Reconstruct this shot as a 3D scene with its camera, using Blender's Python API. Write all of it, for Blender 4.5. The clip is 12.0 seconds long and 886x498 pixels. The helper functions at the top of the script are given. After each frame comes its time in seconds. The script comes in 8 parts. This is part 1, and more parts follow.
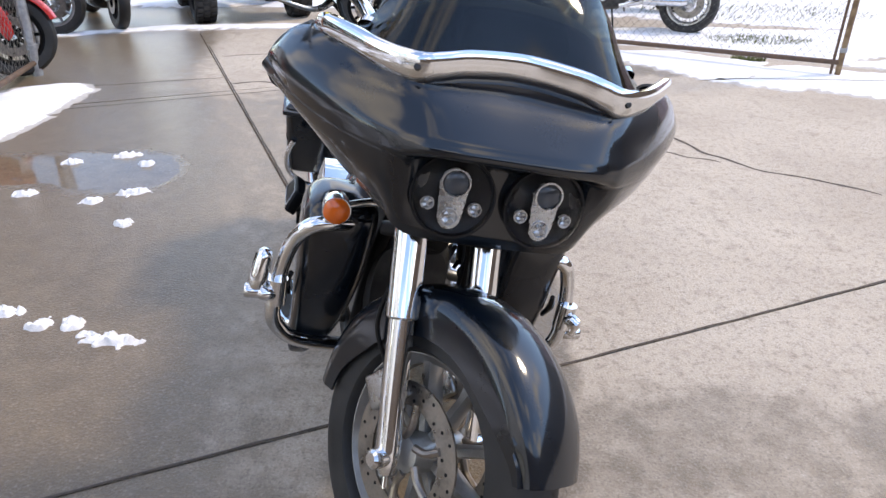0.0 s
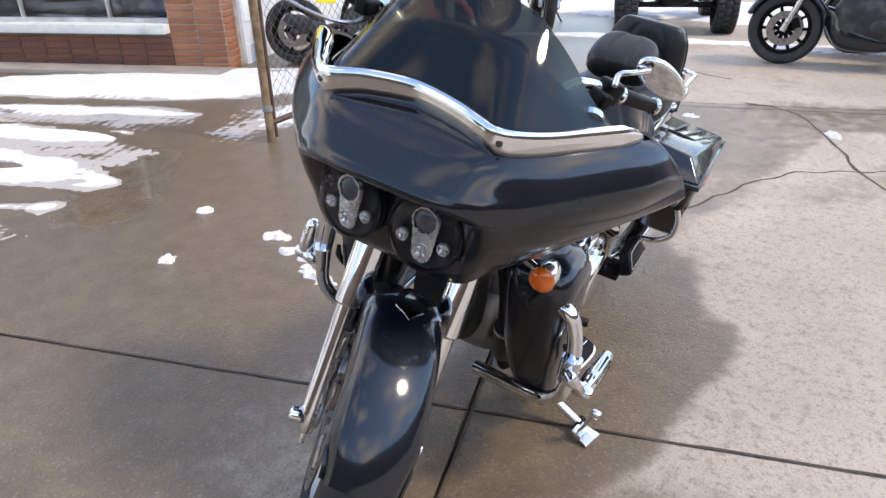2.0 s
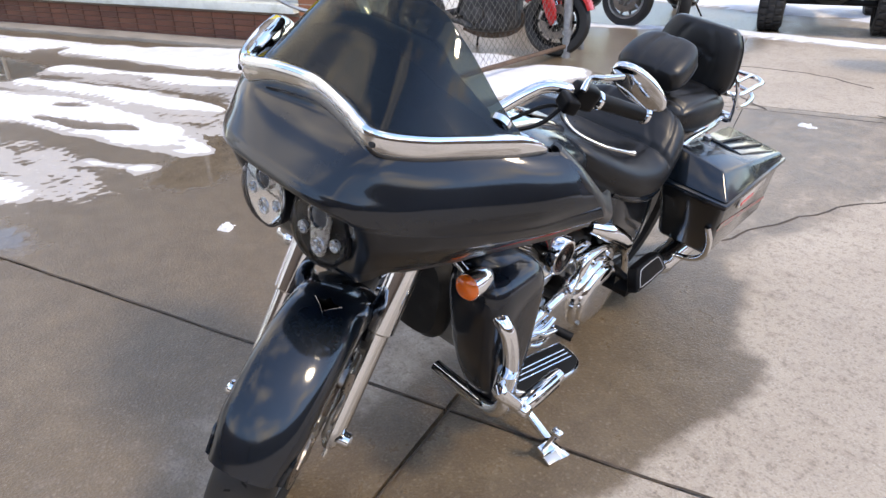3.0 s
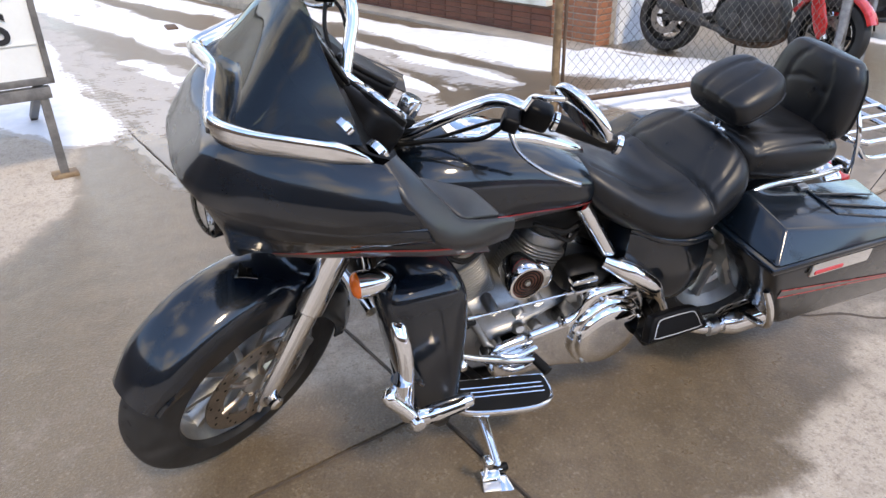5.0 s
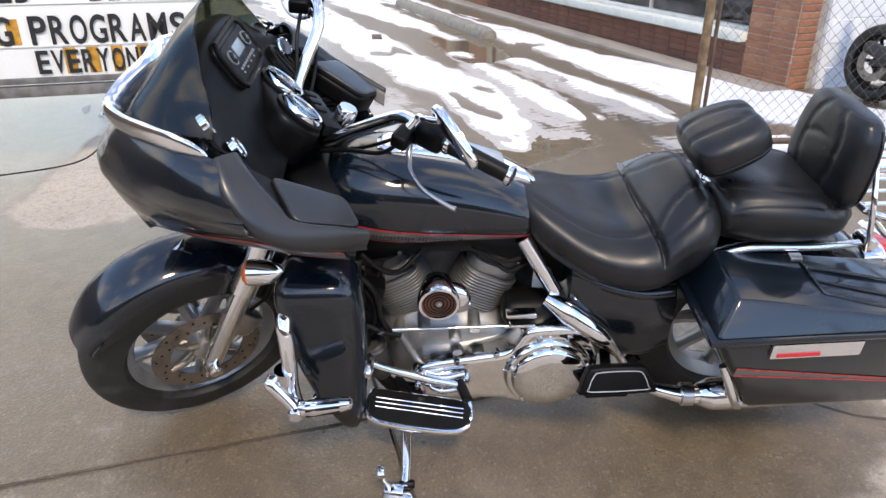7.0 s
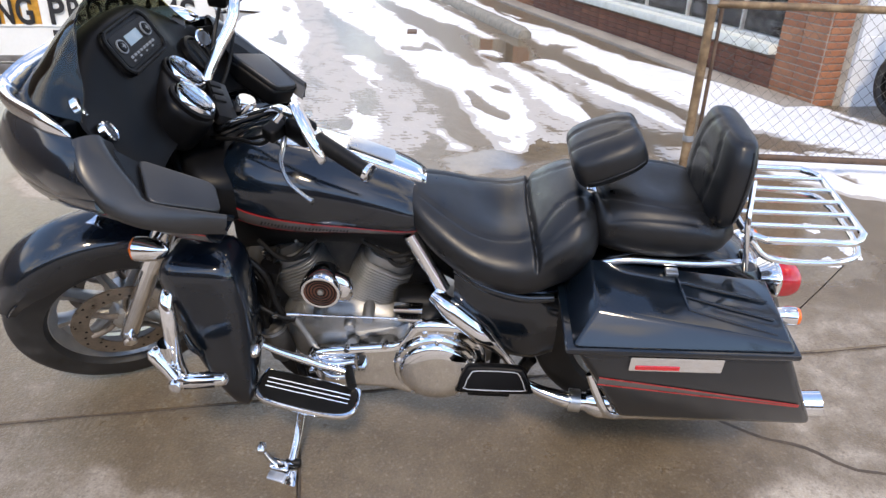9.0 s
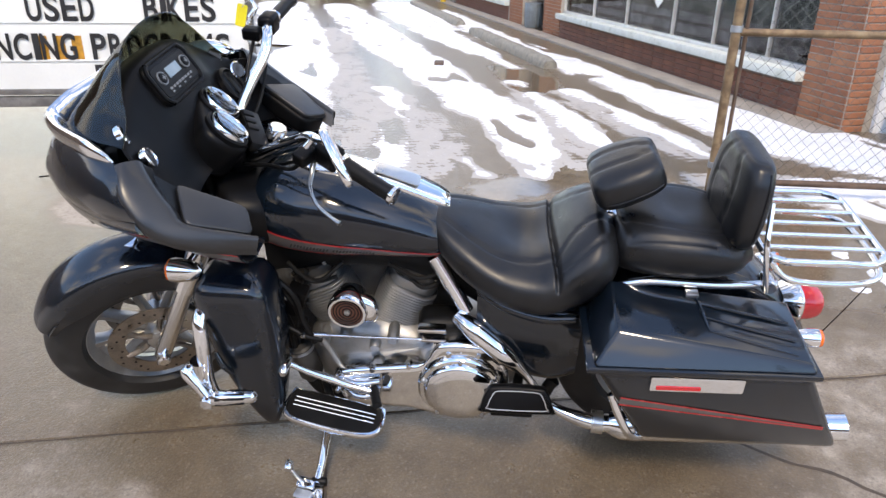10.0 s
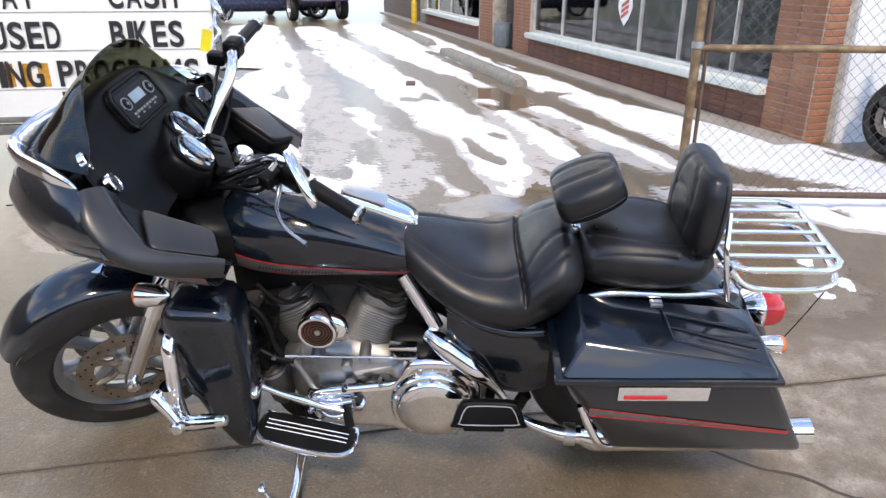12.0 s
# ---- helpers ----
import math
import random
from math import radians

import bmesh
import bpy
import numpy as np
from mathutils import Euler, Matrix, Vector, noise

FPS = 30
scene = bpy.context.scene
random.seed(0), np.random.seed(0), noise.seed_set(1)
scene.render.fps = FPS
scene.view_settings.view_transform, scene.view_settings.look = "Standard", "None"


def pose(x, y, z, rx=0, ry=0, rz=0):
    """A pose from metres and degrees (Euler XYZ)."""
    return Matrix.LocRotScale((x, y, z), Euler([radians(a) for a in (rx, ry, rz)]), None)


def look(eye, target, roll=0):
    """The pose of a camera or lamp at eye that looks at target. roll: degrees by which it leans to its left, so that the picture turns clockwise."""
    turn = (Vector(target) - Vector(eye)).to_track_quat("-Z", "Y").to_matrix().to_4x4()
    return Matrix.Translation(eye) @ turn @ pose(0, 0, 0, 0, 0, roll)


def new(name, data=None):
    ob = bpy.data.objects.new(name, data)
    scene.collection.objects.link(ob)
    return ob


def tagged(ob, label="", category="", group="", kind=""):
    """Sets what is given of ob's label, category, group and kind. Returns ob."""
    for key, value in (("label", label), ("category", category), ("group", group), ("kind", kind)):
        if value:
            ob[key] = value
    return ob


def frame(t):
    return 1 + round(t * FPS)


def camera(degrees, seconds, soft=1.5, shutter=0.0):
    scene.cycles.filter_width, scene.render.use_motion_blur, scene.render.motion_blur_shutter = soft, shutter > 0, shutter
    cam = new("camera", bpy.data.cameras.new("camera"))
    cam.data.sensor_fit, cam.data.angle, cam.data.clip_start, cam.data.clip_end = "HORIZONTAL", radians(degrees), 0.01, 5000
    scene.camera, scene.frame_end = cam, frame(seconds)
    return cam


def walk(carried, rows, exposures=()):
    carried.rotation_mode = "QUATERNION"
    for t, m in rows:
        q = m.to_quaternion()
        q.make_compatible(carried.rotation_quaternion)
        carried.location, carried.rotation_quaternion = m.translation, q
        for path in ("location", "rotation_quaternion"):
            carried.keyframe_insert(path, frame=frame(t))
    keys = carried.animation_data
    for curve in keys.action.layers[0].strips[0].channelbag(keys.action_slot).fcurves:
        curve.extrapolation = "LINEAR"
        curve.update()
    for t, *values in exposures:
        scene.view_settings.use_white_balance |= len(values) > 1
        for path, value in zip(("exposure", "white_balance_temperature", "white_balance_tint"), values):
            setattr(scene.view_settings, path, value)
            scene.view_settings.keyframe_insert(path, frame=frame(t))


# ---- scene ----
cam = camera(64.7, 12.0)
PATH = [
    (0, (0.142, 0.047, 1.315), (0.087, 1.825, 0.4), 0.6),
    (0.5, (0.365, 0.057, 1.326), (-0.013, 1.807, 0.434), -0.3),
    (1, (0.612, 0.147, 1.319), (-0.031, 1.816, 0.424), -0.6),
    (1.5, (0.819, 0.244, 1.319), (-0.086, 1.794, 0.437), -1.6),
    (2, (1.03, 0.345, 1.335), (-0.148, 1.7, 0.453), -1.6),
    (2.5, (1.164, 0.48, 1.323), (-0.182, 1.667, 0.441), -2.3),
    (3, (1.298, 0.677, 1.337), (-0.141, 1.731, 0.432), -1.4),
    (5, (1.592, 1.366, 1.344), (-0.158, 1.699, 0.436), -1.2),
    (5.5, (1.631, 1.523, 1.337), (-0.136, 1.694, 0.416), -1.8),
    (6, (1.684, 1.71, 1.346), (-0.09, 1.71, 0.422), -1.1),
    (6.5, (1.667, 1.883, 1.331), (-0.123, 1.734, 0.451), -1.0),
    (8.5, (1.576, 2.39, 1.356), (-0.185, 1.953, 0.513), 2.6),
    (9, (1.613, 2.445, 1.361), (-0.145, 2.036, 0.5), 1.9),
    (9.5, (1.645, 2.454, 1.364), (-0.121, 2.004, 0.542), 1.5),
    (10, (1.657, 2.467, 1.364), (-0.113, 1.972, 0.577), 0.9),
    (10.5, (1.67, 2.483, 1.366), (-0.11, 1.982, 0.603), 0.6),
    (11, (1.67, 2.494, 1.366), (-0.128, 2.031, 0.621), 0.1),
    (12, (1.668, 2.496, 1.368), (-0.138, 2.056, 0.631), 0.1),
]
walk(cam, [(t, look(eye, target, roll)) for t, eye, target, roll in PATH], ((0.0, 0.90, 8050, 11), (12.0, 0.90, 8050, 11)))

# ---- light ----
world = bpy.data.worlds.new("world")
scene.world = world
world.use_nodes = True
SUN_ELEVATION, SUN_AZIMUTH = 48.0, 72.0


def sky_nodes():
    nt = world.node_tree
    nt.nodes.clear()
    sky = nt.nodes.new("ShaderNodeTexSky")
    sky.sky_type, sky.sun_disc = "NISHITA", False
    sky.sun_elevation, sky.sun_rotation = radians(SUN_ELEVATION), radians(SUN_AZIMUTH)
    sky.air_density, sky.dust_density, sky.ozone_density = 1.0, 0.1, 2.5
    geo = nt.nodes.new("ShaderNodeTexCoord")
    stretch = nt.nodes.new("ShaderNodeMapping")
    stretch.inputs["Scale"].default_value = (1.0, 1.0, 1.9)
    clouds = nt.nodes.new("ShaderNodeTexNoise")
    clouds.inputs["Scale"].default_value, clouds.inputs["Detail"].default_value = 2.4, 8.0
    ramp = nt.nodes.new("ShaderNodeValToRGB")
    ramp.color_ramp.elements[0].position, ramp.color_ramp.elements[1].position = 0.49, 0.67
    ramp.color_ramp.elements[0].color, ramp.color_ramp.elements[1].color = (0.02, 0.02, 0.02, 1), (0.9, 0.9, 0.9, 1)
    mix = nt.nodes.new("ShaderNodeMix")
    mix.data_type = "RGBA"
    mix.inputs["B"].default_value = (6.4, 6.2, 6.0, 1)
    background = nt.nodes.new("ShaderNodeBackground")
    background.inputs["Strength"].default_value = 0.25
    out = nt.nodes.new("ShaderNodeOutputWorld")
    link = nt.links.new
    link(geo.outputs["Generated"], stretch.inputs["Vector"])
    link(stretch.outputs["Vector"], clouds.inputs["Vector"])
    link(clouds.outputs["Fac"], ramp.inputs["Fac"])
    link(ramp.outputs["Color"], mix.inputs["Factor"])
    haze = nt.nodes.new("ShaderNodeMix")
    haze.data_type, haze.blend_type = "RGBA", "MULTIPLY"
    haze.inputs["Factor"].default_value = 1.0
    haze.inputs["B"].default_value = (0.90, 1.0, 1.15, 1)
    link(sky.outputs["Color"], haze.inputs["A"])
    link(haze.outputs["Result"], mix.inputs["A"])
    link(mix.outputs["Result"], background.inputs["Color"])
    link(background.outputs["Background"], out.inputs["Surface"])


sky_nodes()
sun = new("sun", bpy.data.lights.new("sun", "SUN"))
sun.data.energy, sun.data.angle, sun.data.color = 1.5, radians(9), (1.0, 0.90, 0.77)
a, e = radians(SUN_AZIMUTH), radians(SUN_ELEVATION)
sun.matrix_world = look((12 * math.sin(a) * math.cos(e), 12 * math.cos(a) * math.cos(e), 12 * math.sin(e)), (0, 0, 0))

# ---- materials ----
def nodes_of(name):
    m = bpy.data.materials.new(name)
    m.use_nodes = True
    nt = m.node_tree
    return m, nt, nt.nodes["Principled BSDF"]


def noise_node(nt, scale, detail=4.0, rough=0.55, coord="Object"):
    tc = nt.nodes.new("ShaderNodeTexCoord")
    n = nt.nodes.new("ShaderNodeTexNoise")
    n.inputs["Scale"].default_value, n.inputs["Detail"].default_value, n.inputs["Roughness"].default_value = scale, detail, rough
    nt.links.new(tc.outputs[coord], n.inputs["Vector"])
    return n.outputs["Fac"]


def maths(nt, op, a, b=None, clamp=False):
    n = nt.nodes.new("ShaderNodeMath")
    n.operation, n.use_clamp = op, clamp
    for i, v in enumerate((a, b)):
        if v is None:
            continue
        if hasattr(v, "is_linked"):
            nt.links.new(v, n.inputs[i])
        else:
            n.inputs[i].default_value = v
    return n.outputs[0]


def spread(nt, v, lo, hi, a=0.0, b=1.0):
    n = nt.nodes.new("ShaderNodeMapRange")
    n.interpolation_type = "SMOOTHSTEP"
    nt.links.new(v, n.inputs["Value"])
    for k, x in (("From Min", lo), ("From Max", hi), ("To Min", a), ("To Max", b)):
        n.inputs[k].default_value = x
    return n.outputs["Result"]


def blend(nt, fac, a, b):
    n = nt.nodes.new("ShaderNodeMix")
    n.data_type = "RGBA"
    for k, v in (("Factor", fac), ("A", a), ("B", b)):
        if hasattr(v, "is_linked"):
            nt.links.new(v, n.inputs[k])
        elif k == "Factor":
            n.inputs[k].default_value = v
        else:
            n.inputs[k].default_value = (*v, 1)
    return n.outputs["Result"]


def bumped(nt, bsdf, height, strength, distance):
    n = nt.nodes.new("ShaderNodeBump")
    n.inputs["Strength"].default_value, n.inputs["Distance"].default_value = strength, distance
    nt.links.new(height, n.inputs["Height"])
    nt.links.new(n.outputs["Normal"], bsdf.inputs["Normal"])


def plain(name, base, rough=0.5, metal=0.0, var=0.18, scale=9.0, grain=160.0, bump=0.15, depth=0.001, coat=0.0, dust=0.0, dust_colour=(0.30, 0.28, 0.25), rvar=0.25, spec=0.5):
    """A surface of one base colour with stains at two scales, uneven gloss and a fine grain."""
    m, nt, b = nodes_of(name)
    large, small = noise_node(nt, scale, 5.0), noise_node(nt, grain, 3.0)
    dark, light = [c * (1 - var) for c in base], [min(1, c * (1 + var)) for c in base]
    colour = blend(nt, spread(nt, large, 0.3, 0.7), dark, light)
    colour = blend(nt, spread(nt, small, 0.35, 0.75, 0.0, var), colour, [c * 0.55 for c in base])
    if dust:
        colour = blend(nt, spread(nt, large, 0.45, 0.75, 0.0, dust), colour, dust_colour)
    nt.links.new(colour, b.inputs["Base Color"])
    nt.links.new(spread(nt, large, 0.25, 0.75, rough * (1 - rvar), min(1.0, rough * (1 + rvar))), b.inputs["Roughness"])
    b.inputs["Metallic"].default_value = metal
    b.inputs["Specular IOR Level"].default_value = spec
    b.inputs["Coat Weight"].default_value = coat
    b.inputs["Coat Roughness"].default_value = 0.04
    if bump:
        bumped(nt, b, small, bump, depth)
    return m


def glassy(name, colour, rough=0.02, opaque=0.15, ior=1.5, thin=False):
    """A clear pane: mostly see-through, tinted, with a gloss on it."""
    m, nt, b = nodes_of(name)
    clear = nt.nodes.new("ShaderNodeBsdfTransparent")
    clear.inputs["Color"].default_value = (*colour, 1)
    gloss = nt.nodes.new("ShaderNodeBsdfGlossy")
    gloss.inputs["Roughness"].default_value = rough
    fres = nt.nodes.new("ShaderNodeFresnel")
    fres.inputs["IOR"].default_value = ior
    mix = nt.nodes.new("ShaderNodeMixShader")
    smear = noise_node(nt, 7.0, 6.0)
    gleam = fres.outputs[0]
    if thin:
        tilt = nt.nodes.new("ShaderNodeLayerWeight")
        gleam = maths(nt, "ADD", 0.045, maths(nt, "MULTIPLY", maths(nt, "POWER", tilt.outputs["Facing"], 4.0), 0.55))
    fac = maths(nt, "ADD", gleam, spread(nt, smear, 0.4, 0.8, 0.0, opaque), True)
    nt.links.new(fac, mix.inputs[0])
    nt.links.new(clear.outputs[0], mix.inputs[1])
    nt.links.new(gloss.outputs[0], mix.inputs[2])
    nt.links.new(mix.outputs[0], nt.nodes["Material Output"].inputs["Surface"])
    nt.nodes.remove(b)
    return m


BLACK_PAINT = plain("black_pearl_paint", (0.0018, 0.0047, 0.0088), 0.40, 0.0, spec=0.12, var=0.2, bump=0.0, coat=1.0, rvar=0.15)
BLACK_PAINT.node_tree.nodes["Principled BSDF"].inputs["Coat IOR"].default_value = 1.54
BLACK_PAINT.node_tree.nodes["Principled BSDF"].inputs["Coat Roughness"].default_value = 0.10
BLACK_MATTE = plain("black_plastic", (0.0030, 0.0030, 0.0033), 0.40, spec=0.13, var=0.25, grain=420, bump=0.25, depth=0.0004)
BLACK_DEEP = plain("black_rubber_parts", (0.004, 0.004, 0.004), 0.5, spec=0.22, var=0.3, bump=0.1)
LEATHER = plain("black_vinyl", (0.0070, 0.0076, 0.0088), 0.37, spec=0.40, var=0.25, scale=14, grain=520, bump=0.35, depth=0.0006, rvar=0.3)
CHROME = plain("chrome", (0.78, 0.79, 0.80), 0.07, 1.0, var=0.06, bump=0.0, dust=0.08, rvar=0.7)
CHROME_DULL = plain("brushed_steel", (0.55, 0.55, 0.54), 0.28, 1.0, var=0.12, bump=0.08)
ALLOY = plain("cast_alloy", (0.42, 0.42, 0.41), 0.38, 0.85, var=0.18, grain=220, bump=0.15, dust=0.25)
ENGINE = plain("engine_casting", (0.29, 0.29, 0.285), 0.42, 0.8, var=0.25, grain=300, bump=0.3, dust=0.2, dust_colour=(0.10, 0.09, 0.08))
ENGINE_DARK = plain("engine_black", (0.03, 0.03, 0.03), 0.5, 0.3, var=0.3, grain=260, bump=0.3, dust=0.15)
RUBBER = plain("tyre_rubber", (0.016, 0.016, 0.016), 0.62, var=0.3, grain=240, bump=0.3, dust=0.25, dust_colour=(0.11, 0.10, 0.09))
DISC_STEEL = plain("brake_steel", (0.30, 0.27, 0.24), 0.34, 0.9, var=0.25, scale=30, dust=0.3, dust_colour=(0.22, 0.13, 0.08))
AMBER = plain("amber_lens", (0.75, 0.13, 0.01), 0.12, var=0.15, coat=0.6, bump=0)
RED_LENS = plain("red_lens", (0.55, 0.015, 0.02), 0.12, var=0.15, coat=0.6, bump=0)
RED_LINE = plain("red_pinstripe", (0.42, 0.012, 0.014), 0.3, var=0.15, bump=0, coat=0.5)
GREY_BAND = plain("grey_stripe", (0.075, 0.068, 0.066), 0.35, var=0.15, bump=0, coat=0.5)
SCRIPT = plain("dark_script", (0.012, 0.011, 0.011), 0.4, var=0.1, bump=0)
SILVER_LINE = plain("silver_line", (0.45, 0.46, 0.47), 0.35, 0.4, var=0.1, bump=0)
LAMP_DARK = plain("lamp_housing", (0.010, 0.0105, 0.012), 0.30, var=0.2, bump=0, spec=0.25)
REFLECTOR = plain("lamp_reflector", (0.58, 0.58, 0.58), 0.28, 0.9, var=0.15, scale=60, bump=0)
LENS_GLASS = glassy("lamp_glass", (0.93, 0.94, 0.95), 0.03, 0.0, 1.16)
LENS_GREY = plain("lens_grey", (0.055, 0.06, 0.068), 0.12, var=0.3, scale=40, bump=0)
LID_PLASTIC = plain("lid_plastic", (0.013, 0.0133, 0.0142), 0.34, spec=0.55, var=0.2, grain=420, bump=0.2, depth=0.0004)
WINDSHIELD = glassy("smoked_windshield", (0.30, 0.31, 0.25), 0.05, 0.0, thin=True)
COPPER = plain("horn_grille", (0.16, 0.07, 0.05), 0.4, 0.5, var=0.3, bump=0.1)
RADIO_MARK = plain("radio_marking", (0.16, 0.17, 0.18), 0.4, var=0.15, bump=0)
SCREEN = plain("radio_screen", (0.20, 0.26, 0.30), 0.2, var=0.1, bump=0)
DIAL_FACE = plain("gauge_face", (0.42, 0.43, 0.44), 0.3, 0.5, var=0.2, bump=0)
LEGEND = plain("pale_marks", (0.5, 0.5, 0.5), 0.5, var=0.1, bump=0)


# ---- building kit ----
def catmull(pts, n, closed=False):
    """Points on a smooth line through the given ones, n steps a span."""
    p = np.asarray(pts, float)
    m = len(p)
    out = []
    for i in range(m if closed else m - 1):
        if closed:
            a, b, c, d = (p[(i + k) % m] for k in (-1, 0, 1, 2))
        else:
            b, c = p[i], p[i + 1]
            a, d = (p[i - 1] if i else 2 * b - c), (p[i + 2] if i + 2 < m else 2 * c - b)
        for k in range(n):
            t = k / n
            out.append(0.5 * (2 * b + (c - a) * t + (2 * a - 5 * b + 4 * c - d) * t * t + (3 * b - a - 3 * c + d) * t**3))
    if not closed:
        out.append(p[-1])
    return np.array(out)


def join(*geos):
    verts, faces = [], []
    for v, f in geos:
        base = len(verts)
        verts += [tuple(p) for p in v]
        faces += [tuple(i + base for i in q) for q in f]
    return verts, faces


def moved(geo, m):
    return [tuple(m @ Vector(p)) for p in geo[0]], geo[1]


def mirrored(geo):
    return [(-p[0], p[1], p[2]) for p in geo[0]], [tuple(reversed(q)) for q in geo[1]]


def rings(rows, closed=True, caps=True):
    """A skin over rows of points, each row a ring (or an open line)."""
    n = len(rows[0])
    verts = [tuple(p) for r in rows for p in r]
    faces = []
    for i in range(len(rows) - 1):
        for j in range(n if closed else n - 1):
            a, b = i * n + j, i * n + (j + 1) % n
            faces.append((a, b, b + n, a + n))
    if closed and caps:
        faces.append(tuple(reversed(range(n))))
        faces.append(tuple(range((len(rows) - 1) * n, len(rows) * n)))
    return verts, faces


def tube(pts, radius, steps=6, seg=12, smooth=True, closed=False):
    """A round bar along a line; radius is one number or one for each given point."""
    line = catmull(pts, steps, closed) if smooth else np.asarray(pts, float)
    rad = np.full(len(pts), radius, float) if np.isscalar(radius) else np.asarray(radius, float)
    if closed:
        rad = np.append(rad, rad[0])
        rr = np.interp(np.arange(len(line)) / (steps if smooth else 1), range(len(rad)), rad)
    else:
        rr = np.interp(np.linspace(0, len(pts) - 1, len(line)), range(len(pts)), rad)
    rows, up = [], None
    for i, p in enumerate(line):
        q = line[(i + 1) % len(line)] if closed or i + 1 < len(line) else p
        o = line[i - 1] if closed or i else p
        d = Vector(q - o).normalized()
        if up is None:
            up = d.orthogonal().normalized()
        up = (up - d * up.dot(d)).normalized()
        side = d.cross(up)
        rows.append([tuple(Vector(p) + float(rr[i]) * (math.cos(t) * up + math.sin(t) * side)) for t in (2 * math.pi * k / seg for k in range(seg))])
    if closed:
        v, f = rings(rows, caps=False)
        n = seg
        last = (len(rows) - 1) * n
        f += [(last + j, last + (j + 1) % n, (j + 1) % n, j) for j in range(n)]
        return v, f
    return rings(rows)


def lathe(profile, seg=32, axis="x", centre=(0, 0, 0), closed=False):
    """profile: (along, radius) pairs turned about an axis."""
    rows = []
    c = Vector(centre)
    for along, r in profile:
        ring = []
        for k in range(seg):
            t = 2 * math.pi * k / seg
            u, w = r * math.cos(t), r * math.sin(t)
            ring.append(tuple(c + Vector({"x": (along, u, w), "y": (w, along, u), "z": (u, w, along)}[axis])))
        rows.append(ring)
    if closed:
        rows.append(rows[0])
    return rings(rows, caps=not closed)


def disc_rod(a, b, r, seg=14, ease=0.12):
    """A short round rod from a to b with eased ends."""
    a, b = Vector(a), Vector(b)
    d = b - a
    return tube([a, a + d * ease, b - d * ease, b], [r * 0.82, r, r, r * 0.82], seg=seg, smooth=False)


def block(size, at=(0, 0, 0), turn=(0, 0, 0), bevel=0.004, seg=2):
    bm = bmesh.new()
    bmesh.ops.create_cube(bm, size=1.0)
    for v in bm.verts:
        v.co = Vector((v.co.x * size[0], v.co.y * size[1], v.co.z * size[2]))
    if bevel:
        bmesh.ops.bevel(bm, geom=bm.edges[:], offset=min(bevel, min(size) * 0.45), segments=seg, profile=0.6, affect="EDGES")
    m = pose(*at, *turn)
    geo = ([tuple(m @ v.co) for v in bm.verts], [])
    bm.verts.index_update()
    geo = (geo[0], [tuple(v.index for v in f.verts) for f in bm.faces])
    bm.free()
    return geo


def slab(outline, thick, m=None, bevel=0.003, seg=2):
    """A flat plate: an outline in x and y, thick upwards, with rounded rims, laid by the pose m."""
    bm = bmesh.new()
    low = [bm.verts.new((x, y, 0)) for x, y in outline]
    face = bm.faces.new(low)
    made = bmesh.ops.extrude_face_region(bm, geom=[face])
    top = [g for g in made["geom"] if isinstance(g, bmesh.types.BMVert)]
    for v in top:
        v.co.z = thick
    bmesh.ops.recalc_face_normals(bm, faces=bm.faces[:])
    if bevel:
        rim = [e for e in bm.edges if abs(e.verts[0].co.z - e.verts[1].co.z) < 1e-7]
        bmesh.ops.bevel(bm, geom=rim, offset=bevel, segments=seg, profile=0.6, affect="EDGES")
    bm.verts.index_update()
    m = m or Matrix()
    geo = [tuple(m @ v.co) for v in bm.verts], [tuple(v.index for v in f.verts) for f in bm.faces]
    bm.free()
    return geo


def rounded(w, h, r, n=5):
    """A rectangle's outline with rounded corners, about the middle."""
    out = []
    for cx, cy, t0 in ((w / 2 - r, h / 2 - r, 0), (-w / 2 + r, h / 2 - r, 90), (-w / 2 + r, -h / 2 + r, 180), (w / 2 - r, -h / 2 + r, 270)):
        for k in range(n + 1):
            t = radians(t0 + 90 * k / n)
            out.append((cx + r * math.cos(t), cy + r * math.sin(t)))
    return out


def hull(sections, seg=28, steps=5, axis="y"):
    """A cushioned body: sections of (along, half width, low, high, squareness, sideways) joined smoothly."""
    full = catmull([(*s, *((2.6, 0.0)[len(s) - 4 :])) for s in sections], steps)
    rows = []
    for along, w, lo, hi, sq, off in full:
        mid, half = (lo + hi) / 2, (hi - lo) / 2
        ring = []
        for k in range(seg):
            t = 2 * math.pi * k / seg
            c, s = math.cos(t), math.sin(t)
            x = off + w * math.copysign(abs(c) ** (2 / sq), c)
            z = mid + half * math.copysign(abs(s) ** (2 / sq), s)
            ring.append((x, along, z) if axis == "y" else (x, z, along))
        rows.append(ring)
    return rings(rows)


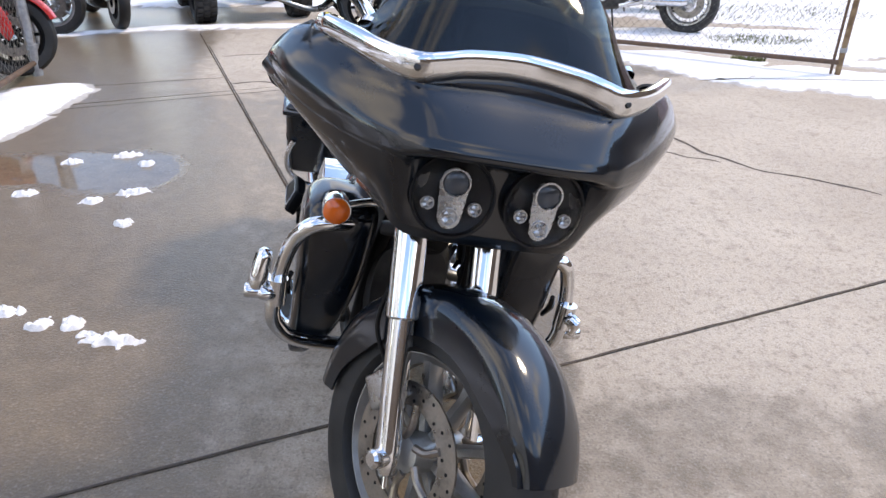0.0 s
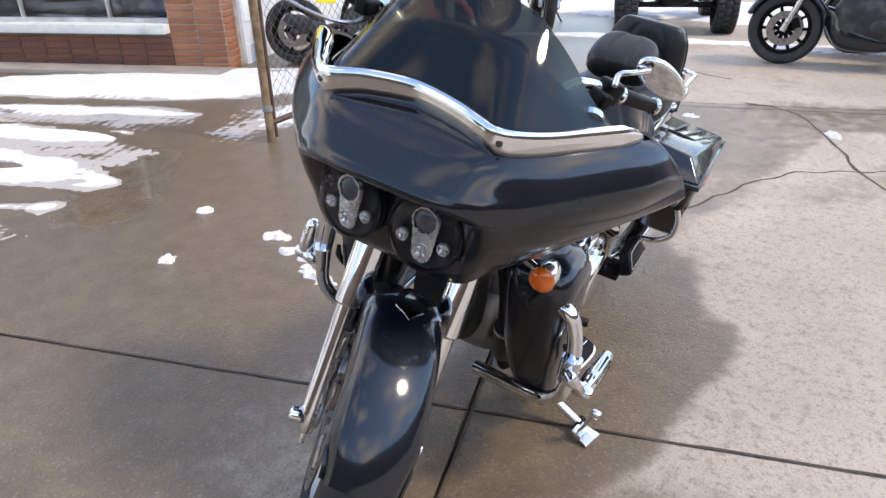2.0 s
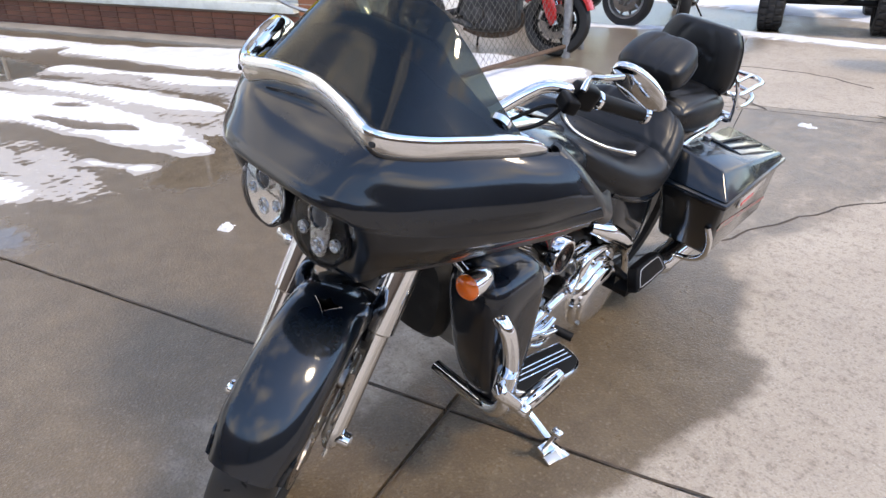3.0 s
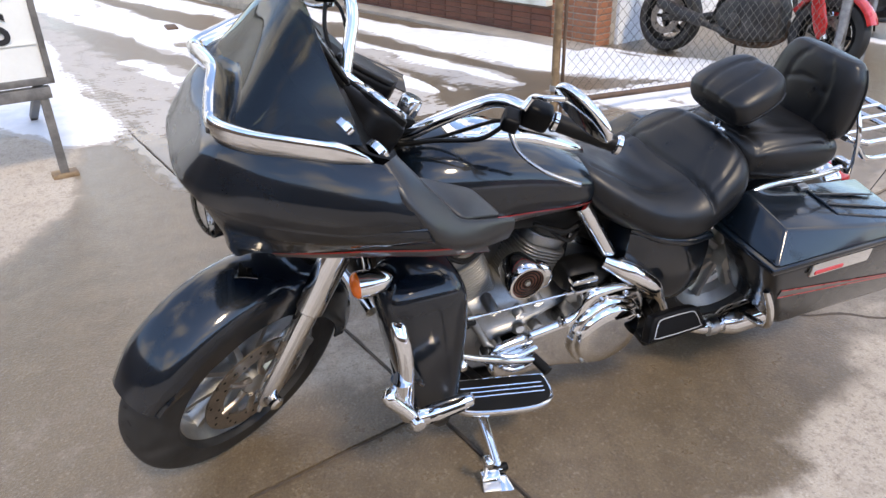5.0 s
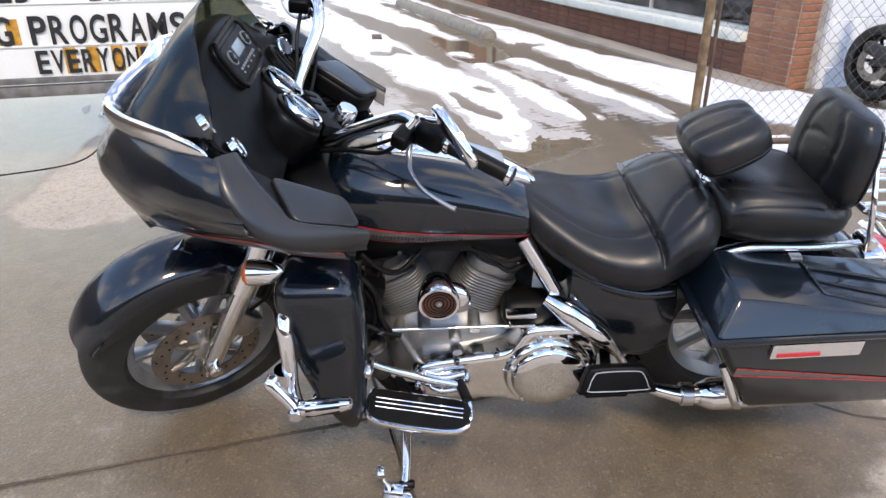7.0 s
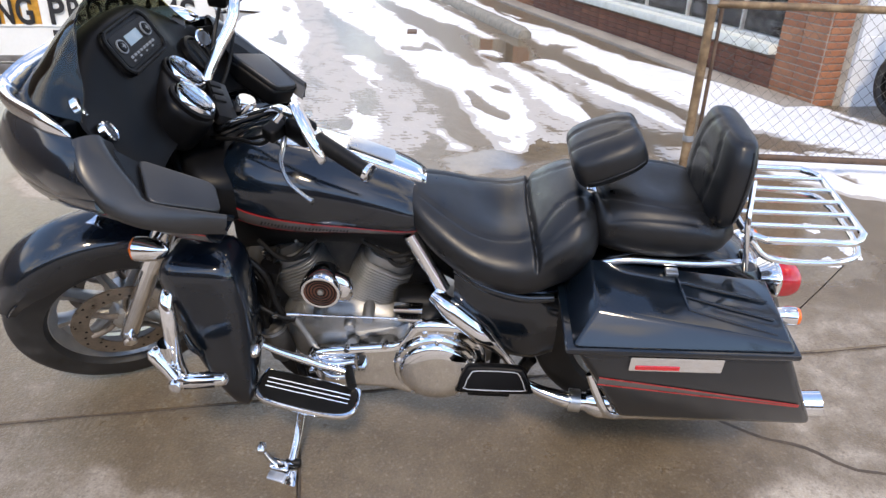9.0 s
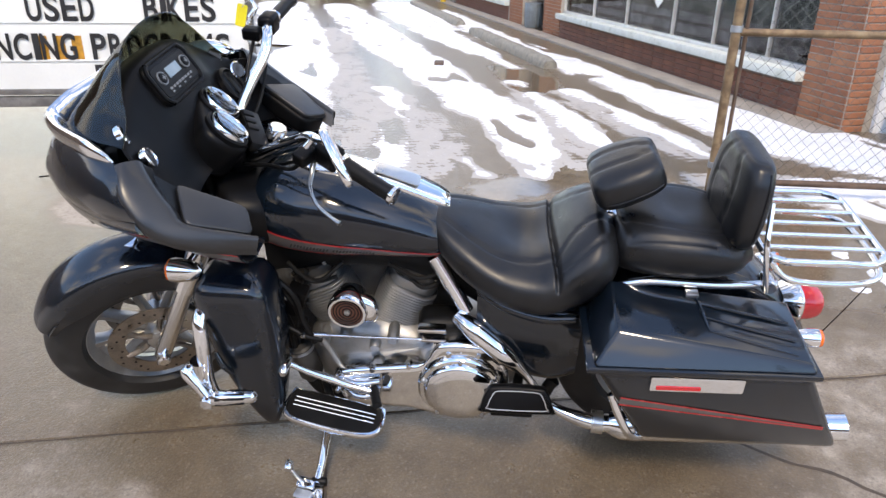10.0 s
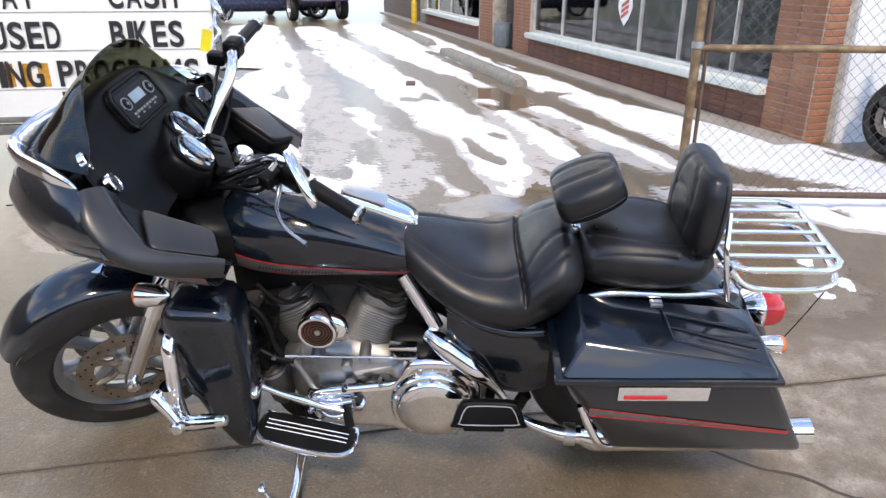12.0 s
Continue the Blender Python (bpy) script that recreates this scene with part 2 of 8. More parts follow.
def sheet(rows, thick, steps=5, flip=False):
    """A curved shell of some thickness over a net of control points."""
    net = np.array([catmull(r, steps) for r in rows])
    net = np.swapaxes(np.array([catmull(net[:, j], steps) for j in range(net.shape[1])]), 0, 1)
    du, dv = np.gradient(net, axis=0), np.gradient(net, axis=1)
    nrm = np.cross(du, dv)
    nrm /= np.linalg.norm(nrm, axis=-1, keepdims=True) + 1e-9
    if flip:
        nrm = -nrm
    inner = net - nrm * thick
    h, w = net.shape[:2]
    verts = [tuple(p) for p in net.reshape(-1, 3)] + [tuple(p) for p in inner.reshape(-1, 3)]
    faces, o = [], h * w
    for i in range(h - 1):
        for j in range(w - 1):
            a = i * w + j
            q = (a, a + 1, a + w + 1, a + w)
            faces.append(q)
            faces.append(tuple(reversed([k + o for k in q])))
    rim = [j for j in range(w)] + [i * w + w - 1 for i in range(1, h)] + [(h - 1) * w + j for j in range(w - 2, -1, -1)] + [i * w for i in range(h - 2, 0, -1)]
    for k, a in enumerate(rim):
        b = rim[(k + 1) % len(rim)]
        faces.append((b, a, a + o, b + o))
    return verts, faces


def part(name, geo, material, parent=None, label="", sharp=38.0, shade=True):
    """Links geometry as one mesh object under a thing or a part."""
    me = bpy.data.meshes.new(name)
    me.from_pydata([tuple(p) for p in geo[0]], [], [tuple(q) for q in geo[1]])
    bm = bmesh.new()
    bm.from_mesh(me)
    bmesh.ops.recalc_face_normals(bm, faces=bm.faces[:])
    bm.to_mesh(me)
    bm.free()
    if shade:
        me.polygons.foreach_set("use_smooth", [True] * len(me.polygons))
        me.set_sharp_from_angle(angle=radians(sharp))
    me.materials.append(material)
    ob = new(name, me)
    if parent:
        ob.parent = parent
    if label:
        tagged(ob, label)
    return ob


def thing(name, m, label, category, group="", kind=""):
    ob = new(name)
    ob.empty_display_size = 0.1
    ob.matrix_world = m
    return tagged(ob, label, category, group, kind)


def letters(name, text, size, m, material, parent=None, label="", depth=0.001, align="LEFT", spacing=1.0, bold=0.0):
    """Words in the built-in font, turned into a mesh."""
    cu = bpy.data.curves.new(name, "FONT")
    cu.body, cu.size, cu.extrude, cu.align_x, cu.space_character, cu.offset = text, size, depth, align, spacing, bold
    ob = bpy.data.objects.new(name, cu)
    me = bpy.data.meshes.new_from_object(ob)
    bpy.data.objects.remove(ob)
    bpy.data.curves.remove(cu)
    me.materials.append(material)
    made = new(name, me)
    me.transform(m)
    if parent:
        made.parent = parent
    if label:
        tagged(made, label)
    return made

# ---- the yard: ground, slabs, snow ----
GU, GV, G0 = Vector((0.910, 0.415)), Vector((-0.415, 0.910)), Vector((0.0, 1.625))


def ease(a, b, x):
    t = np.clip((x - a) / (b - a), 0, 1)
    return t * t * (3 - 2 * t)


def ripple(x, y, scale, seed=0.0):
    """Smooth noise about nought, for arrays."""
    flat = np.array([noise.noise((a * scale + seed, b * scale - seed, seed)) for a, b in zip(x.ravel(), y.ravel())])
    return flat.reshape(x.shape)


def stroke(x, y, line, widths):
    """How far inside a brushed band a place lies, in metres (minus: outside)."""
    best = np.full(x.shape, -9.0)
    for (ax, ay), (bx, by), wa, wb in zip(line, line[1:], widths, widths[1:]):
        dx, dy = bx - ax, by - ay
        t = np.clip(((x - ax) * dx + (y - ay) * dy) / (dx * dx + dy * dy), 0, 1)
        best = np.maximum(best, wa + (wb - wa) * t - np.hypot(x - ax - t * dx, y - ay - t * dy))
    return best


def ground_material():
    m, nt, b = nodes_of("wet_concrete")
    wet = nt.nodes.new("ShaderNodeAttribute")
    wet.attribute_name = "wet"
    fine, mid, large = noise_node(nt, 150, 6, 0.7), noise_node(nt, 9, 7, 0.65), noise_node(nt, 1.1, 6, 0.6)
    vor = nt.nodes.new("ShaderNodeTexVoronoi")
    vor.inputs["Scale"].default_value = 105
    tc = nt.nodes.new("ShaderNodeTexCoord")
    nt.links.new(tc.outputs["Object"], vor.inputs["Vector"])
    edge = maths(nt, "ADD", wet.outputs["Fac"], maths(nt, "MULTIPLY", maths(nt, "SUBTRACT", mid, 0.5), 0.55))
    edge = maths(nt, "ADD", edge, maths(nt, "MULTIPLY", maths(nt, "SUBTRACT", large, 0.5), 0.36))
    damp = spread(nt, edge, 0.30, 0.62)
    pool = spread(nt, edge, 0.86, 1.0)
    dry = blend(nt, spread(nt, large, 0.3, 0.7), (0.385, 0.325, 0.262), (0.475, 0.412, 0.338))
    dry = blend(nt, spread(nt, mid, 0.52, 0.70, 0, 0.55), dry, (0.28, 0.23, 0.18))
    dry = blend(nt, spread(nt, fine, 0.54, 0.66, 0, 0.6), dry, (0.56, 0.525, 0.475))
    dry = blend(nt, spread(nt, fine, 0.46, 0.36, 0, 0.65), dry, (0.19, 0.165, 0.14))
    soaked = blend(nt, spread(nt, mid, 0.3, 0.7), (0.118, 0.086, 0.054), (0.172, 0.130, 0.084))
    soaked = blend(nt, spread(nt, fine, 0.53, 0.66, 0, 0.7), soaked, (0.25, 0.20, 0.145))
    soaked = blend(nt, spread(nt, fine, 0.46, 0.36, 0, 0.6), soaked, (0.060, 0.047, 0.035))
    stone = nt.nodes.new("ShaderNodeSeparateColor")
    nt.links.new(vor.outputs["Color"], stone.inputs[0])
    near = spread(nt, vor.outputs["Distance"], 0.75, 0.35)
    pale = maths(nt, "MULTIPLY", spread(nt, stone.outputs[0], 0.80, 0.97, 0, 0.20), near)
    dull = maths(nt, "MULTIPLY", spread(nt, stone.outputs[1], 0.78, 0.90, 0, 0.30), near)
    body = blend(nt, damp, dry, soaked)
    body = blend(nt, pale, body, (0.42, 0.37, 0.30))
    body = blend(nt, dull, body, (0.09, 0.070, 0.052))
    body = blend(nt, spread(nt, noise_node(nt, 32, 5, 0.7), 0.50, 0.68, 0, 0.42), body, (0.12, 0.095, 0.070))
    nt.links.new(body, b.inputs["Base Color"])
    rough = maths(nt, "SUBTRACT", 0.86, maths(nt, "MULTIPLY", damp, 0.58))
    rough = maths(nt, "SUBTRACT", rough, maths(nt, "MULTIPLY", pool, 0.36), True)
    nt.links.new(rough, b.inputs["Roughness"])
    height = maths(nt, "ADD", maths(nt, "MULTIPLY", vor.outputs["Distance"], 0.4), maths(nt, "MULTIPLY", fine, 0.6))
    height = maths(nt, "MULTIPLY", height, maths(nt, "SUBTRACT", 1.0, maths(nt, "MULTIPLY", pool, 0.96)))
    bumped(nt, b, height, 0.75, 0.004)
    return m


def snow_material():
    m, nt, b = nodes_of("old_snow")
    fine, mid = noise_node(nt, 120, 4), noise_node(nt, 7, 6)
    colour = blend(nt, spread(nt, mid, 0.35, 0.65), (0.70, 0.71, 0.74), (0.80, 0.80, 0.81))
    colour = blend(nt, spread(nt, mid, 0.62, 0.78, 0, 0.4), colour, (0.50, 0.47, 0.44))
    thin = nt.nodes.new("ShaderNodeAttribute")
    thin.attribute_name = "thin"
    worn = maths(nt, "ADD", thin.outputs["Fac"], maths(nt, "MULTIPLY", maths(nt, "SUBTRACT", noise_node(nt, 34, 5, 0.7), 0.5), 0.9))
    colour = blend(nt, spread(nt, worn, 0.35, 0.75, 0, 0.85), colour, (0.36, 0.325, 0.285))
    nt.links.new(colour, b.inputs["Base Color"])
    b.inputs["Roughness"].default_value = 0.7
    b.inputs["Subsurface Weight"].default_value = 0.0
    bumped(nt, b, fine, 0.6, 0.006)
    return m


CONCRETE, SNOW = ground_material(), snow_material()
CRACK_DIRT = plain("crack_dirt", (0.075, 0.056, 0.042), 0.85, var=0.4, scale=40)
EARTH = plain("earth", (0.16, 0.13, 0.10), 0.9, var=0.3, scale=3, grain=60, bump=0.5, depth=0.01)

ground = part("ground", ([(-400, -400, -0.03), (400, -400, -0.03), (400, 400, -0.03), (-400, 400, -0.03)], [(0, 1, 2, 3)]), EARTH, shade=False)
tagged(ground, "bare earth and gravel sheet under the concrete yard", "ground", kind="structure")


def wetness(x, y):
    w = 0.30 + 0.38 * ease(0.1, -1.0, x + 0.32 * (y - 1.6))
    # a darker, glossier patch under the motorcycle and along its left side
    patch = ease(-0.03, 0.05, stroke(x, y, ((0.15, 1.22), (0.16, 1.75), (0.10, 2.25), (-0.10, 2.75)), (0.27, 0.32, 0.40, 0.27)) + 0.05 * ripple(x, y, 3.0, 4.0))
    w = w - 0.32 * ease(0.35, 0.95, x + 0.2 * (y - 2.0))
    for line, widths in ((((-7.3, 0.9), (-6.0, 1.35)), (0.35, 0.3)), (((-3.1, 0.25), (-2.1, 0.75)), (0.12, 0.16)), (((-3.0, 2.2), (-2.4, 1.7)), (0.22, 0.2)), (((-2.5, 3.4), (-1.6, 3.4)), (0.2, 0.3))):
        w = w + 0.42 * ease(-0.15, 0.12, stroke(x, y, line, widths))
    w = w - 0.9 * ease(-0.15, 0.1, stroke(x, y, ((-2.7, -0.5), (-1.9, -0.3), (-1.5, -0.3)), (0.4, 0.4, 0.3)))
    w = w + 0.34 * ease(-0.15, 0.12, stroke(x, y, ((-1.5, 6.55), (-0.2, 6.35), (1.2, 6.15)), (0.25, 0.32, 0.25)))
    w = w + np.maximum(0, 0.50 - w) * ease(0.06, -0.06, x - 0.02 - 0.1 * (y - 3.5) + 0.05 * ripple(x, y, 2.6, 21.0)) * ease(2.5, 2.9, y)
    w = w - 0.30 * ease(4.6, 5.6, y) * ease(-2.6, -1.6, x)
    damp = ease(-0.06, 0.10, stroke(x, y, ((0.25, 0.80), (0.55, 1.30), (0.95, 1.42), (1.35, 1.40)), (0.26, 0.40, 0.42, 0.36)) + 0.10 * ripple(x, y, 2.2, 8.0))
    w = w + (0.50 - w) * damp * (w < 0.50)
    for line, widths, level in ((((-0.8, 5.0), (0.6, 5.7), (2.0, 6.0)), (0.40, 0.42, 0.36), 0.52), (((0.35, 3.9), (0.75, 4.7), (0.9, 5.2)), (0.20, 0.30, 0.30), 0.42)):
        w = w + np.maximum(0, level - w) * ease(-0.12, 0.12, stroke(x, y, line, widths) + 0.12 * ripple(x, y, 1.7, 51.0))
    front = ease(-0.15, 0.15, stroke(x, y, ((-1.1, 1.15), (-0.5, 0.62), (0.25, 0.62)), (0.34, 0.36, 0.34)))
    w = w + np.maximum(0, 0.60 - w) * front
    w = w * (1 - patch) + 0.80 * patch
    return np.clip(w, 0.0, 1.2)


def cuts(lo, hi, fine_lo, fine_hi, step, far):
    """Grid lines: close together in the middle stretch, wide apart outside it."""
    a = np.arange(max(lo, fine_lo), min(hi, fine_hi), step) if min(hi, fine_hi) > max(lo, fine_lo) else np.array([])
    out = np.concatenate([np.arange(lo, min(hi, fine_lo), far), a, np.arange(max(lo, fine_hi), hi, far), [hi]])
    return np.unique(out.round(4))


def yard_slab(u0, u1, v0, v1):
    us, vs = cuts(u0, u1, -14, 5, 0.12, 4.0), cuts(v0, v1, -7, 8, 0.12, 4.0)
    gap, low = 0.006, -0.028
    us[0], us[-1], vs[0], vs[-1] = us[0] + gap, us[-1] - gap, vs[0] + gap, vs[-1] - gap
    uu, vv = np.meshgrid(us, vs, indexing="ij")
    x, y = G0.x + uu * GU.x + vv * GV.x, G0.y + uu * GU.y + vv * GV.y
    edge = np.minimum(np.minimum(uu - us[0], us[-1] - uu), np.minimum(vv - vs[0], vs[-1] - vv))
    z = -0.0035 * (edge < 1e-6)
    h, w = x.shape
    verts = [tuple(p) for p in np.stack([x, y, z], -1).reshape(-1, 3)]
    faces = [(i * w + j, (i + 1) * w + j, (i + 1) * w + j + 1, i * w + j + 1) for i in range(h - 1) for j in range(w - 1)]
    rim = [(0, j) for j in range(w)] + [(i, w - 1) for i in range(1, h)] + [(h - 1, j) for j in range(w - 2, -1, -1)] + [(i, 0) for i in range(h - 2, 0, -1)]
    base = len(verts)
    verts += [(x[i, j], y[i, j], low) for i, j in rim]
    faces += [(rim[k][0] * w + rim[k][1], rim[(k + 1) % len(rim)][0] * w + rim[(k + 1) % len(rim)][1], base + (k + 1) % len(rim), base + k) for k in range(len(rim))]
    ob = part("slab", (verts, faces), CONCRETE, ground, sharp=60)
    at = ob.data.attributes.new("wet", "FLOAT", "POINT")
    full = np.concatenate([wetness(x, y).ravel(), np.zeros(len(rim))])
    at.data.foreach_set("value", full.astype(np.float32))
    return ob


for u0, u1 in ((-60, 0), (0, 45)):
    for v0, v1 in ((-45, 0), (0, 3.76), (3.76, 50)):
        yard_slab(u0, u1, v0, v1)


def crack(line, width, wander=0.025):
    pts = catmull([(*p, 0) for p in line], 14)
    verts, faces = [], []
    for i, p in enumerate(pts):
        d = pts[min(i + 1, len(pts) - 1)] - pts[max(i - 1, 0)]
        n = Vector((-d[1], d[0], 0)).normalized()
        k = noise.noise((p[0] * 6, p[1] * 6, 3.1)) * wander
        wd = width * (0.6 + 0.7 * abs(noise.noise((p[0] * 9, p[1] * 9, 8.0)))) * (0.4 if i in (0, len(pts) - 1) else 1)
        verts += [(p[0] + n.x * (k - wd), p[1] + n.y * (k - wd), 0.0006), (p[0] + n.x * k, p[1] + n.y * k, 0.0022), (p[0] + n.x * (k + wd), p[1] + n.y * (k + wd), 0.0006)]
    for i in range(len(pts) - 1):
        a = 3 * i
        faces += [(a, a + 1, a + 4, a + 3), (a + 1, a + 2, a + 5, a + 4)]
    return part("crack", (verts, faces), CRACK_DIRT, ground)


for line, width in (
    (((-0.57, 5.56), (-0.13, 5.38), (0.6, 4.21), (1.1, 3.97), (1.54, 3.71)), 0.008),
    (((0.97, 5.72), (1.17, 4.95), (1.26, 4.58), (1.54, 3.8), (2.2, 3.3)), 0.010),
    (((0.74, 6.22), (1.1, 5.46), (1.2, 4.9)), 0.008),
    (((-0.4, 2.6), (-0.26, 2.87), (-0.15, 3.2), (0.1, 4.16), (0.6, 4.6)), 0.007),
    (((-2.0, 6.18), (-1.46, 6.34), (-0.9, 6.2)), 0.010),
    (((-1.62, 5.25), (-1.35, 5.3), (-1.1, 5.14)), 0.012),
    (((-3.0, 5.0), (-2.3, 5.2), (-1.75, 5.42)), 0.008),
):
    crack(line, width * 1.4, 0.04)


def joint_dirt(a, b, width):
    """Dirt that fills a joint to just under the slabs."""
    n = 60
    line = [(a[0] + (b[0] - a[0]) * k / n, a[1] + (b[1] - a[1]) * k / n) for k in range(n + 1)]
    return crack(line[:: n // 20], width, 0.006)


joint_dirt((-3.9, -0.15), (0.0, 1.625), 0.005)
joint_dirt((0.0, 1.625), (3.8, 3.36), 0.005)
joint_dirt((0.75, 0.0), (-2.25, 6.6), 0.0055)
joint_dirt((-3.5, 4.03), (2.2, 6.63), 0.006)

SNOW_BANDS = (
    (((-2.80, 1.86), (-3.3, 1.77), (-4.55, 1.26), (-5.6, 0.56), (-6.75, -0.1), (-8.6, -1.2), (-10.5, -2.3), (-16, -5.4)), (0.09, 0.20, 0.33, 0.32, 0.36, 0.44, 0.5, 0.4)),
    (((-6.2, 1.02), (-5.2, 1.58), (-4.3, 2.0), (-3.6, 2.35)), (0.08, 0.14, 0.16, 0.10)),
    (((-5.9, 1.72), (-4.62, 2.49), (-3.65, 2.96)), (0.10, 0.14, 0.08)),
    (((-7.1, 1.9), (-6.2, 2.38), (-5.4, 2.98), (-4.75, 3.48), (-4.1, 3.98), (-3.7, 4.6)), (0.22, 0.30, 0.44, 0.54, 0.54, 0.42)),
    (((-3.05, 3.3), (-2.95, 4.1), (-2.85, 4.85)), (0.22, 0.46, 0.3)),
    (((-3.02, 1.32), (-2.68, 1.5)), (0.01, 0.07)),
    (((-3.65, 0.5), (-2.85, 0.78), (-2.62, 0.9)), (0.03, 0.17, 0.05)),
    (((-5.35, -0.17), (-4.68, 0.2), (-3.8, 0.68)), (0.10, 0.11, 0.02)),
    (((-3.12, -0.05), (-4.2, -0.8), (-6.0, -1.65), (-9.5, -3.4), (-16, -7)), (0.24, 0.48, 0.62, 0.6, 0.6)),
    (((-17, -4.2), (-13, -2.25), (-10, -0.75), (-7.3, 0.85)), (0.7, 0.6, 0.36, 0.10)),
    (((-15.5, -2.6), (-9.5, 0.45), (-7.9, 1.42), (-7.0, 1.95)), (0.32, 0.34, 0.34, 0.3)),
    (((-3.5, -1.3), (-2.6, -0.75)), (0.2, 0.05)),
    (((0.7, 6.75), (1.9, 6.35), (2.4, 5.9), (3.3, 5.55), (7.5, 3.8)), (0.12, 0.36, 0.5, 0.45, 0.8)),
    (((-4.6, 6.6), (-2.9, 7.5), (-1.6, 7.75), (0, 8.0), (1, 7.45), (2.2, 7.4), (4.5, 6.9), (9, 6.0)), (0.1, 0.14, 0.16, 0.2, 0.3, 0.6, 1.1, 1.6)),
    (((-6, 9.6), (0, 10.2), (9, 9.0)), (0.9, 1.1, 2.2)),
)


# slush: thin broken snow in and between the wheel tracks
SLUSH_BANDS = (
    (((-2.68, 1.12), (-3.25, 1.05), (-4.2, 0.60), (-5.2, 0.05)), (0.22, 0.22, 0.17, 0.10)),
    (((-3.1, 0.42), (-4.2, 0.14), (-6.0, -0.9), (-7.4, -1.5)), (0.12, 0.24, 0.26, 0.22)),
    (((-3.15, 2.16), (-4.3, 1.82), (-5.5, 1.22)), (0.16, 0.18, 0.10)),
    (((-8.0, -1.9), (-10.5, -3.2)), (0.30, 0.40)),
    (((-3.7, 2.75), (-4.6, 2.3), (-5.8, 1.65)), (0.14, 0.16, 0.12)),
    (((-3.0, 2.9), (-3.2, 3.4)), (0.14, 0.18)),
)


def snow_patch(name, x0, x1, y0, y1, step, label):
    """Snow lies where the brushed bands reach; tyre ribs and thin spots let the ground through."""
    xs, ys = np.arange(x0, x1, step), np.arange(y0, y1, step)
    x, y = np.meshgrid(xs, ys, indexing="ij")
    inside = np.max([stroke(x, y, *band) for band in SNOW_BANDS], axis=0)
    slush = np.max([stroke(x, y, *band) for band in SLUSH_BANDS], axis=0)
    live = np.maximum(inside, slush) > -0.35
    rough = np.zeros(x.shape)
    xa, ya = x[live], y[live]
    along = xa * 0.87 + ya * 0.48
    across = -xa * 0.48 + ya * 0.87
    rough[live] = 0.09 * ripple(along * 0.8, across * 1.6, 1.5, 2.0) + 0.06 * ripple(along * 0.6, across * 1.6, 6.0, 5.0) + 0.03 * ripple(xa, ya, 19.0, 9.0)
    holes = np.zeros(x.shape)
    holes[live] = np.maximum(0, ripple(along * 0.6, across * 1.8, 2.4, 31.0) - 0.27) * 1.5
    ribs = np.zeros(x.shape)
    worn = np.clip(1.3 * ripple(xa, ya, 0.9, 14.0) + 0.2, 0, 1)
    ribs[live] = 0.075 * worn * (np.sin(along * 2 * math.pi / 0.085 + 5 * ripple(xa, ya, 1.2, 3.0)) + 0.4)
    film = np.full(x.shape, -1.0)
    film[live] = np.minimum(slush[live] * 0.35, 0.03) - 0.018 + 0.055 * ripple(along * 0.5, across, 9.0, 41.0) + 0.045 * ripple(xa, ya, 27.0, 17.0) - 0.022 * np.sin(along * 2 * math.pi / 0.075)
    deep = np.maximum(inside + rough - holes - ribs + 0.02, np.minimum(film, 0.024))
    z = np.where(deep > 0, 0.003 + 0.022 * ease(0, 0.16, deep), np.maximum(deep * 0.25, -0.02) + 0.003)
    z[~live] = -0.05
    h, w = x.shape
    keep = z > -0.016
    use = keep[:-1, :-1] | keep[1:, :-1] | keep[:-1, 1:] | keep[1:, 1:]
    index = np.arange(h * w).reshape(h, w)
    quads = np.stack([index[:-1, :-1], index[1:, :-1], index[1:, 1:], index[:-1, 1:]], -1)[use]
    ids, flat = np.unique(quads, return_inverse=True)
    verts = np.stack([x, y, z], -1).reshape(-1, 3)[ids]
    me = bpy.data.meshes.new(name)
    me.from_pydata(verts.tolist(), [], flat.reshape(-1, 4).tolist())
    me.polygons.foreach_set("use_smooth", [True] * len(me.polygons))
    me.materials.append(SNOW)
    at = me.attributes.new("thin", "FLOAT", "POINT")
    at.data.foreach_set("value", (1.0 - ease(0.0, 0.075, deep)).reshape(-1)[ids].astype(np.float32))
    return tagged(new(name, me), label, "snow", kind="stuff")


snow_patch("snow", -8.04, -2.0, -2.6, 5.6, 0.028, "thin melting snow with tyre tracks on wet concrete")
snow_patch("snow", -18.0, -8.0, -9.0, 2.0, 0.07, "thin snow along the drive beside the kerb stones")
snow_patch("snow", -7.0, 9.0, 5.6, 12.5, 0.06, "patchy snow under the bikes behind the gates")
snow_patch("snow", -0.6, 9.0, 3.0, 5.6, 0.06, "patchy snow at the foot of the open gate")


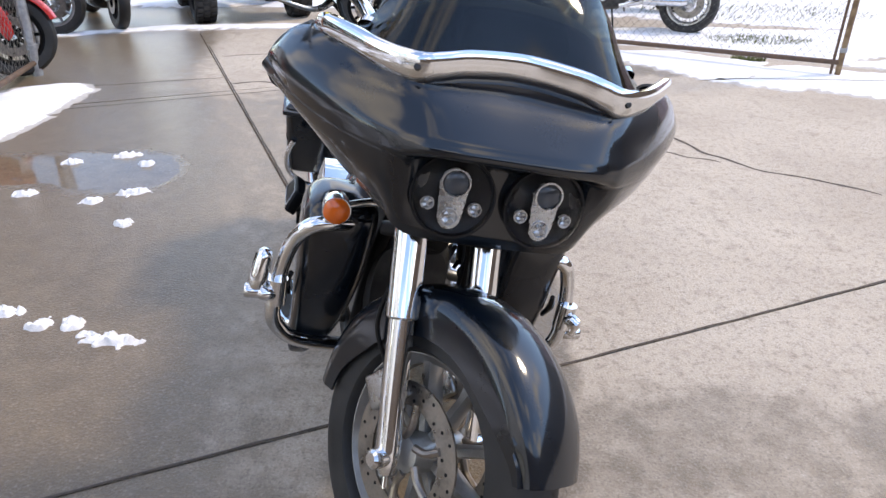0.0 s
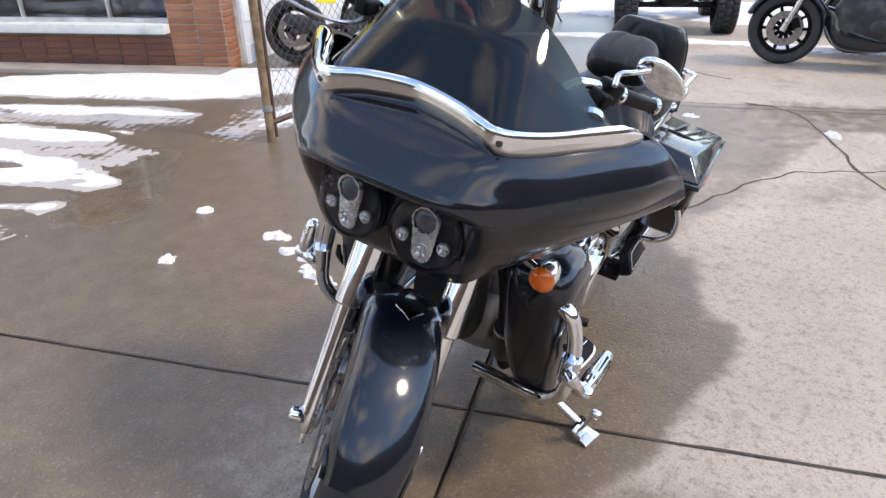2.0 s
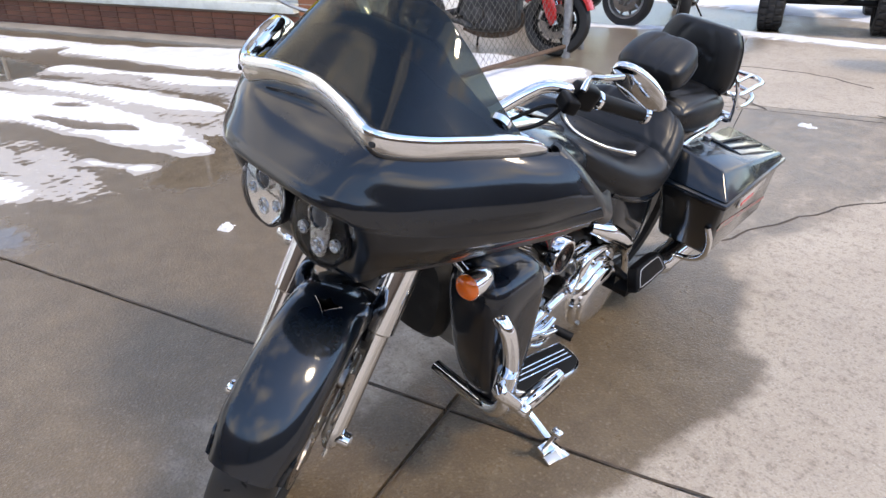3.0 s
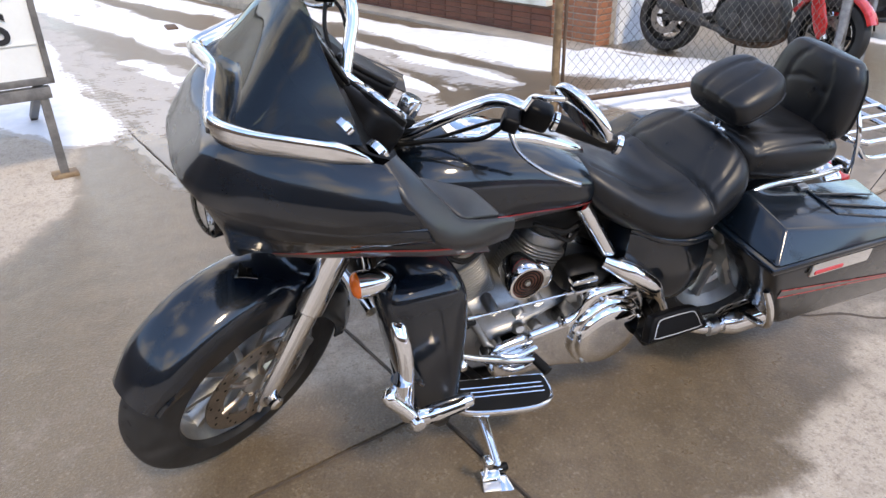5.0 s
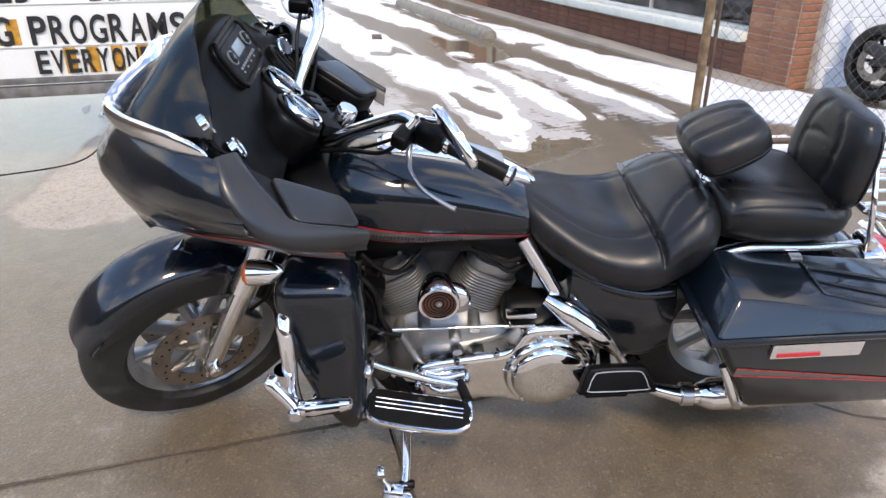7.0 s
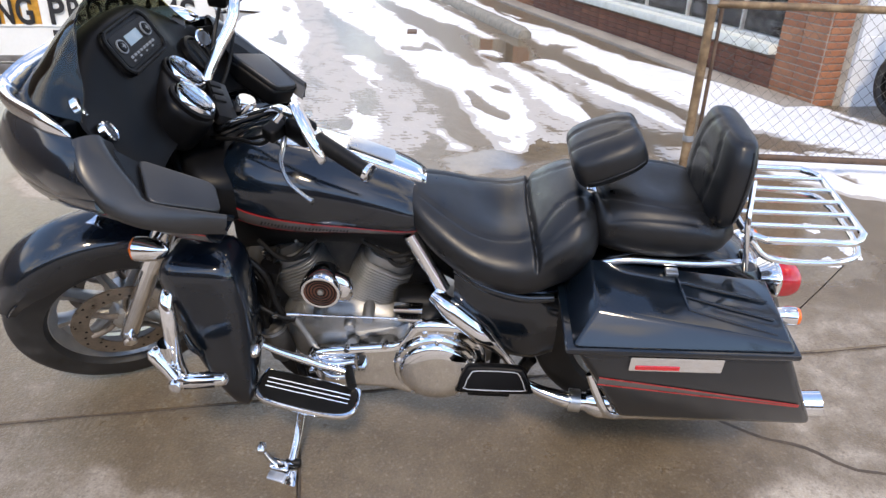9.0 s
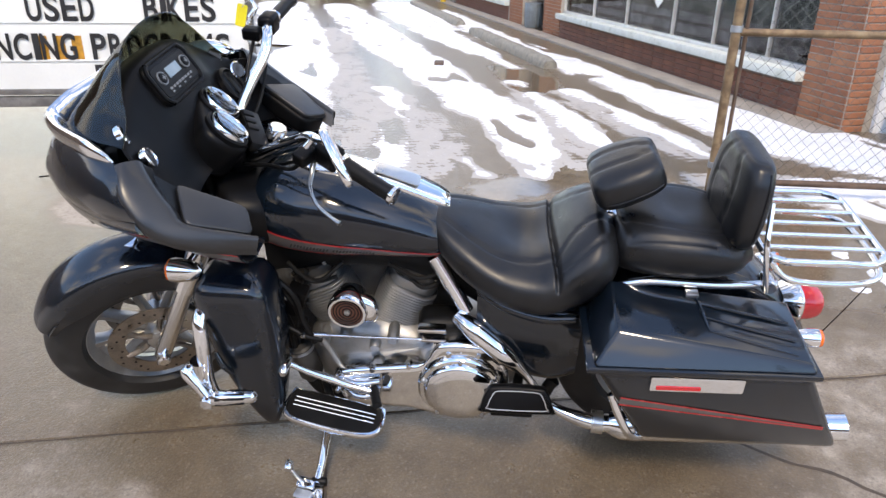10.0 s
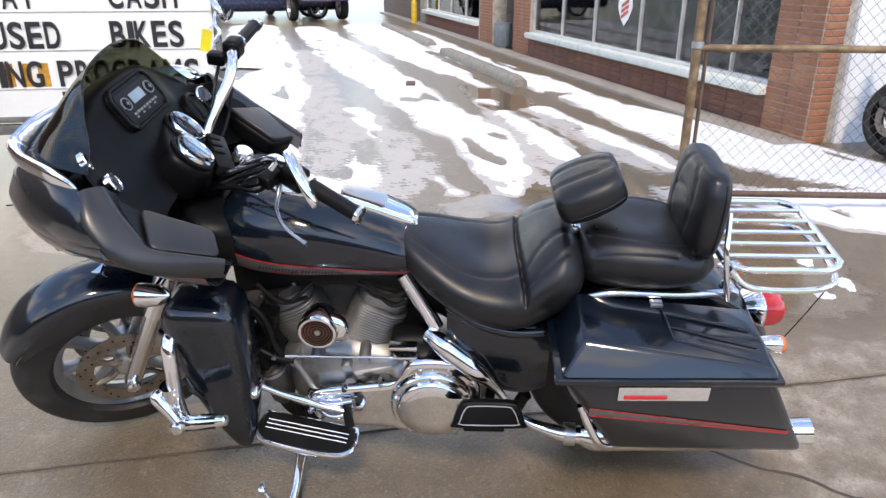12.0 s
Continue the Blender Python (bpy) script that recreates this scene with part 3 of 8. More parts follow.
def snow_clump(x0, y0, length, turn, k):
    """A small ragged heap of slush, as a bumpy sheet that dips into the ground at its rim."""
    n, w = int(length / 0.006) + 14, 20
    m = pose(x0, y0, 0, 0, 0, turn)
    verts, faces, keep = [], [], []
    for i in range(n):
        for j in range(w):
            t, q = (i / (n - 1) - 0.5) * (length + 0.08), (j / (w - 1) - 0.5) * 0.12
            wander = 0.02 * noise.noise((t * 9 + k, 1.7, 0))
            e = 1 - (abs(t) / (length / 2 + 0.02)) ** 2.5 - (abs(q - wander) / 0.036) ** 2
            e += 1.1 * noise.noise((t * 34 + k * 3, q * 34, 0.3)) + 0.5 * noise.noise((t * 90, q * 90 + k, 5.0))
            z = 0.020 * max(-0.5, min(1.0, e)) * (1 + 0.7 * noise.noise((t * 50, q * 50, k)))
            verts.append(tuple(m @ Vector((t, q, z))))
            keep.append(z > -0.004)
    for i in range(n - 1):
        for j in range(w - 1):
            a = i * w + j
            if keep[a] or keep[a + 1] or keep[a + w] or keep[a + w + 1]:
                faces.append((a, a + w, a + w + 1, a + 1))
    return verts, faces


lumps = part("snow_lumps", join(*[snow_clump(x, y, length, turn, k) for k, (x, y, length, turn) in enumerate((
    (-1.43, 2.02, 0.10, 20), (-1.27, 1.97, 0.06, 70), (-1.16, 1.98, 0.05, 10), (-1.0, 1.90, 0.18, -8),
    (-1.44, 3.11, 0.10, 15), (-1.6, 3.0, 0.06, 40), (-1.95, 3.07, 0.07, 10), (-1.34, 2.77, 0.04, 60), (-1.95, 3.5, 0.07, 22), (-1.7, 3.62, 0.09, 24), (-1.55, 3.5, 0.04, 80), (-2.3, 3.1, 0.10, 30),
    (1.32, 4.78, 0.13, 10), (-0.74, 5.0, 0.06, 30), (0.13, 5.05, 0.12, 120), (1.15, 6.0, 0.2, -20), (-1.62, 1.59, 0.05, 0), (-1.97, 2.0, 0.05, 30),
))]), SNOW)
tagged(lumps, "small ragged lumps of slushy snow on wet concrete", "snow", kind="stuff")

# ---- the shop front ----
WALL = pose(-4.77, 4.08, 0, 0, 0, 207.54)  # x runs along the front away from the corner, y out into the yard


def brick_material(name, tones, rough=0.75):
    m, nt, b = nodes_of(name)
    info = nt.nodes.new("ShaderNodeObjectInfo")
    ramp = nt.nodes.new("ShaderNodeValToRGB")
    els = ramp.color_ramp.elements
    for i, tone in enumerate(tones):
        el = els[i] if i < 2 else els.new(i / (len(tones) - 1))
        el.position, el.color = i / (len(tones) - 1), (*tone, 1)
    nt.links.new(info.outputs["Random"], ramp.inputs["Fac"])
    mid, fine = noise_node(nt, 9, 6), noise_node(nt, 70, 5)
    colour = blend(nt, spread(nt, mid, 0.35, 0.7, 0, 0.6), ramp.outputs["Color"], [c * 0.6 for c in tones[0]])
    colour = blend(nt, spread(nt, fine, 0.6, 0.8, 0, 0.5), colour, (0.33, 0.27, 0.22))
    nt.links.new(colour, b.inputs["Base Color"])
    b.inputs["Roughness"].default_value = rough
    bumped(nt, b, fine, 0.5, 0.003)
    return m


PIER_BRICK = brick_material("tan_brick", ((0.30, 0.115, 0.055), (0.36, 0.15, 0.075), (0.27, 0.10, 0.05), (0.40, 0.18, 0.09)))
LOW_BRICK = brick_material("dark_red_brick", ((0.17, 0.060, 0.036), (0.20, 0.075, 0.045), (0.13, 0.05, 0.034), (0.23, 0.09, 0.05)))
MORTAR = plain("mortar", (0.36, 0.33, 0.29), 0.9, var=0.25, grain=120, bump=0.4, depth=0.002)
LOW_MORTAR = plain("dark_mortar", (0.19, 0.145, 0.115), 0.9, var=0.3, grain=120, bump=0.4, depth=0.002)
SILL_PAINT = plain("flaking_sill_paint", (0.66, 0.69, 0.64), 0.7, var=0.15, scale=6, grain=40, bump=0.5, depth=0.003, dust=0.6, dust_colour=(0.26, 0.27, 0.20))
WHITE_WALL = plain("white_painted_block", (0.74, 0.76, 0.78), 0.7, var=0.08, scale=2, grain=70, bump=0.4, depth=0.003, dust=0.25, dust_colour=(0.5, 0.5, 0.5))
ALU = plain("window_aluminium", (0.62, 0.63, 0.64), 0.4, 0.7, var=0.12)
SHOP_GLASS = glassy("shop_glass", (0.55, 0.58, 0.60), 0.02, 0.10)
# the dimness indoors is put into this dark surface colour
ROOM_DARK = plain("dim_toned_room", (0.10, 0.09, 0.085), 0.8, var=0.4, scale=1.2)
WALK_MAT = plain("walkway_concrete", (0.30, 0.27, 0.235), 0.85, var=0.25, scale=3, grain=90, bump=0.5, depth=0.004, dust=0.4, dust_colour=(0.17, 0.145, 0.115))
GALV = plain("galvanised_steel", (0.36, 0.38, 0.40), 0.45, 0.75, var=0.2, scale=25)
RUST = plain("rusty_pipe", (0.23, 0.15, 0.085), 0.65, 0.35, var=0.35, scale=16, grain=90, bump=0.4, dust=0.5, dust_colour=(0.36, 0.29, 0.18))
RUST_DARK = plain("dark_rust", (0.13, 0.085, 0.06), 0.75, 0.3, var=0.35, scale=16, grain=90, bump=0.4)
STONE = plain("kerb_stone", (0.27, 0.25, 0.21), 0.9, var=0.35, scale=14, grain=70, bump=0.8, depth=0.008, dust=0.4, dust_colour=(0.13, 0.12, 0.09))


def wall_box(name, s0, s1, out0, out1, z0, z1, material, label="", parent=None, category="wall", bevel=0.003):
    geo = block((abs(s1 - s0), abs(out1 - out0), z1 - z0), ((s0 + s1) / 2, (out0 + out1) / 2, (z0 + z1) / 2), bevel=bevel)
    ob = part(name, geo, material, parent)
    if not parent:
        ob.matrix_world = WALL
        tagged(ob, label, category, kind="structure")
    return ob


HIGH = 2.7
wall_front = wall_box("wall_front", 0.015, 0.575, -0.30, -0.012, -0.02, HIGH, MORTAR, "brick pier and low brick wall of a shop front")
wall_box("base_wall", 0.575, 6.72, -0.28, -0.012, -0.02, 0.330, LOW_MORTAR, parent=wall_front)
wall_box("pier", 6.72, 7.52, -0.30, -0.012, -0.02, HIGH, MORTAR, parent=wall_front)
wall_box("pier", 8.82, 9.74, -0.30, -0.012, -0.02, HIGH, MORTAR, parent=wall_front)
wall_box("base_wall", 9.74, 15.0, -0.28, -0.012, -0.02, 0.315, LOW_MORTAR, parent=wall_front)
wall_box("pier", 15.0, 15.6, -0.30, -0.012, -0.02, HIGH, MORTAR, parent=wall_front)
wall_box("pier", 16.5, 22.0, -0.30, -0.012, -0.02, HIGH, LOW_MORTAR, parent=wall_front)
wall_box("header", 0.575, 6.72, -0.28, -0.012, 2.2, HIGH, LOW_MORTAR, parent=wall_front)
wall_box("header", 7.52, 8.82, -0.28, -0.012, 2.2, HIGH, LOW_MORTAR, parent=wall_front)
wall_box("header", 9.74, 15.0, -0.28, -0.012, 2.2, HIGH, LOW_MORTAR, parent=wall_front)
wall_box("header", 15.6, 16.5, -0.28, -0.012, 2.2, HIGH, LOW_MORTAR, parent=wall_front)
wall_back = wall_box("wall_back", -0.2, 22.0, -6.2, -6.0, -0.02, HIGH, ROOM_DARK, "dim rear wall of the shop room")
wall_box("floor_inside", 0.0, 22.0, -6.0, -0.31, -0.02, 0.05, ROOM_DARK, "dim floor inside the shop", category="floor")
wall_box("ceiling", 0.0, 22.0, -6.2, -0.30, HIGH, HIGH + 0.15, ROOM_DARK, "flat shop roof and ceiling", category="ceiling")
wall_box("recess_wall", 7.52, 8.82, -1.3, -1.2, 0.0, 2.2, LOW_MORTAR, "brick back of the shop entrance recess")
wall_box("recess_side", 7.47, 7.52, -1.3, -0.3, 0.0, 2.2, LOW_MORTAR, "brick side of the shop entrance recess")
wall_box("recess_side", 8.82, 8.87, -1.3, -0.3, 0.0, 2.2, LOW_MORTAR, "brick side of the shop entrance recess")
wall_side = wall_box("wall_side", -0.02, 0.12, -7.0, -0.30, -0.02, HIGH, WHITE_WALL, "white painted block side wall of the shop")


def shop_window(name, s0, s1, z0, z1, bars, label):
    win = tagged(new(name), label, "window", kind="structure")
    win.matrix_world = WALL
    for s in bars:
        part("mullion", block((0.020, 0.06, z1 - z0), (s, -0.09, (z0 + z1) / 2), bevel=0.004), ALU, win)
    for z in (z0 + 0.02, z1 - 0.02):
        part("window_frame", block((s1 - s0, 0.075, 0.04), ((s0 + s1) / 2, -0.09, z), bevel=0.004), ALU, win)
    for a, b in zip(bars, bars[1:]):
        pane = part("pane", block((b - a - 0.03, 0.006, z1 - z0 - 0.06), ((a + b) / 2, -0.10, (z0 + z1) / 2), bevel=0), SHOP_GLASS, win)
        pane.visible_shadow = False
    sill = part("window_sill", block((s1 - s0 + 0.02, 0.26, 0.085), ((s0 + s1) / 2, -0.045, z0 - 0.0425), bevel=0.010), SILL_PAINT, win, "flaking pale green-white sill")
    return sill


shop_window("window_1", 0.58, 6.71, 0.415, 2.2, (0.60, 1.23, 2.2, 3.1, 4.37, 5.49, 6.69), "long shop window with thin aluminium mullions")
shop_window("window_2", 9.76, 14.98, 0.40, 2.2, (9.78, 11.0, 12.3, 13.6, 14.96), "far shop window with pale painted sill")
walkway = wall_box("pavement", -0.05, 21.0, 0.0, 0.30, -0.03, 0.035, WALK_MAT, "narrow concrete walkway along the shop front", category="pavement", bevel=0.012)


def kerb_stone(s0, s1, out, label):
    n = 22
    rows = []
    for i in range(n + 1):
        s = s0 + (s1 - s0) * i / n
        k = 0.014 * noise.noise((s * 5, 2.0, 0.0))
        end = 0.82 if i in (0, n) else 1.0
        rows.append([(s, out + dy * end, max(0.0, z * end + k * (z > 0))) for dy, z in ((-0.11, 0), (-0.10, 0.085), (-0.07, 0.115), (0.06, 0.12), (0.10, 0.085), (0.11, 0))])
    ob = part("kerb_stone", rings(rows), STONE, sharp=50)
    ob.matrix_world = WALL
    return tagged(ob, label, "kerb stone", "kerb stones along the drive")


kerb_stone(3.6, 7.65, 1.25, "long weathered concrete parking kerb with snow beside it")
kerb_stone(8.85, 14.6, 1.2, "long weathered concrete parking kerb further along the drive")


# unseen brown blocks added behind the viewer, to darken the horizon in the reflections
BLOCK_BROWN = plain("plain_block_brown", (0.13, 0.085, 0.06), 0.85, var=0.3, scale=0.8, grain=14, bump=0.3, depth=0.01)
for name, size, at, turn in (("reflection_block", (46, 8, 5.2), (19, 2, 2.57), 84), ("reflection_block", (30, 8, 6.4), (2, -21, 3.17), 8)):
    far = part(name, block(size, (0, 0, 0), bevel=0.05), BLOCK_BROWN)
    far.matrix_world = pose(*at, 0, 0, turn)
    tagged(far, "unseen brown block added to darken the reflections", "building", kind="structure")

# ---- the touring motorcycle ----
# In its own frame x points to its left, y to its rear, z up; the front axle stands over the origin. It leans on its stand.
bike = thing("touring_motorcycle", pose(0.0346, 1.114, -0.012, 0, 11.3, 12.0), "black touring motorcycle with chrome trim leaning on its side stand", "motorcycle")
AXLE = Vector((0, 0, 0.315))
RAKE = Vector((0, math.sin(radians(26)), math.cos(radians(26))))
STEER = Matrix.Translation(Vector((-0.010, 0, 0)) + AXLE) @ Matrix.Rotation(radians(29.5), 4, RAKE) @ Matrix.Translation(-AXLE)


def both(name, geo, material, parent=bike, label="", m=None, **more):
    """A part and its mirror twin."""
    made = []
    for g in (geo, mirrored(geo)):
        made.append(part(name, moved(g, m) if m else g, material, parent, label, **more))
    return made


def steered(name, geo, material, parent=bike, label="", **more):
    return part(name, moved(geo, STEER), material, parent, label, **more)


def wheel(radius, width, rim, at, m, spokes, name="front_wheel"):
    """Tyre with cut tread, cast rim and hub."""
    h = width / 2
    prof = []
    for k in range(25):
        t = math.pi * k / 24
        c, s = math.cos(t), math.sin(t)
        prof.append((h * math.copysign(abs(c) ** 0.75, c), rim + (radius - rim) * abs(s) ** 0.62))
    tyre = part("tyre", moved(lathe(prof + [(-h * 0.72, rim - 0.012), (h * 0.72, rim - 0.012)], 64, "x", at, True), m), RUBBER, bike, "black road tyre with grooved tread")
    tyre.name = "tyre"
    grooves = []
    for k in range(36):
        for side in (-1, 1):
            t0 = 2 * math.pi * (k + 0.25 * side) / 36
            pts = []
            for q in range(5):
                x = side * h * (0.10 + 0.17 * q)
                r = rim + (radius - rim) * (1 - (abs(x) / h) ** 2.6) ** 0.5 + 0.0006
                t = t0 + 0.16 * (q / 4) ** 1.5
                pts.append((at[0] + x, at[1] + r * math.cos(t), at[2] + r * math.sin(t)))
            rows = []
            for i, p in enumerate(pts):
                c = Vector((0, p[1] - at[1], p[2] - at[2])).normalized()
                tang = Vector((1, 0, 0)).cross(c) * 0.0028
                rows.append([tuple(Vector(p) - tang), tuple(Vector(p) + tang)])
            grooves.append(rings(rows, closed=False))
    part("tread_groove", moved(join(*grooves), m), BLACK_DEEP, tyre, "dark tread grooves")
    lip = [(h * 0.72, rim + 0.008), (h * 0.76, rim + 0.004), (h * 0.72, rim - 0.014), (h * 0.5, rim - 0.022), (h * 0.25, rim - 0.036), (-h * 0.25, rim - 0.036), (-h * 0.5, rim - 0.022), (-h * 0.72, rim - 0.014), (-h * 0.76, rim + 0.004), (-h * 0.72, rim + 0.008)]
    rim_ob = part("rim", moved(lathe(lip, 64, "x", at, True), m), ALLOY, bike, "silver cast alloy rim")
    c = Vector(at)
    for k in range(spokes):
        t = 2 * math.pi * (k + 0.5) / spokes
        d, s = Vector((0, math.cos(t), math.sin(t))), Vector((0, -math.sin(t), math.cos(t)))
        rows = []
        for r, w, x in ((0.03, 0.017, 0.026), (0.08, 0.013, 0.024), (rim - 0.06, 0.012, 0.019), (rim - 0.028, 0.017, 0.022)):
            rows.append([tuple(c + d * r + s * (w * cx) + Vector((x * cz, 0, 0))) for cx, cz in ((1, 0.3), (0.55, 1), (-0.55, 1), (-1, 0.3), (-1, -0.3), (-0.55, -1), (0.55, -1), (1, -0.3))])
        part("spoke", moved(rings(rows), m), ALLOY, rim_ob, sharp=50)
    part("hub", moved(lathe([(-0.075, 0.022), (-0.07, 0.036), (-0.03, 0.042), (0.03, 0.042), (0.07, 0.036), (0.075, 0.022)], 28, "x", at), m), ALLOY, rim_ob)
    return tyre


def brake_disc(x, at, m):
    """A ventilated disc: a flat ring with drilled holes on a slotted carrier."""
    c = Vector((at[0] + x, at[1], at[2]))
    disc = part("brake_disc", moved(lathe([(-0.0025, 0.098), (-0.0025, 0.146), (0.0025, 0.146), (0.0025, 0.098)], 56, "x", c, True), m), DISC_STEEL, bike, "drilled steel brake disc")
    for k in range(30):
        t = 2 * math.pi * k / 30
        r = (0.110, 0.122, 0.134)[k % 3]
        p = c + Vector((0, r * math.cos(t), r * math.sin(t)))
        part("drilled_hole", moved(lathe([(-0.0031, 0.0038), (0.0031, 0.0038)], 10, "x", p), m), BLACK_DEEP, disc)
    for k in range(6):
        t = 2 * math.pi * k / 6
        d = Vector((0, math.cos(t), math.sin(t)))
        part("carrier_arm", moved(tube([c + d * 0.035, c + d * 0.06 + Vector((0, -d.z, d.y)) * 0.02, c + d * 0.102 + Vector((0, -d.z, d.y)) * 0.03], [0.009, 0.008, 0.009], 5, 8), m), DISC_STEEL, disc)
    return disc


wheel(0.306, 0.128, 0.212, AXLE, STEER, 9)
brake_disc(0.068, AXLE, STEER)
brake_disc(-0.068, AXLE, STEER)
both("axle_cap", lathe([(0.095, 0.016), (0.100, 0.019), (0.148, 0.019), (0.153, 0.013)], 24, "x", AXLE), CHROME, m=STEER)

# fork legs run along the steering head
for side in (1, -1):
    foot = AXLE + Vector((side * 0.108, 0.004, 0.0)) - RAKE * 0.035
    steered("fork_slider", tube([foot, foot + RAKE * 0.02, foot + RAKE * 0.05, foot + RAKE * 0.33, foot + RAKE * 0.335], [0.015, 0.024, 0.0255, 0.0265, 0.027], 3, 22, False), CHROME, label="polished chrome fork slider")
    steered("fork_cover", tube([foot + RAKE * 0.30, foot + RAKE * 0.305, foot + RAKE * 0.60, foot + RAKE * 0.62], [0.029, 0.0335, 0.0345, 0.033], 3, 22, False), CHROME, label="chrome upper fork cover")
    steered("fork_drain", tube([foot - RAKE * 0.028, foot - RAKE * 0.005], 0.006, 3, 10, False), CHROME)
    mid = foot + RAKE * 0.21
    steered("fender_bracket", tube([mid + Vector((-side * 0.012, 0.02, 0)), mid + Vector((-side * 0.018, 0.035, 0.01)), mid + Vector((-side * 0.03, 0.045, 0.02))], 0.011, 4, 10), CHROME)
    cal = AXLE + Vector((side * 0.078, 0.105, 0.085))
    steered("brake_caliper", block((0.044, 0.075, 0.095), cal, (35, 0, 0), 0.012, 3), CHROME_DULL, label="alloy brake caliper")
    steered("brake_hose", tube([cal + Vector((0, 0.03, 0.03)), cal + Vector((side * 0.02, 0.085, 0.10)), cal + Vector((side * 0.01, 0.10, 0.22)), cal + Vector((-side * 0.02, 0.12, 0.34))], 0.005, 6, 8), BLACK_DEEP)


def front_fender():
    """A deep mudguard: an arched skirt round the tyre from before the wheel to behind it."""
    rows = []
    n = 44
    for i in range(n + 1):
        t = i / n
        ang = radians(31 + (190 - 31) * t)
        top = 0.330 + 0.012 * math.sin(math.pi * min(1, t * 1.6))
        skirt = 0.100 * (ease(-0.05, 0.25, t) * 0.55 + 0.45) * (1 - 0.35 * ease(0.75, 1.0, t))
        half = 0.083 * (0.86 + 0.14 * ease(0, 0.12, t)) * (1 - 0.10 * ease(0.7, 1.0, t))
        d = Vector((0, -math.cos(ang), math.sin(ang)))
        row = []
        for x, r in ((1.0, top - skirt), (1.015, top - skirt * 0.55), (1.0, top - 0.036), (0.90, top - 0.014), (0.66, top - 0.002), (0.34, top + 0.004), (0, top + 0.006)):
            row.append((x, r))
        full = row + [(-x, r) for x, r in row[-2::-1]]
        rows.append([tuple(AXLE + d * r + Vector((x * half, 0, 0))) for x, r in full])
    return sheet(rows, 0.006, 2)


fender = steered("front_fender", front_fender(), BLACK_PAINT, label="glossy black deep front mudguard")
badge_at = Matrix.Translation(AXLE) @ Matrix.Rotation(radians(-4), 4, "X") @ pose(0, 0, 0.341)
badge = steered("fender_badge", moved(slab([(0, -0.026), (0.010, -0.010), (0.030, 0.012), (0.012, 0.010), (0, 0.024), (-0.012, 0.010), (-0.030, 0.012), (-0.010, -0.010)], 0.007, Matrix(), 0.002, 2), badge_at), CHROME, label="small winged chrome badge")

# ---- fairing ----
# The fairing sits a little askew on the frame.
FAIR = Matrix.Translation((0.001, 0, 0)) @ Matrix.Rotation(radians(-2.5), 4, "Z")
# columns from the middle to the rear edge: lower edge, brow lip, crease, upper edge
COLUMNS = (
    ((0.0, 0.032, 0.774), (0.0, -0.052, 0.953), (0.0, -0.036, 0.982), (0.0, 0.075, 1.064)),
    ((0.080, 0.030, 0.774), (0.080, -0.051, 0.953), (0.080, -0.036, 0.982), (0.080, 0.064, 1.061)),
    ((0.140, 0.028, 0.780), (0.132, -0.043, 0.951), (0.135, -0.030, 0.982), (0.140, 0.050, 1.055)),
    ((0.168, 0.036, 0.794), (0.166, -0.030, 0.946), (0.170, -0.014, 0.984), (0.170, 0.046, 1.052)),
    ((0.190, 0.062, 0.814), (0.200, -0.008, 0.942), (0.206, 0.010, 0.985), (0.202, 0.060, 1.052)),
    ((0.258, 0.132, 0.848), (0.282, 0.076, 0.942), (0.292, 0.085, 0.986), (0.262, 0.116, 1.055)),
    ((0.332, 0.232, 0.893), (0.360, 0.190, 0.950), (0.366, 0.186, 0.994), (0.308, 0.176, 1.060)),
    ((0.384, 0.292, 0.925), (0.400, 0.268, 0.966), (0.396, 0.252, 1.006), (0.333, 0.226, 1.059)),
    ((0.420, 0.333, 0.950), (0.420, 0.318, 0.975), (0.404, 0.292, 1.010), (0.351, 0.264, 1.057)),
)
HOLLOW = (1.0, 1.0, 0.9, 0.35, 0.0, 0.0, 0.0, 0.0, 0.0)


def shell_rows():
    """Rows from the lower edge to the upper, with the lamp hollow let into the middle columns."""
    cols = []
    for (low, lip, crease, top), deep in zip(COLUMNS, HOLLOW):
        low, lip, crease, top = (Vector(p) for p in (low, lip, crease, top))
        out = Vector((lip.x * 0.7, -0.12, 0)).normalized()
        col = [low]
        for t, k in ((0.10, 0.55), (0.18, 1.0), (0.5, 1.0), (0.84, 1.0), (0.93, 0.6)):
            p = low.lerp(lip, t) + out * 0.010 * math.sin(math.pi * t) * (deep == 0)
            p.y += (0.018 - p.y) * k * deep
            col.append(p)
        col += [lip, lip.lerp(crease, 0.5) + out * 0.004, crease, crease.lerp(top, 0.35) + Vector((0, 0, 0.010)), crease.lerp(top, 0.72) + Vector((0, 0, 0.007)), top]
        cols.append([tuple(q) for q in col])
    return [[c[i] for c in cols] for i in range(len(cols[0]))]


def half_and_half(rows):
    return [[(-x, y, z) for x, y, z in reversed(r[1:])] + list(r) for r in rows]


fairing = part("fairing", moved(sheet(half_and_half(shell_rows()), 0.006, 5), FAIR), BLACK_PAINT, bike, "wide glossy black frame-mounted front fairing", sharp=60)
LIP_TOP = ((0.140, 0.064, 0.792), (0.180, 0.074, 0.812), (0.229, 0.150, 0.830), (0.279, 0.252, 0.852), (0.318, 0.364, 0.860), (0.336, 0.470, 0.862))
LIP_LOW = ((0.115, 0.100, 0.770), (0.148, 0.114, 0.762), (0.196, 0.206, 0.770), (0.236, 0.298, 0.782), (0.288, 0.400, 0.800), (0.320, 0.490, 0.816))
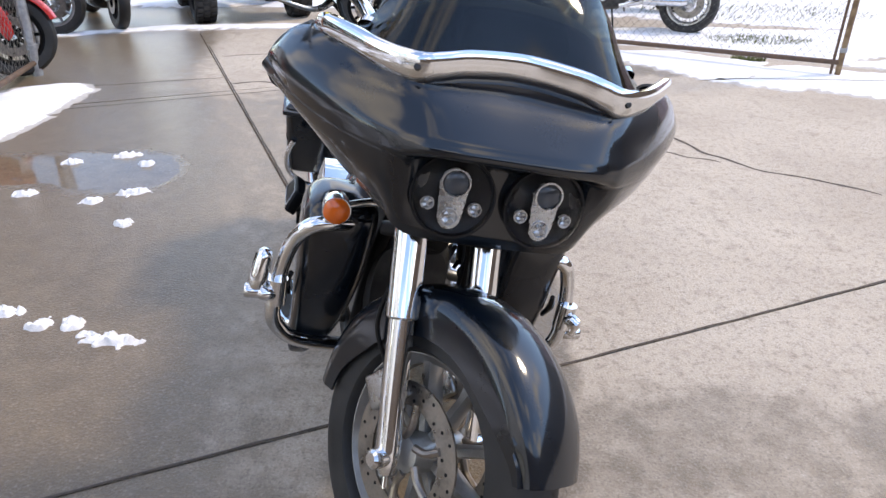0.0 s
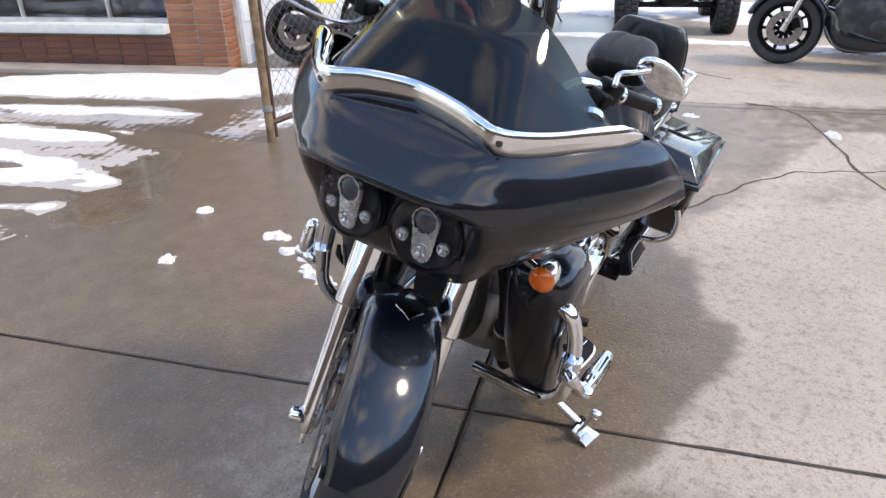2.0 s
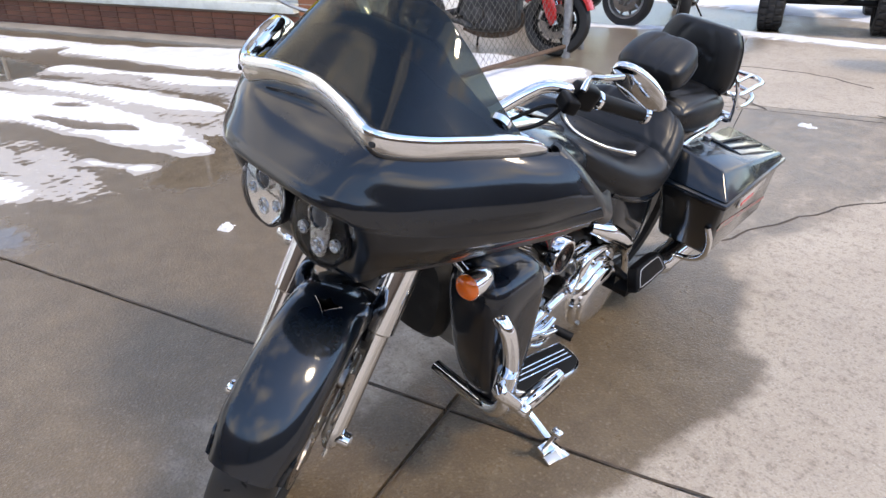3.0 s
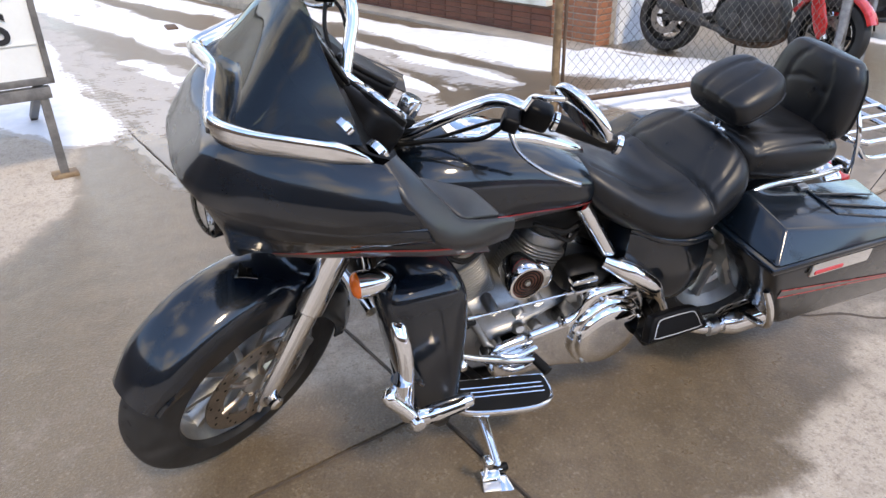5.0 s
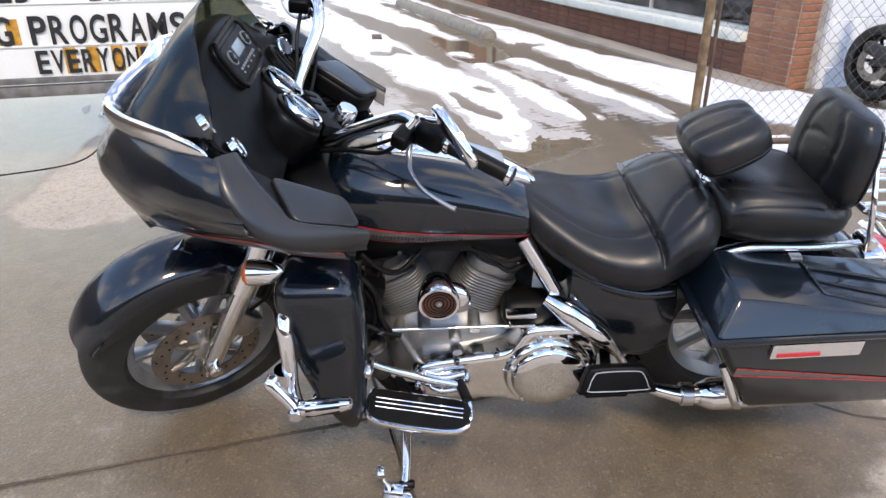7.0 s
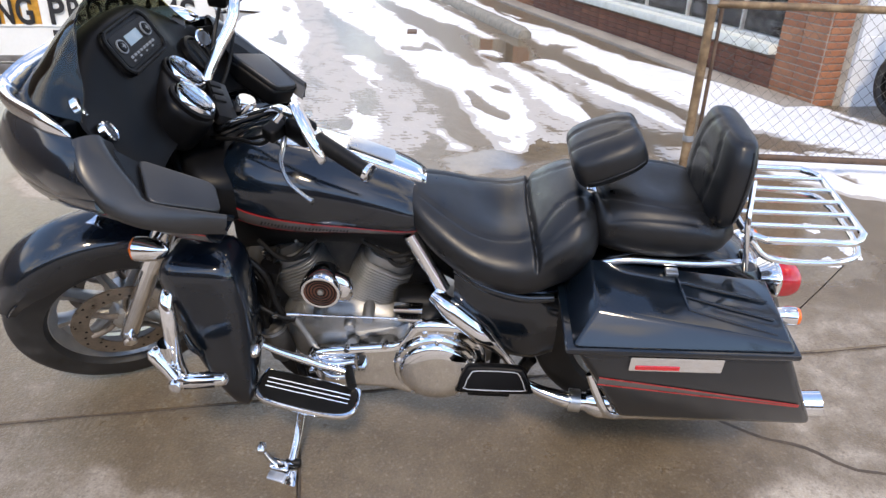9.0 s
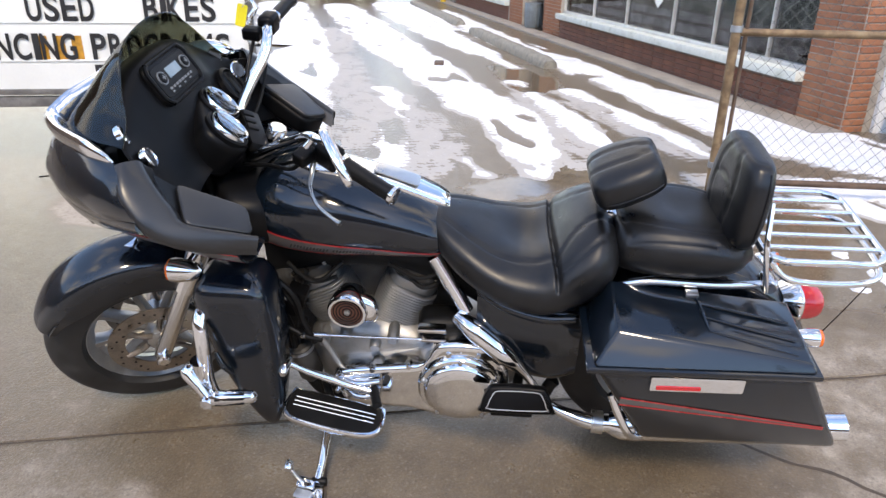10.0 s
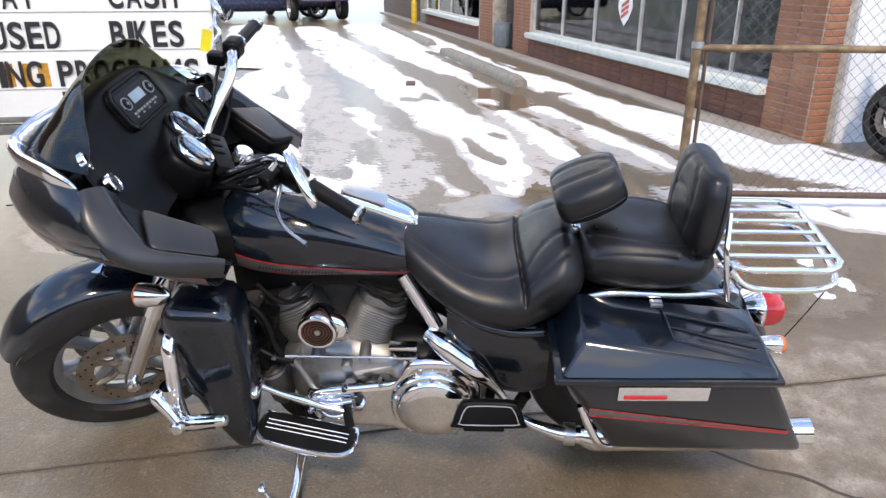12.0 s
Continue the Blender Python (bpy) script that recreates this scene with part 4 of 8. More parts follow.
LIP_A, LIP_B = catmull(LIP_TOP, 7), catmull(LIP_LOW, 7)
LIP_OUT = Vector((0.90, -0.30, -0.30)).normalized()


def lip_row(t, lift=0.0, drop=0.0, inward=0.0):
    bulge = 0.010 * math.sin(math.pi * min(1, max(0, t)))
    return [tuple(Vector(p).lerp(Vector(q), t) + LIP_OUT * (bulge + lift) + Vector((-inward, 0, drop))) for p, q in zip(LIP_A, LIP_B)]


for flip in (False, True):
    def lip_side(name, geo, material, owner, label=""):
        return part(name, moved(mirrored(geo) if flip else geo, FAIR), material, owner, label)

    lip = lip_side("fairing_lip", sheet([lip_row(0, 0, 0.045, 0.01), lip_row(0), lip_row(0.25), lip_row(0.5), lip_row(0.75), lip_row(1.0), lip_row(1.0, 0, -0.006, 0.03), lip_row(1.0, 0, 0.0, 0.10)], 0.004, 2), BLACK_PAINT, fairing, "lower fairing lip with a red-edged grey stripe")
    lip_side("grey_band", rings([r[8:] for r in (lip_row(0.30, 0.0012), lip_row(0.5, 0.0016), lip_row(0.70, 0.0012))], closed=False), GREY_BAND, lip)
    for t in (0.24, 0.70):
        lip_side("red_line", rings([r[8:] for r in (lip_row(t, 0.0016), lip_row(t + 0.06, 0.0018))], closed=False), RED_LINE, lip)
part("underside", moved(sheet([[(0.13 * k, 0.036 + 0.28 * t, 0.772 - 0.01 * (1 - abs(k)) + 0.03 * t) for k in (-1, -0.5, 0, 0.5, 1)] for t in (0, 0.5, 1.0)], 0.005, 3), FAIR), BLACK_MATTE, fairing)


def headlight(x):
    """A round LED lamp: dark bowl, keyhole plate with two lenses, two small side lenses, clear cover."""
    face = FAIR @ pose(x, 0.002, 0.868, 90 - 5, 0, math.copysign(4, x)) @ Matrix.Scale(1.0, 4)
    lamp = part("headlight", moved(lathe([(-0.03, 0.04), (-0.012, 0.070), (0.004, 0.0735), (0.010, 0.0735), (0.010, 0.069), (0.002, 0.067), (-0.003, 0.056), (-0.006, 0.030), (-0.007, 0.002)], 40, "z"), face), LAMP_DARK, bike, "round LED headlight with keyhole plate")

    def on(name, geo, material):
        return part(name, moved(geo, face), material, lamp)

    plate = []
    for k in range(28):
        t = 2 * math.pi * k / 28
        c, s = math.cos(t), math.sin(t)
        r = 0.0265 + 0.001 * s
        plate.append(((r if s > 0 else r * 0.78) * c, (0.024 if s > 0 else -0.034) + r * 0.92 * s))
    on("keyhole_plate", slab(plate, 0.004, pose(0, 0, 0.004), 0.001), REFLECTOR)
    on("upper_lens", lathe([(0.004, 0.022), (0.009, 0.021), (0.013, 0.015), (0.0145, 0.005)], 24, "z", (0, 0.026, 0.003)), LENS_GREY)
    on("lens_ring", lathe([(0.006, 0.022), (0.013, 0.0225), (0.013, 0.0255), (0.006, 0.0255)], 28, "z", (0, 0.026, 0.003), True), REFLECTOR)
    for px, py, r in ((0, -0.036, 0.0165), (-0.041, -0.016, 0.012), (0.041, -0.016, 0.012)):
        on("led_cup", lathe([(0.004, r), (0.011, r), (0.011, r * 0.86), (0.004, r * 0.5), (0.006, r * 0.28), (0.009, r * 0.1)], 20, "z", (px, py, 0)), REFLECTOR)
        for k in range(4):
            t = math.pi / 4 + math.pi / 2 * k
            on("led_facet", block((r * 0.5, r * 0.5, 0.003), (px + r * 0.45 * math.cos(t), py + r * 0.45 * math.sin(t), 0.0095), (25, 0, math.degrees(t)), 0.0008), REFLECTOR)
    cover = on("cover_glass", lathe([(0.009, 0.0715), (0.016, 0.068), (0.026, 0.056), (0.034, 0.038), (0.0385, 0.018), (0.040, 0.002)], 40, "z"), LENS_GLASS)
    cover.visible_shadow = False


headlight(0.081)
headlight(-0.081)


def trim_strip():
    """The chrome lip under the windshield, a rounded band along a wave."""
    half = [(0.0, 0.055, 1.084), (0.09, 0.042, 1.079), (0.140, 0.034, 1.069), (0.175, 0.036, 1.062), (0.222, 0.078, 1.062), (0.268, 0.136, 1.067), (0.312, 0.202, 1.069), (0.336, 0.252, 1.060)]
    line = catmull([(-x, y, z) for x, y, z in reversed(half[1:])] + half, 8)
    n, rows = len(line), []
    for i, p in enumerate(line):
        d = Vector(line[min(i + 1, n - 1)] - line[max(i - 1, 0)]).normalized()
        out = Vector((d.y, -d.x, 0)).normalized()
        up = (Vector((0, 0, 1)) - out * -0.45).normalized()
        up = (up - d * up.dot(d)).normalized()
        nrm = up.cross(d) if up.cross(d).dot(out) > 0 else d.cross(up)
        k = min(1, min(i, n - 1 - i) / 9) ** 0.6 * 0.85 + 0.15
        rows.append([tuple(Vector(p) + up * (0.034 * k * math.cos(t)) + nrm * (0.016 * k * math.sin(t) + 0.006)) for t in (2 * math.pi * q / 14 for q in range(14))])
    return rings(rows)


trim = part("windshield_trim", moved(trim_strip(), FAIR), CHROME, bike, "wavy chrome trim strip under the windshield")
for x, y, z in ((0.176, 0.016, 1.066), (-0.176, 0.016, 1.066), (0.311, 0.188, 1.074), (-0.311, 0.188, 1.074)):
    part("screw", moved(disc_rod((x, y + 0.006, z - 0.002), (x * 1.016, y - 0.007, z + 0.003), 0.0062, 12), FAIR), ENGINE_DARK, trim)

SHIELD_ROWS = (
    ((0.0, 0.064, 1.072), (0.09, 0.053, 1.068), (0.172, 0.050, 1.060), (0.240, 0.126, 1.062), (0.288, 0.246, 1.064)),
    ((0.0, 0.100, 1.126), (0.09, 0.094, 1.122), (0.155, 0.100, 1.114), (0.205, 0.150, 1.110), (0.240, 0.238, 1.102)),
    ((0.0, 0.145, 1.188), (0.075, 0.142, 1.183), (0.130, 0.148, 1.174), (0.172, 0.178, 1.166), (0.200, 0.220, 1.154)),
    ((0.0, 0.204, 1.248), (0.050, 0.202, 1.243), (0.092, 0.202, 1.235), (0.125, 0.204, 1.224), (0.148, 0.206, 1.210)),
)
shield = part("windshield", moved(sheet(half_and_half(SHIELD_ROWS), 0.004, 6), FAIR), WINDSHIELD, bike, "low smoked plastic windshield")
shield.visible_shadow = False

# inner fairing, dash, speakers and pockets
DASH_ROWS = (
    ((0.0, 0.150, 1.160), (0.10, 0.150, 1.150), (0.17, 0.165, 1.120), (0.235, 0.200, 1.085), (0.29, 0.245, 1.055), (0.322, 0.285, 1.050)),
    ((0.0, 0.200, 1.170), (0.10, 0.200, 1.160), (0.17, 0.205, 1.128), (0.240, 0.225, 1.080), (0.30, 0.262, 1.040), (0.330, 0.300, 1.030)),
    ((0.0, 0.245, 1.100), (0.10, 0.245, 1.093), (0.17, 0.245, 1.062), (0.245, 0.262, 1.025), (0.315, 0.300, 0.995), (0.345, 0.335, 0.990)),
    ((0.0, 0.285, 1.020), (0.10, 0.285, 1.010), (0.17, 0.285, 0.990), (0.245, 0.300, 0.965), (0.310, 0.335, 0.940), (0.340, 0.370, 0.945)),
    ((0.0, 0.330, 0.930), (0.10, 0.330, 0.920), (0.17, 0.330, 0.910), (0.240, 0.345, 0.900), (0.300, 0.380, 0.890), (0.325, 0.410, 0.900)),
)
dash = part("inner_fairing", moved(sheet(half_and_half(DASH_ROWS), 0.006, 6), FAIR), BLACK_MATTE, bike, "black plastic inner fairing and dash", sharp=60)
BAND_OUT = ((0.351, 0.264, 1.058), (0.384, 0.277, 1.034), (0.405, 0.292, 1.009), (0.420, 0.320, 0.973), (0.421, 0.340, 0.950), (0.410, 0.388, 0.922), (0.376, 0.452, 0.892), (0.336, 0.516, 0.868))
BAND_IN = ((0.318, 0.290, 1.050), (0.342, 0.314, 1.028), (0.357, 0.336, 1.004), (0.370, 0.362, 0.976), (0.383, 0.384, 0.952), (0.374, 0.418, 0.934), (0.354, 0.466, 0.914), (0.330, 0.520, 0.890))
LID = ((0.388, 0.390, 0.944), (0.318, 0.505, 0.882), (0.244, 0.474, 0.919), (0.284, 0.330, 0.981))


def lid_plate(grow, low, thick, bevel):
    """A four-cornered plate over the pocket with rounded corners."""
    q = [Vector(p) for p in LID]
    c = sum(q, Vector()) / 4
    along = (q[1] - q[0]).normalized()
    nrm = (q[3] - q[0]).cross(q[1] - q[0]).normalized()
    nrm = nrm if nrm.z > 0 else -nrm
    side = nrm.cross(along)
    flat = [((p - c).dot(side) * grow, (p - c).dot(along) * grow) for p in q]
    outline = []
    for i in range(4):
        a, b, d = (Vector(flat[(i + k) % 4]) for k in (-1, 0, 1))
        u, v = (a - b).normalized() * 0.016, (d - b).normalized() * 0.016
        outline += [tuple(b + u), tuple(b + u * 0.3 + v * 0.3), tuple(b + v)]
    m = Matrix(((side.x, along.x, nrm.x, c.x), (side.y, along.y, nrm.y, c.y), (side.z, along.z, nrm.z, c.z), (0, 0, 0, 1)))
    return slab(outline, thick, m @ pose(0, 0, low), bevel, 3)


for s in (1, -1):
    def on_side(name, geo, material, owner, label="", **more):
        return part(name, moved(geo if s > 0 else mirrored(geo), FAIR), material, owner, label, **more)

    o, i = [Vector(p) for p in BAND_OUT], [Vector(p) for p in BAND_IN]
    up = Vector((0.35, 0.35, 0.87))
    rows = [[a + Vector((-0.006, 0, -0.014)) for a in o], [a + Vector((0.001, -0.001, 0)) for a in o], [a.lerp(b, 0.14) + up * 0.006 for a, b in zip(o, i)], [a.lerp(b, 0.5) + up * 0.008 for a, b in zip(o, i)], [a.lerp(b, 0.9) + up * 0.005 for a, b in zip(o, i)], [b + Vector((-0.004, 0.002, -0.008)) for b in i], [b + Vector((-0.03, 0, -0.030)) for b in i]]
    band = on_side("edge_band", sheet([[tuple(q) for q in r] for r in rows], 0.006, 4), LID_PLASTIC, dash, "matte black rear edge of the fairing", sharp=60)
    on_side("mount_hole", disc_rod((0.395, 0.340, 0.940), (0.4125, 0.348, 0.9655), 0.0095, 16), BLACK_DEEP, band, "dark screw hole")
    on_side("band_skirt", sheet([[tuple(p) for p in BAND_OUT[3:]], [tuple(Vector(p).lerp(Vector(q), 0.5)) for p, q in zip(BAND_OUT[3:], LIP_TOP[1:])], [tuple(Vector(q) + Vector((-0.004, 0, 0))) for q in LIP_TOP[1:]]], 0.005, 4), BLACK_PAINT, dash)
    pod = on_side("storage_pod", lid_plate(1.0, -0.055, 0.050, 0.012), BLACK_MATTE, bike, "black fairing storage pocket")
    on_side("pocket_lid", lid_plate(0.97, -0.006, 0.016, 0.006), LID_PLASTIC, pod, "hinged matte black pocket lid")
    on_side("pod_shoulder", sheet([[(0.315, 0.292, 1.040), (0.300, 0.320, 1.005), (0.280, 0.350, 0.970)], [(0.345, 0.330, 1.005), (0.345, 0.350, 0.985), (0.350, 0.380, 0.948)], [(0.368, 0.362, 0.966), (0.374, 0.378, 0.955), (0.378, 0.390, 0.940)]], 0.006, 4), BLACK_MATTE, pod)
    if s < 0:
        at = pose(0.205, 0.285, 1.008, -52, 12, 0)
        spk = on_side("speaker", moved(lathe([(0.0, 0.058), (0.012, 0.056), (0.016, 0.048), (0.010, 0.044), (0.006, 0.02)], 32, "z"), at), BLACK_MATTE, bike, "round black fairing speaker")
        for k in range(4):
            on_side("speaker_bar", moved(tube([(-0.045 + 0.03 * k, -0.042 + 0.006 * abs(k - 1.5), 0.014), (-0.045 + 0.03 * k, 0.042 - 0.006 * abs(k - 1.5), 0.014)], 0.003, 2, 8, False), at), BLACK_DEEP, spk)
    for x, y, z in ((0.247, 0.228, 1.077), (0.263, 0.281, 1.035)):
        gm = pose(x, y, z, -62, 0, 20)
        g = on_side("small_gauge", moved(lathe([(-0.008, 0.024), (0.004, 0.0245), (0.007, 0.021), (0.002, 0.019)], 24, "z"), gm), CHROME, bike, "small chrome-ringed fairing gauge")
        on_side("dial", moved(lathe([(0.0, 0.020), (0.005, 0.019), (0.0055, 0.003)], 24, "z"), gm), LENS_GREY, g)

# radio pod in the middle, turned up to the rider
RADIO = FAIR @ pose(0.012, 0.238, 1.122, -58, 0, 0) @ Matrix.Rotation(math.pi, 4, "Z") @ Matrix.Scale(0.94, 4)
pod = part("radio_pod", moved(slab(rounded(0.205, 0.115, 0.030, 6), 0.085, pose(0, 0, -0.075), 0.012, 3), RADIO), BLACK_MATTE, bike, "black dash pod with a car radio")
part("pod_rim", moved(tube([(x, y, 0.010) for x, y in rounded(0.196, 0.106, 0.028, 4)], 0.006, 2, 8, True, True), RADIO), BLACK_MATTE, pod)
radio = part("radio", moved(slab(rounded(0.176, 0.078, 0.012), 0.006, pose(0, 0, 0.007), 0.002), RADIO), BLACK_DEEP, bike, "dark radio with pale screen and buttons")
part("screen", moved(block((0.062, 0.026, 0.002), (0, 0.010, 0.0138), bevel=0.0006), RADIO), SCREEN, radio, "pale grey-blue display")
for x in (-0.062, 0.062):
    part("dial_ring", moved(lathe([(0.0, 0.017), (0.004, 0.017), (0.004, 0.0145), (0.0, 0.0145)], 24, "z", (x, 0.008, 0.013), True), RADIO), RADIO_MARK, radio)
    part("dial_knob", moved(lathe([(0.0, 0.0135), (0.006, 0.012), (0.007, 0.004)], 20, "z", (x, 0.008, 0.013)), RADIO), BLACK_MATTE, radio)
    part("cross_key", moved(join(block((0.012, 0.003, 0.001), (x, 0.008, 0.0205), bevel=0), block((0.003, 0.012, 0.001), (x, 0.008, 0.0209), bevel=0)), RADIO), RADIO_MARK, radio)
for k in range(8):
    part("button", moved(block((0.010, 0.006, 0.003), (-0.056 + 0.016 * k, -0.022, 0.0135), bevel=0.001), RADIO), RADIO_MARK, radio)
    if k % 2 == 0:
        part("button", moved(block((0.008, 0.004, 0.003), (-0.056 + 0.016 * k, -0.031, 0.0135), bevel=0.001), RADIO), RADIO_MARK, radio)

# twin gauges on the fork, turned with the handlebar
for x in (-0.045, 0.062):
    gm = STEER @ pose(x, 0.332, 1.016, -44, 0, 0)
    gauge = part("gauge", moved(lathe([(-0.06, 0.030), (-0.04, 0.046), (-0.012, 0.051), (0.006, 0.051), (0.011, 0.048), (0.009, 0.044), (0.003, 0.043)], 40, "z"), gm), CHROME, bike, "chrome-ringed round instrument")
    part("dial", moved(lathe([(0.0, 0.0435), (0.004, 0.042), (0.0045, 0.003)], 32, "z"), gm), DIAL_FACE, gauge, "silver-grey gauge face")
    part("needle", moved(block((0.002, 0.032, 0.0015), (0.004, 0.010, 0.0062), (0, 0, -30), 0), gm), RED_LINE, gauge)
    for k in range(11):
        t = radians(-130 + 26 * k)
        part("tick", moved(block((0.002, 0.007, 0.001), (0.036 * math.sin(t), 0.036 * math.cos(t), 0.0056), (0, 0, -math.degrees(t)), 0), gm), SCRIPT, gauge)
    glass = part("gauge_glass", moved(lathe([(0.0085, 0.0445), (0.011, 0.036), (0.0125, 0.02), (0.013, 0.002)], 32, "z"), gm), LENS_GLASS, gauge)
    glass.visible_shadow = False
    part("gauge_cup", moved(lathe([(-0.105, 0.036), (-0.09, 0.052), (-0.02, 0.0575), (-0.002, 0.0575), (0.002, 0.053)], 36, "z"), gm), BLACK_MATTE, gauge, "black plastic gauge cup")
steered("gauge_nacelle", slab(rounded(0.232, 0.132, 0.062, 8), 0.105, pose(0.008, 0.332, 1.016, -44, 0, 0) @ pose(0, 0, -0.112), 0.024, 4), BLACK_MATTE, label="rounded black gauge nacelle")
steered("gauge_base", hull([(0.30, 0.06, 0.86, 0.955, 3), (0.345, 0.075, 0.85, 0.955, 3), (0.385, 0.06, 0.87, 0.94, 3)], 24, 4), BLACK_MATTE)
steered("switch_panel", block((0.15, 0.052, 0.030), (0.01, 0.392, 0.952), (-32, 0, 0), 0.008), BLACK_MATTE, label="black switch panel")
for k in range(3):
    steered("rocker_switch", block((0.022, 0.030, 0.010), (-0.045 + 0.03 * k, 0.393, 0.969), (-32, 0, 0), 0.004), BLACK_DEEP)
steered("ignition_knob", moved(lathe([(-0.02, 0.020), (0.010, 0.0245), (0.034, 0.0245), (0.040, 0.020)], 24, "z"), pose(0.038, 0.437, 0.936, -25, 0, 0)), CHROME, label="chrome ignition knob")

# ---- handlebar ----
BAR = [(0.0, 0.372, 0.925), (0.05, 0.370, 0.925), (0.095, 0.376, 0.942), (0.140, 0.422, 0.990), (0.186, 0.474, 1.034), (0.225, 0.497, 1.062), (0.280, 0.512, 1.068), (0.345, 0.548, 1.058), (0.437, 0.605, 1.045)]
handlebar = steered("handlebar", tube([(-x, y, z) for x, y, z in reversed(BAR[1:])] + BAR, 0.0145, 8, 16), CHROME, label="swept chrome handlebar turned to the left")
for s in (1, -1):
    a, b = Vector((s * 0.347, 0.548, 1.058)), Vector((s * 0.440, 0.607, 1.045))
    d = (b - a).normalized()
    steered("grip", tube([a - d * 0.02, a, a + d * 0.10, a + d * 0.118], [0.019, 0.0185, 0.0175, 0.0175], 3, 20, False), BLACK_DEEP, handlebar, "black rubber grip")
    for t in (-0.022, 0.118):
        steered("grip_ring", tube([a + d * t, a + d * (t + 0.004), a + d * (t + 0.012), a + d * (t + 0.016)], [0.017, 0.0215, 0.0215, 0.016], 3, 20, False), CHROME, handlebar)
    steered("switch_housing", moved(block((0.064, 0.046, 0.056), (0, 0, 0), bevel=0.016, seg=3), Matrix.Translation(a - d * 0.055) @ d.to_track_quat("X", "Z").to_matrix().to_4x4()), BLACK_MATTE, handlebar, "black switch housing")
    steered("lever_mount", moved(block((0.036, 0.050, 0.034), (0, 0, 0), bevel=0.009, seg=3), Matrix.Translation(a - d * 0.085 + Vector((0, -0.035, -0.01))) @ d.to_track_quat("X", "Z").to_matrix().to_4x4()), BLACK_MATTE, handlebar)
    steered("lever", tube([(s * x, y, z) for x, y, z in ((0.268, 0.488, 1.030), (0.290, 0.476, 1.014), (0.325, 0.462, 1.006), (0.385, 0.462, 1.004), (0.442, 0.484, 1.004), (0.456, 0.492, 1.004))], [0.008, 0.006, 0.0045, 0.004, 0.0045, 0.007], 6, 10), CHROME_DULL, handlebar, "polished control lever")
    steered("cable", tube([a - d * 0.09 + Vector((0, -0.03, -0.02)), (s * 0.235, 0.44, 0.995), (s * 0.15, 0.40, 0.950), (s * 0.06, 0.34, 0.90)], 0.0050, 6, 8), BLACK_DEEP, handlebar, "black control cable")
    steered("cable", tube([a - d * 0.08 + Vector((0, -0.01, -0.03)), (s * 0.23, 0.49, 1.015), (s * 0.14, 0.44, 0.935), (s * 0.05, 0.36, 0.88)], 0.0045, 6, 8), BLACK_DEEP, handlebar, "black control cable")
# mirrors, the second one the twin of the first about the steering plane
MX, MZ = Vector((0.697, 0.492, -0.522)).normalized(), Vector((-0.396, 0.79, 0.446)).normalized()
MZ = (MZ - MX * MZ.dot(MX)).normalized()
MY = MZ.cross(MX)
HEAD = Matrix(((MX.x, MY.x, MZ.x, 0.279), (MX.y, MY.y, MZ.y, 0.676), (MX.z, MY.z, MZ.z, 1.063), (0, 0, 0, 1)))


def oval(w, h):
    return [(w * math.cos(t) * (1 + 0.12 * math.cos(t)), h * math.sin(t)) for t in (2 * math.pi * k / 28 for k in range(28))]


base = STEER @ Vector((0.292, 0.470, 1.095))
tip = HEAD @ Vector((-0.035, 0.0, -0.014))
shapes = (("mirror", slab(oval(0.074, 0.037), 0.017, HEAD @ pose(0, 0, -0.0155), 0.0075, 3), CHROME, "chrome-backed oval mirror"), ("mirror_glass", slab(oval(0.066, 0.031), 0.002, HEAD @ pose(0, 0, 0.0015), 0), CHROME, "mirror glass"), ("mirror_stalk", tube([base, base + Vector((0.0, 0.02, 0.022)), (base + tip) / 2 + Vector((0, 0, 0.012)), tip], [0.008, 0.0065, 0.006, 0.007], 5, 10), CHROME, ""))
for twin in (False, True):
    owner = bike
    for name, geo, material, label in shapes:
        if twin:
            geo = moved(mirrored(moved(geo, STEER.inverted())), STEER)
        made = part(name, geo, material, owner, label)
        owner = made if owner is bike else owner
TAG = plain("yellow_tag", (0.75, 0.62, 0.02), 0.5, var=0.1, bump=0.0)
tag = part("price_tag", slab(rounded(0.045, 0.060, 0.006), 0.0015, pose(-0.372, 0.285, 1.148, 70, 0, 55), 0.0004, 1), TAG, bike, "small yellow paper tag")
part("tag_string", tube([(-0.366, 0.292, 1.172), (-0.362, 0.310, 1.190), (-0.352, 0.335, 1.195)], 0.001, 3, 6), LEGEND, tag)
steered("riser_clamp", block((0.11, 0.05, 0.05), (0, 0.372, 0.918), (-26, 0, 0), 0.012, 3), CHROME, handlebar, "chrome handlebar clamp")
steered("steering_head", tube([AXLE + RAKE * 0.46 + Vector((0, 0.06, 0)), AXLE + RAKE * 0.68 + Vector((0, 0.06, 0))], 0.045, 3, 20, False), BLACK_DEEP, label="black steering head")
for z in (0.44, 0.60):
    steered("triple_tree", moved(block((0.27, 0.085, 0.030), (0, 0.03, 0), bevel=0.010, seg=3), Matrix.Translation(AXLE + RAKE * z) @ pose(0, 0, 0, -26, 0, 0)), BLACK_DEEP)

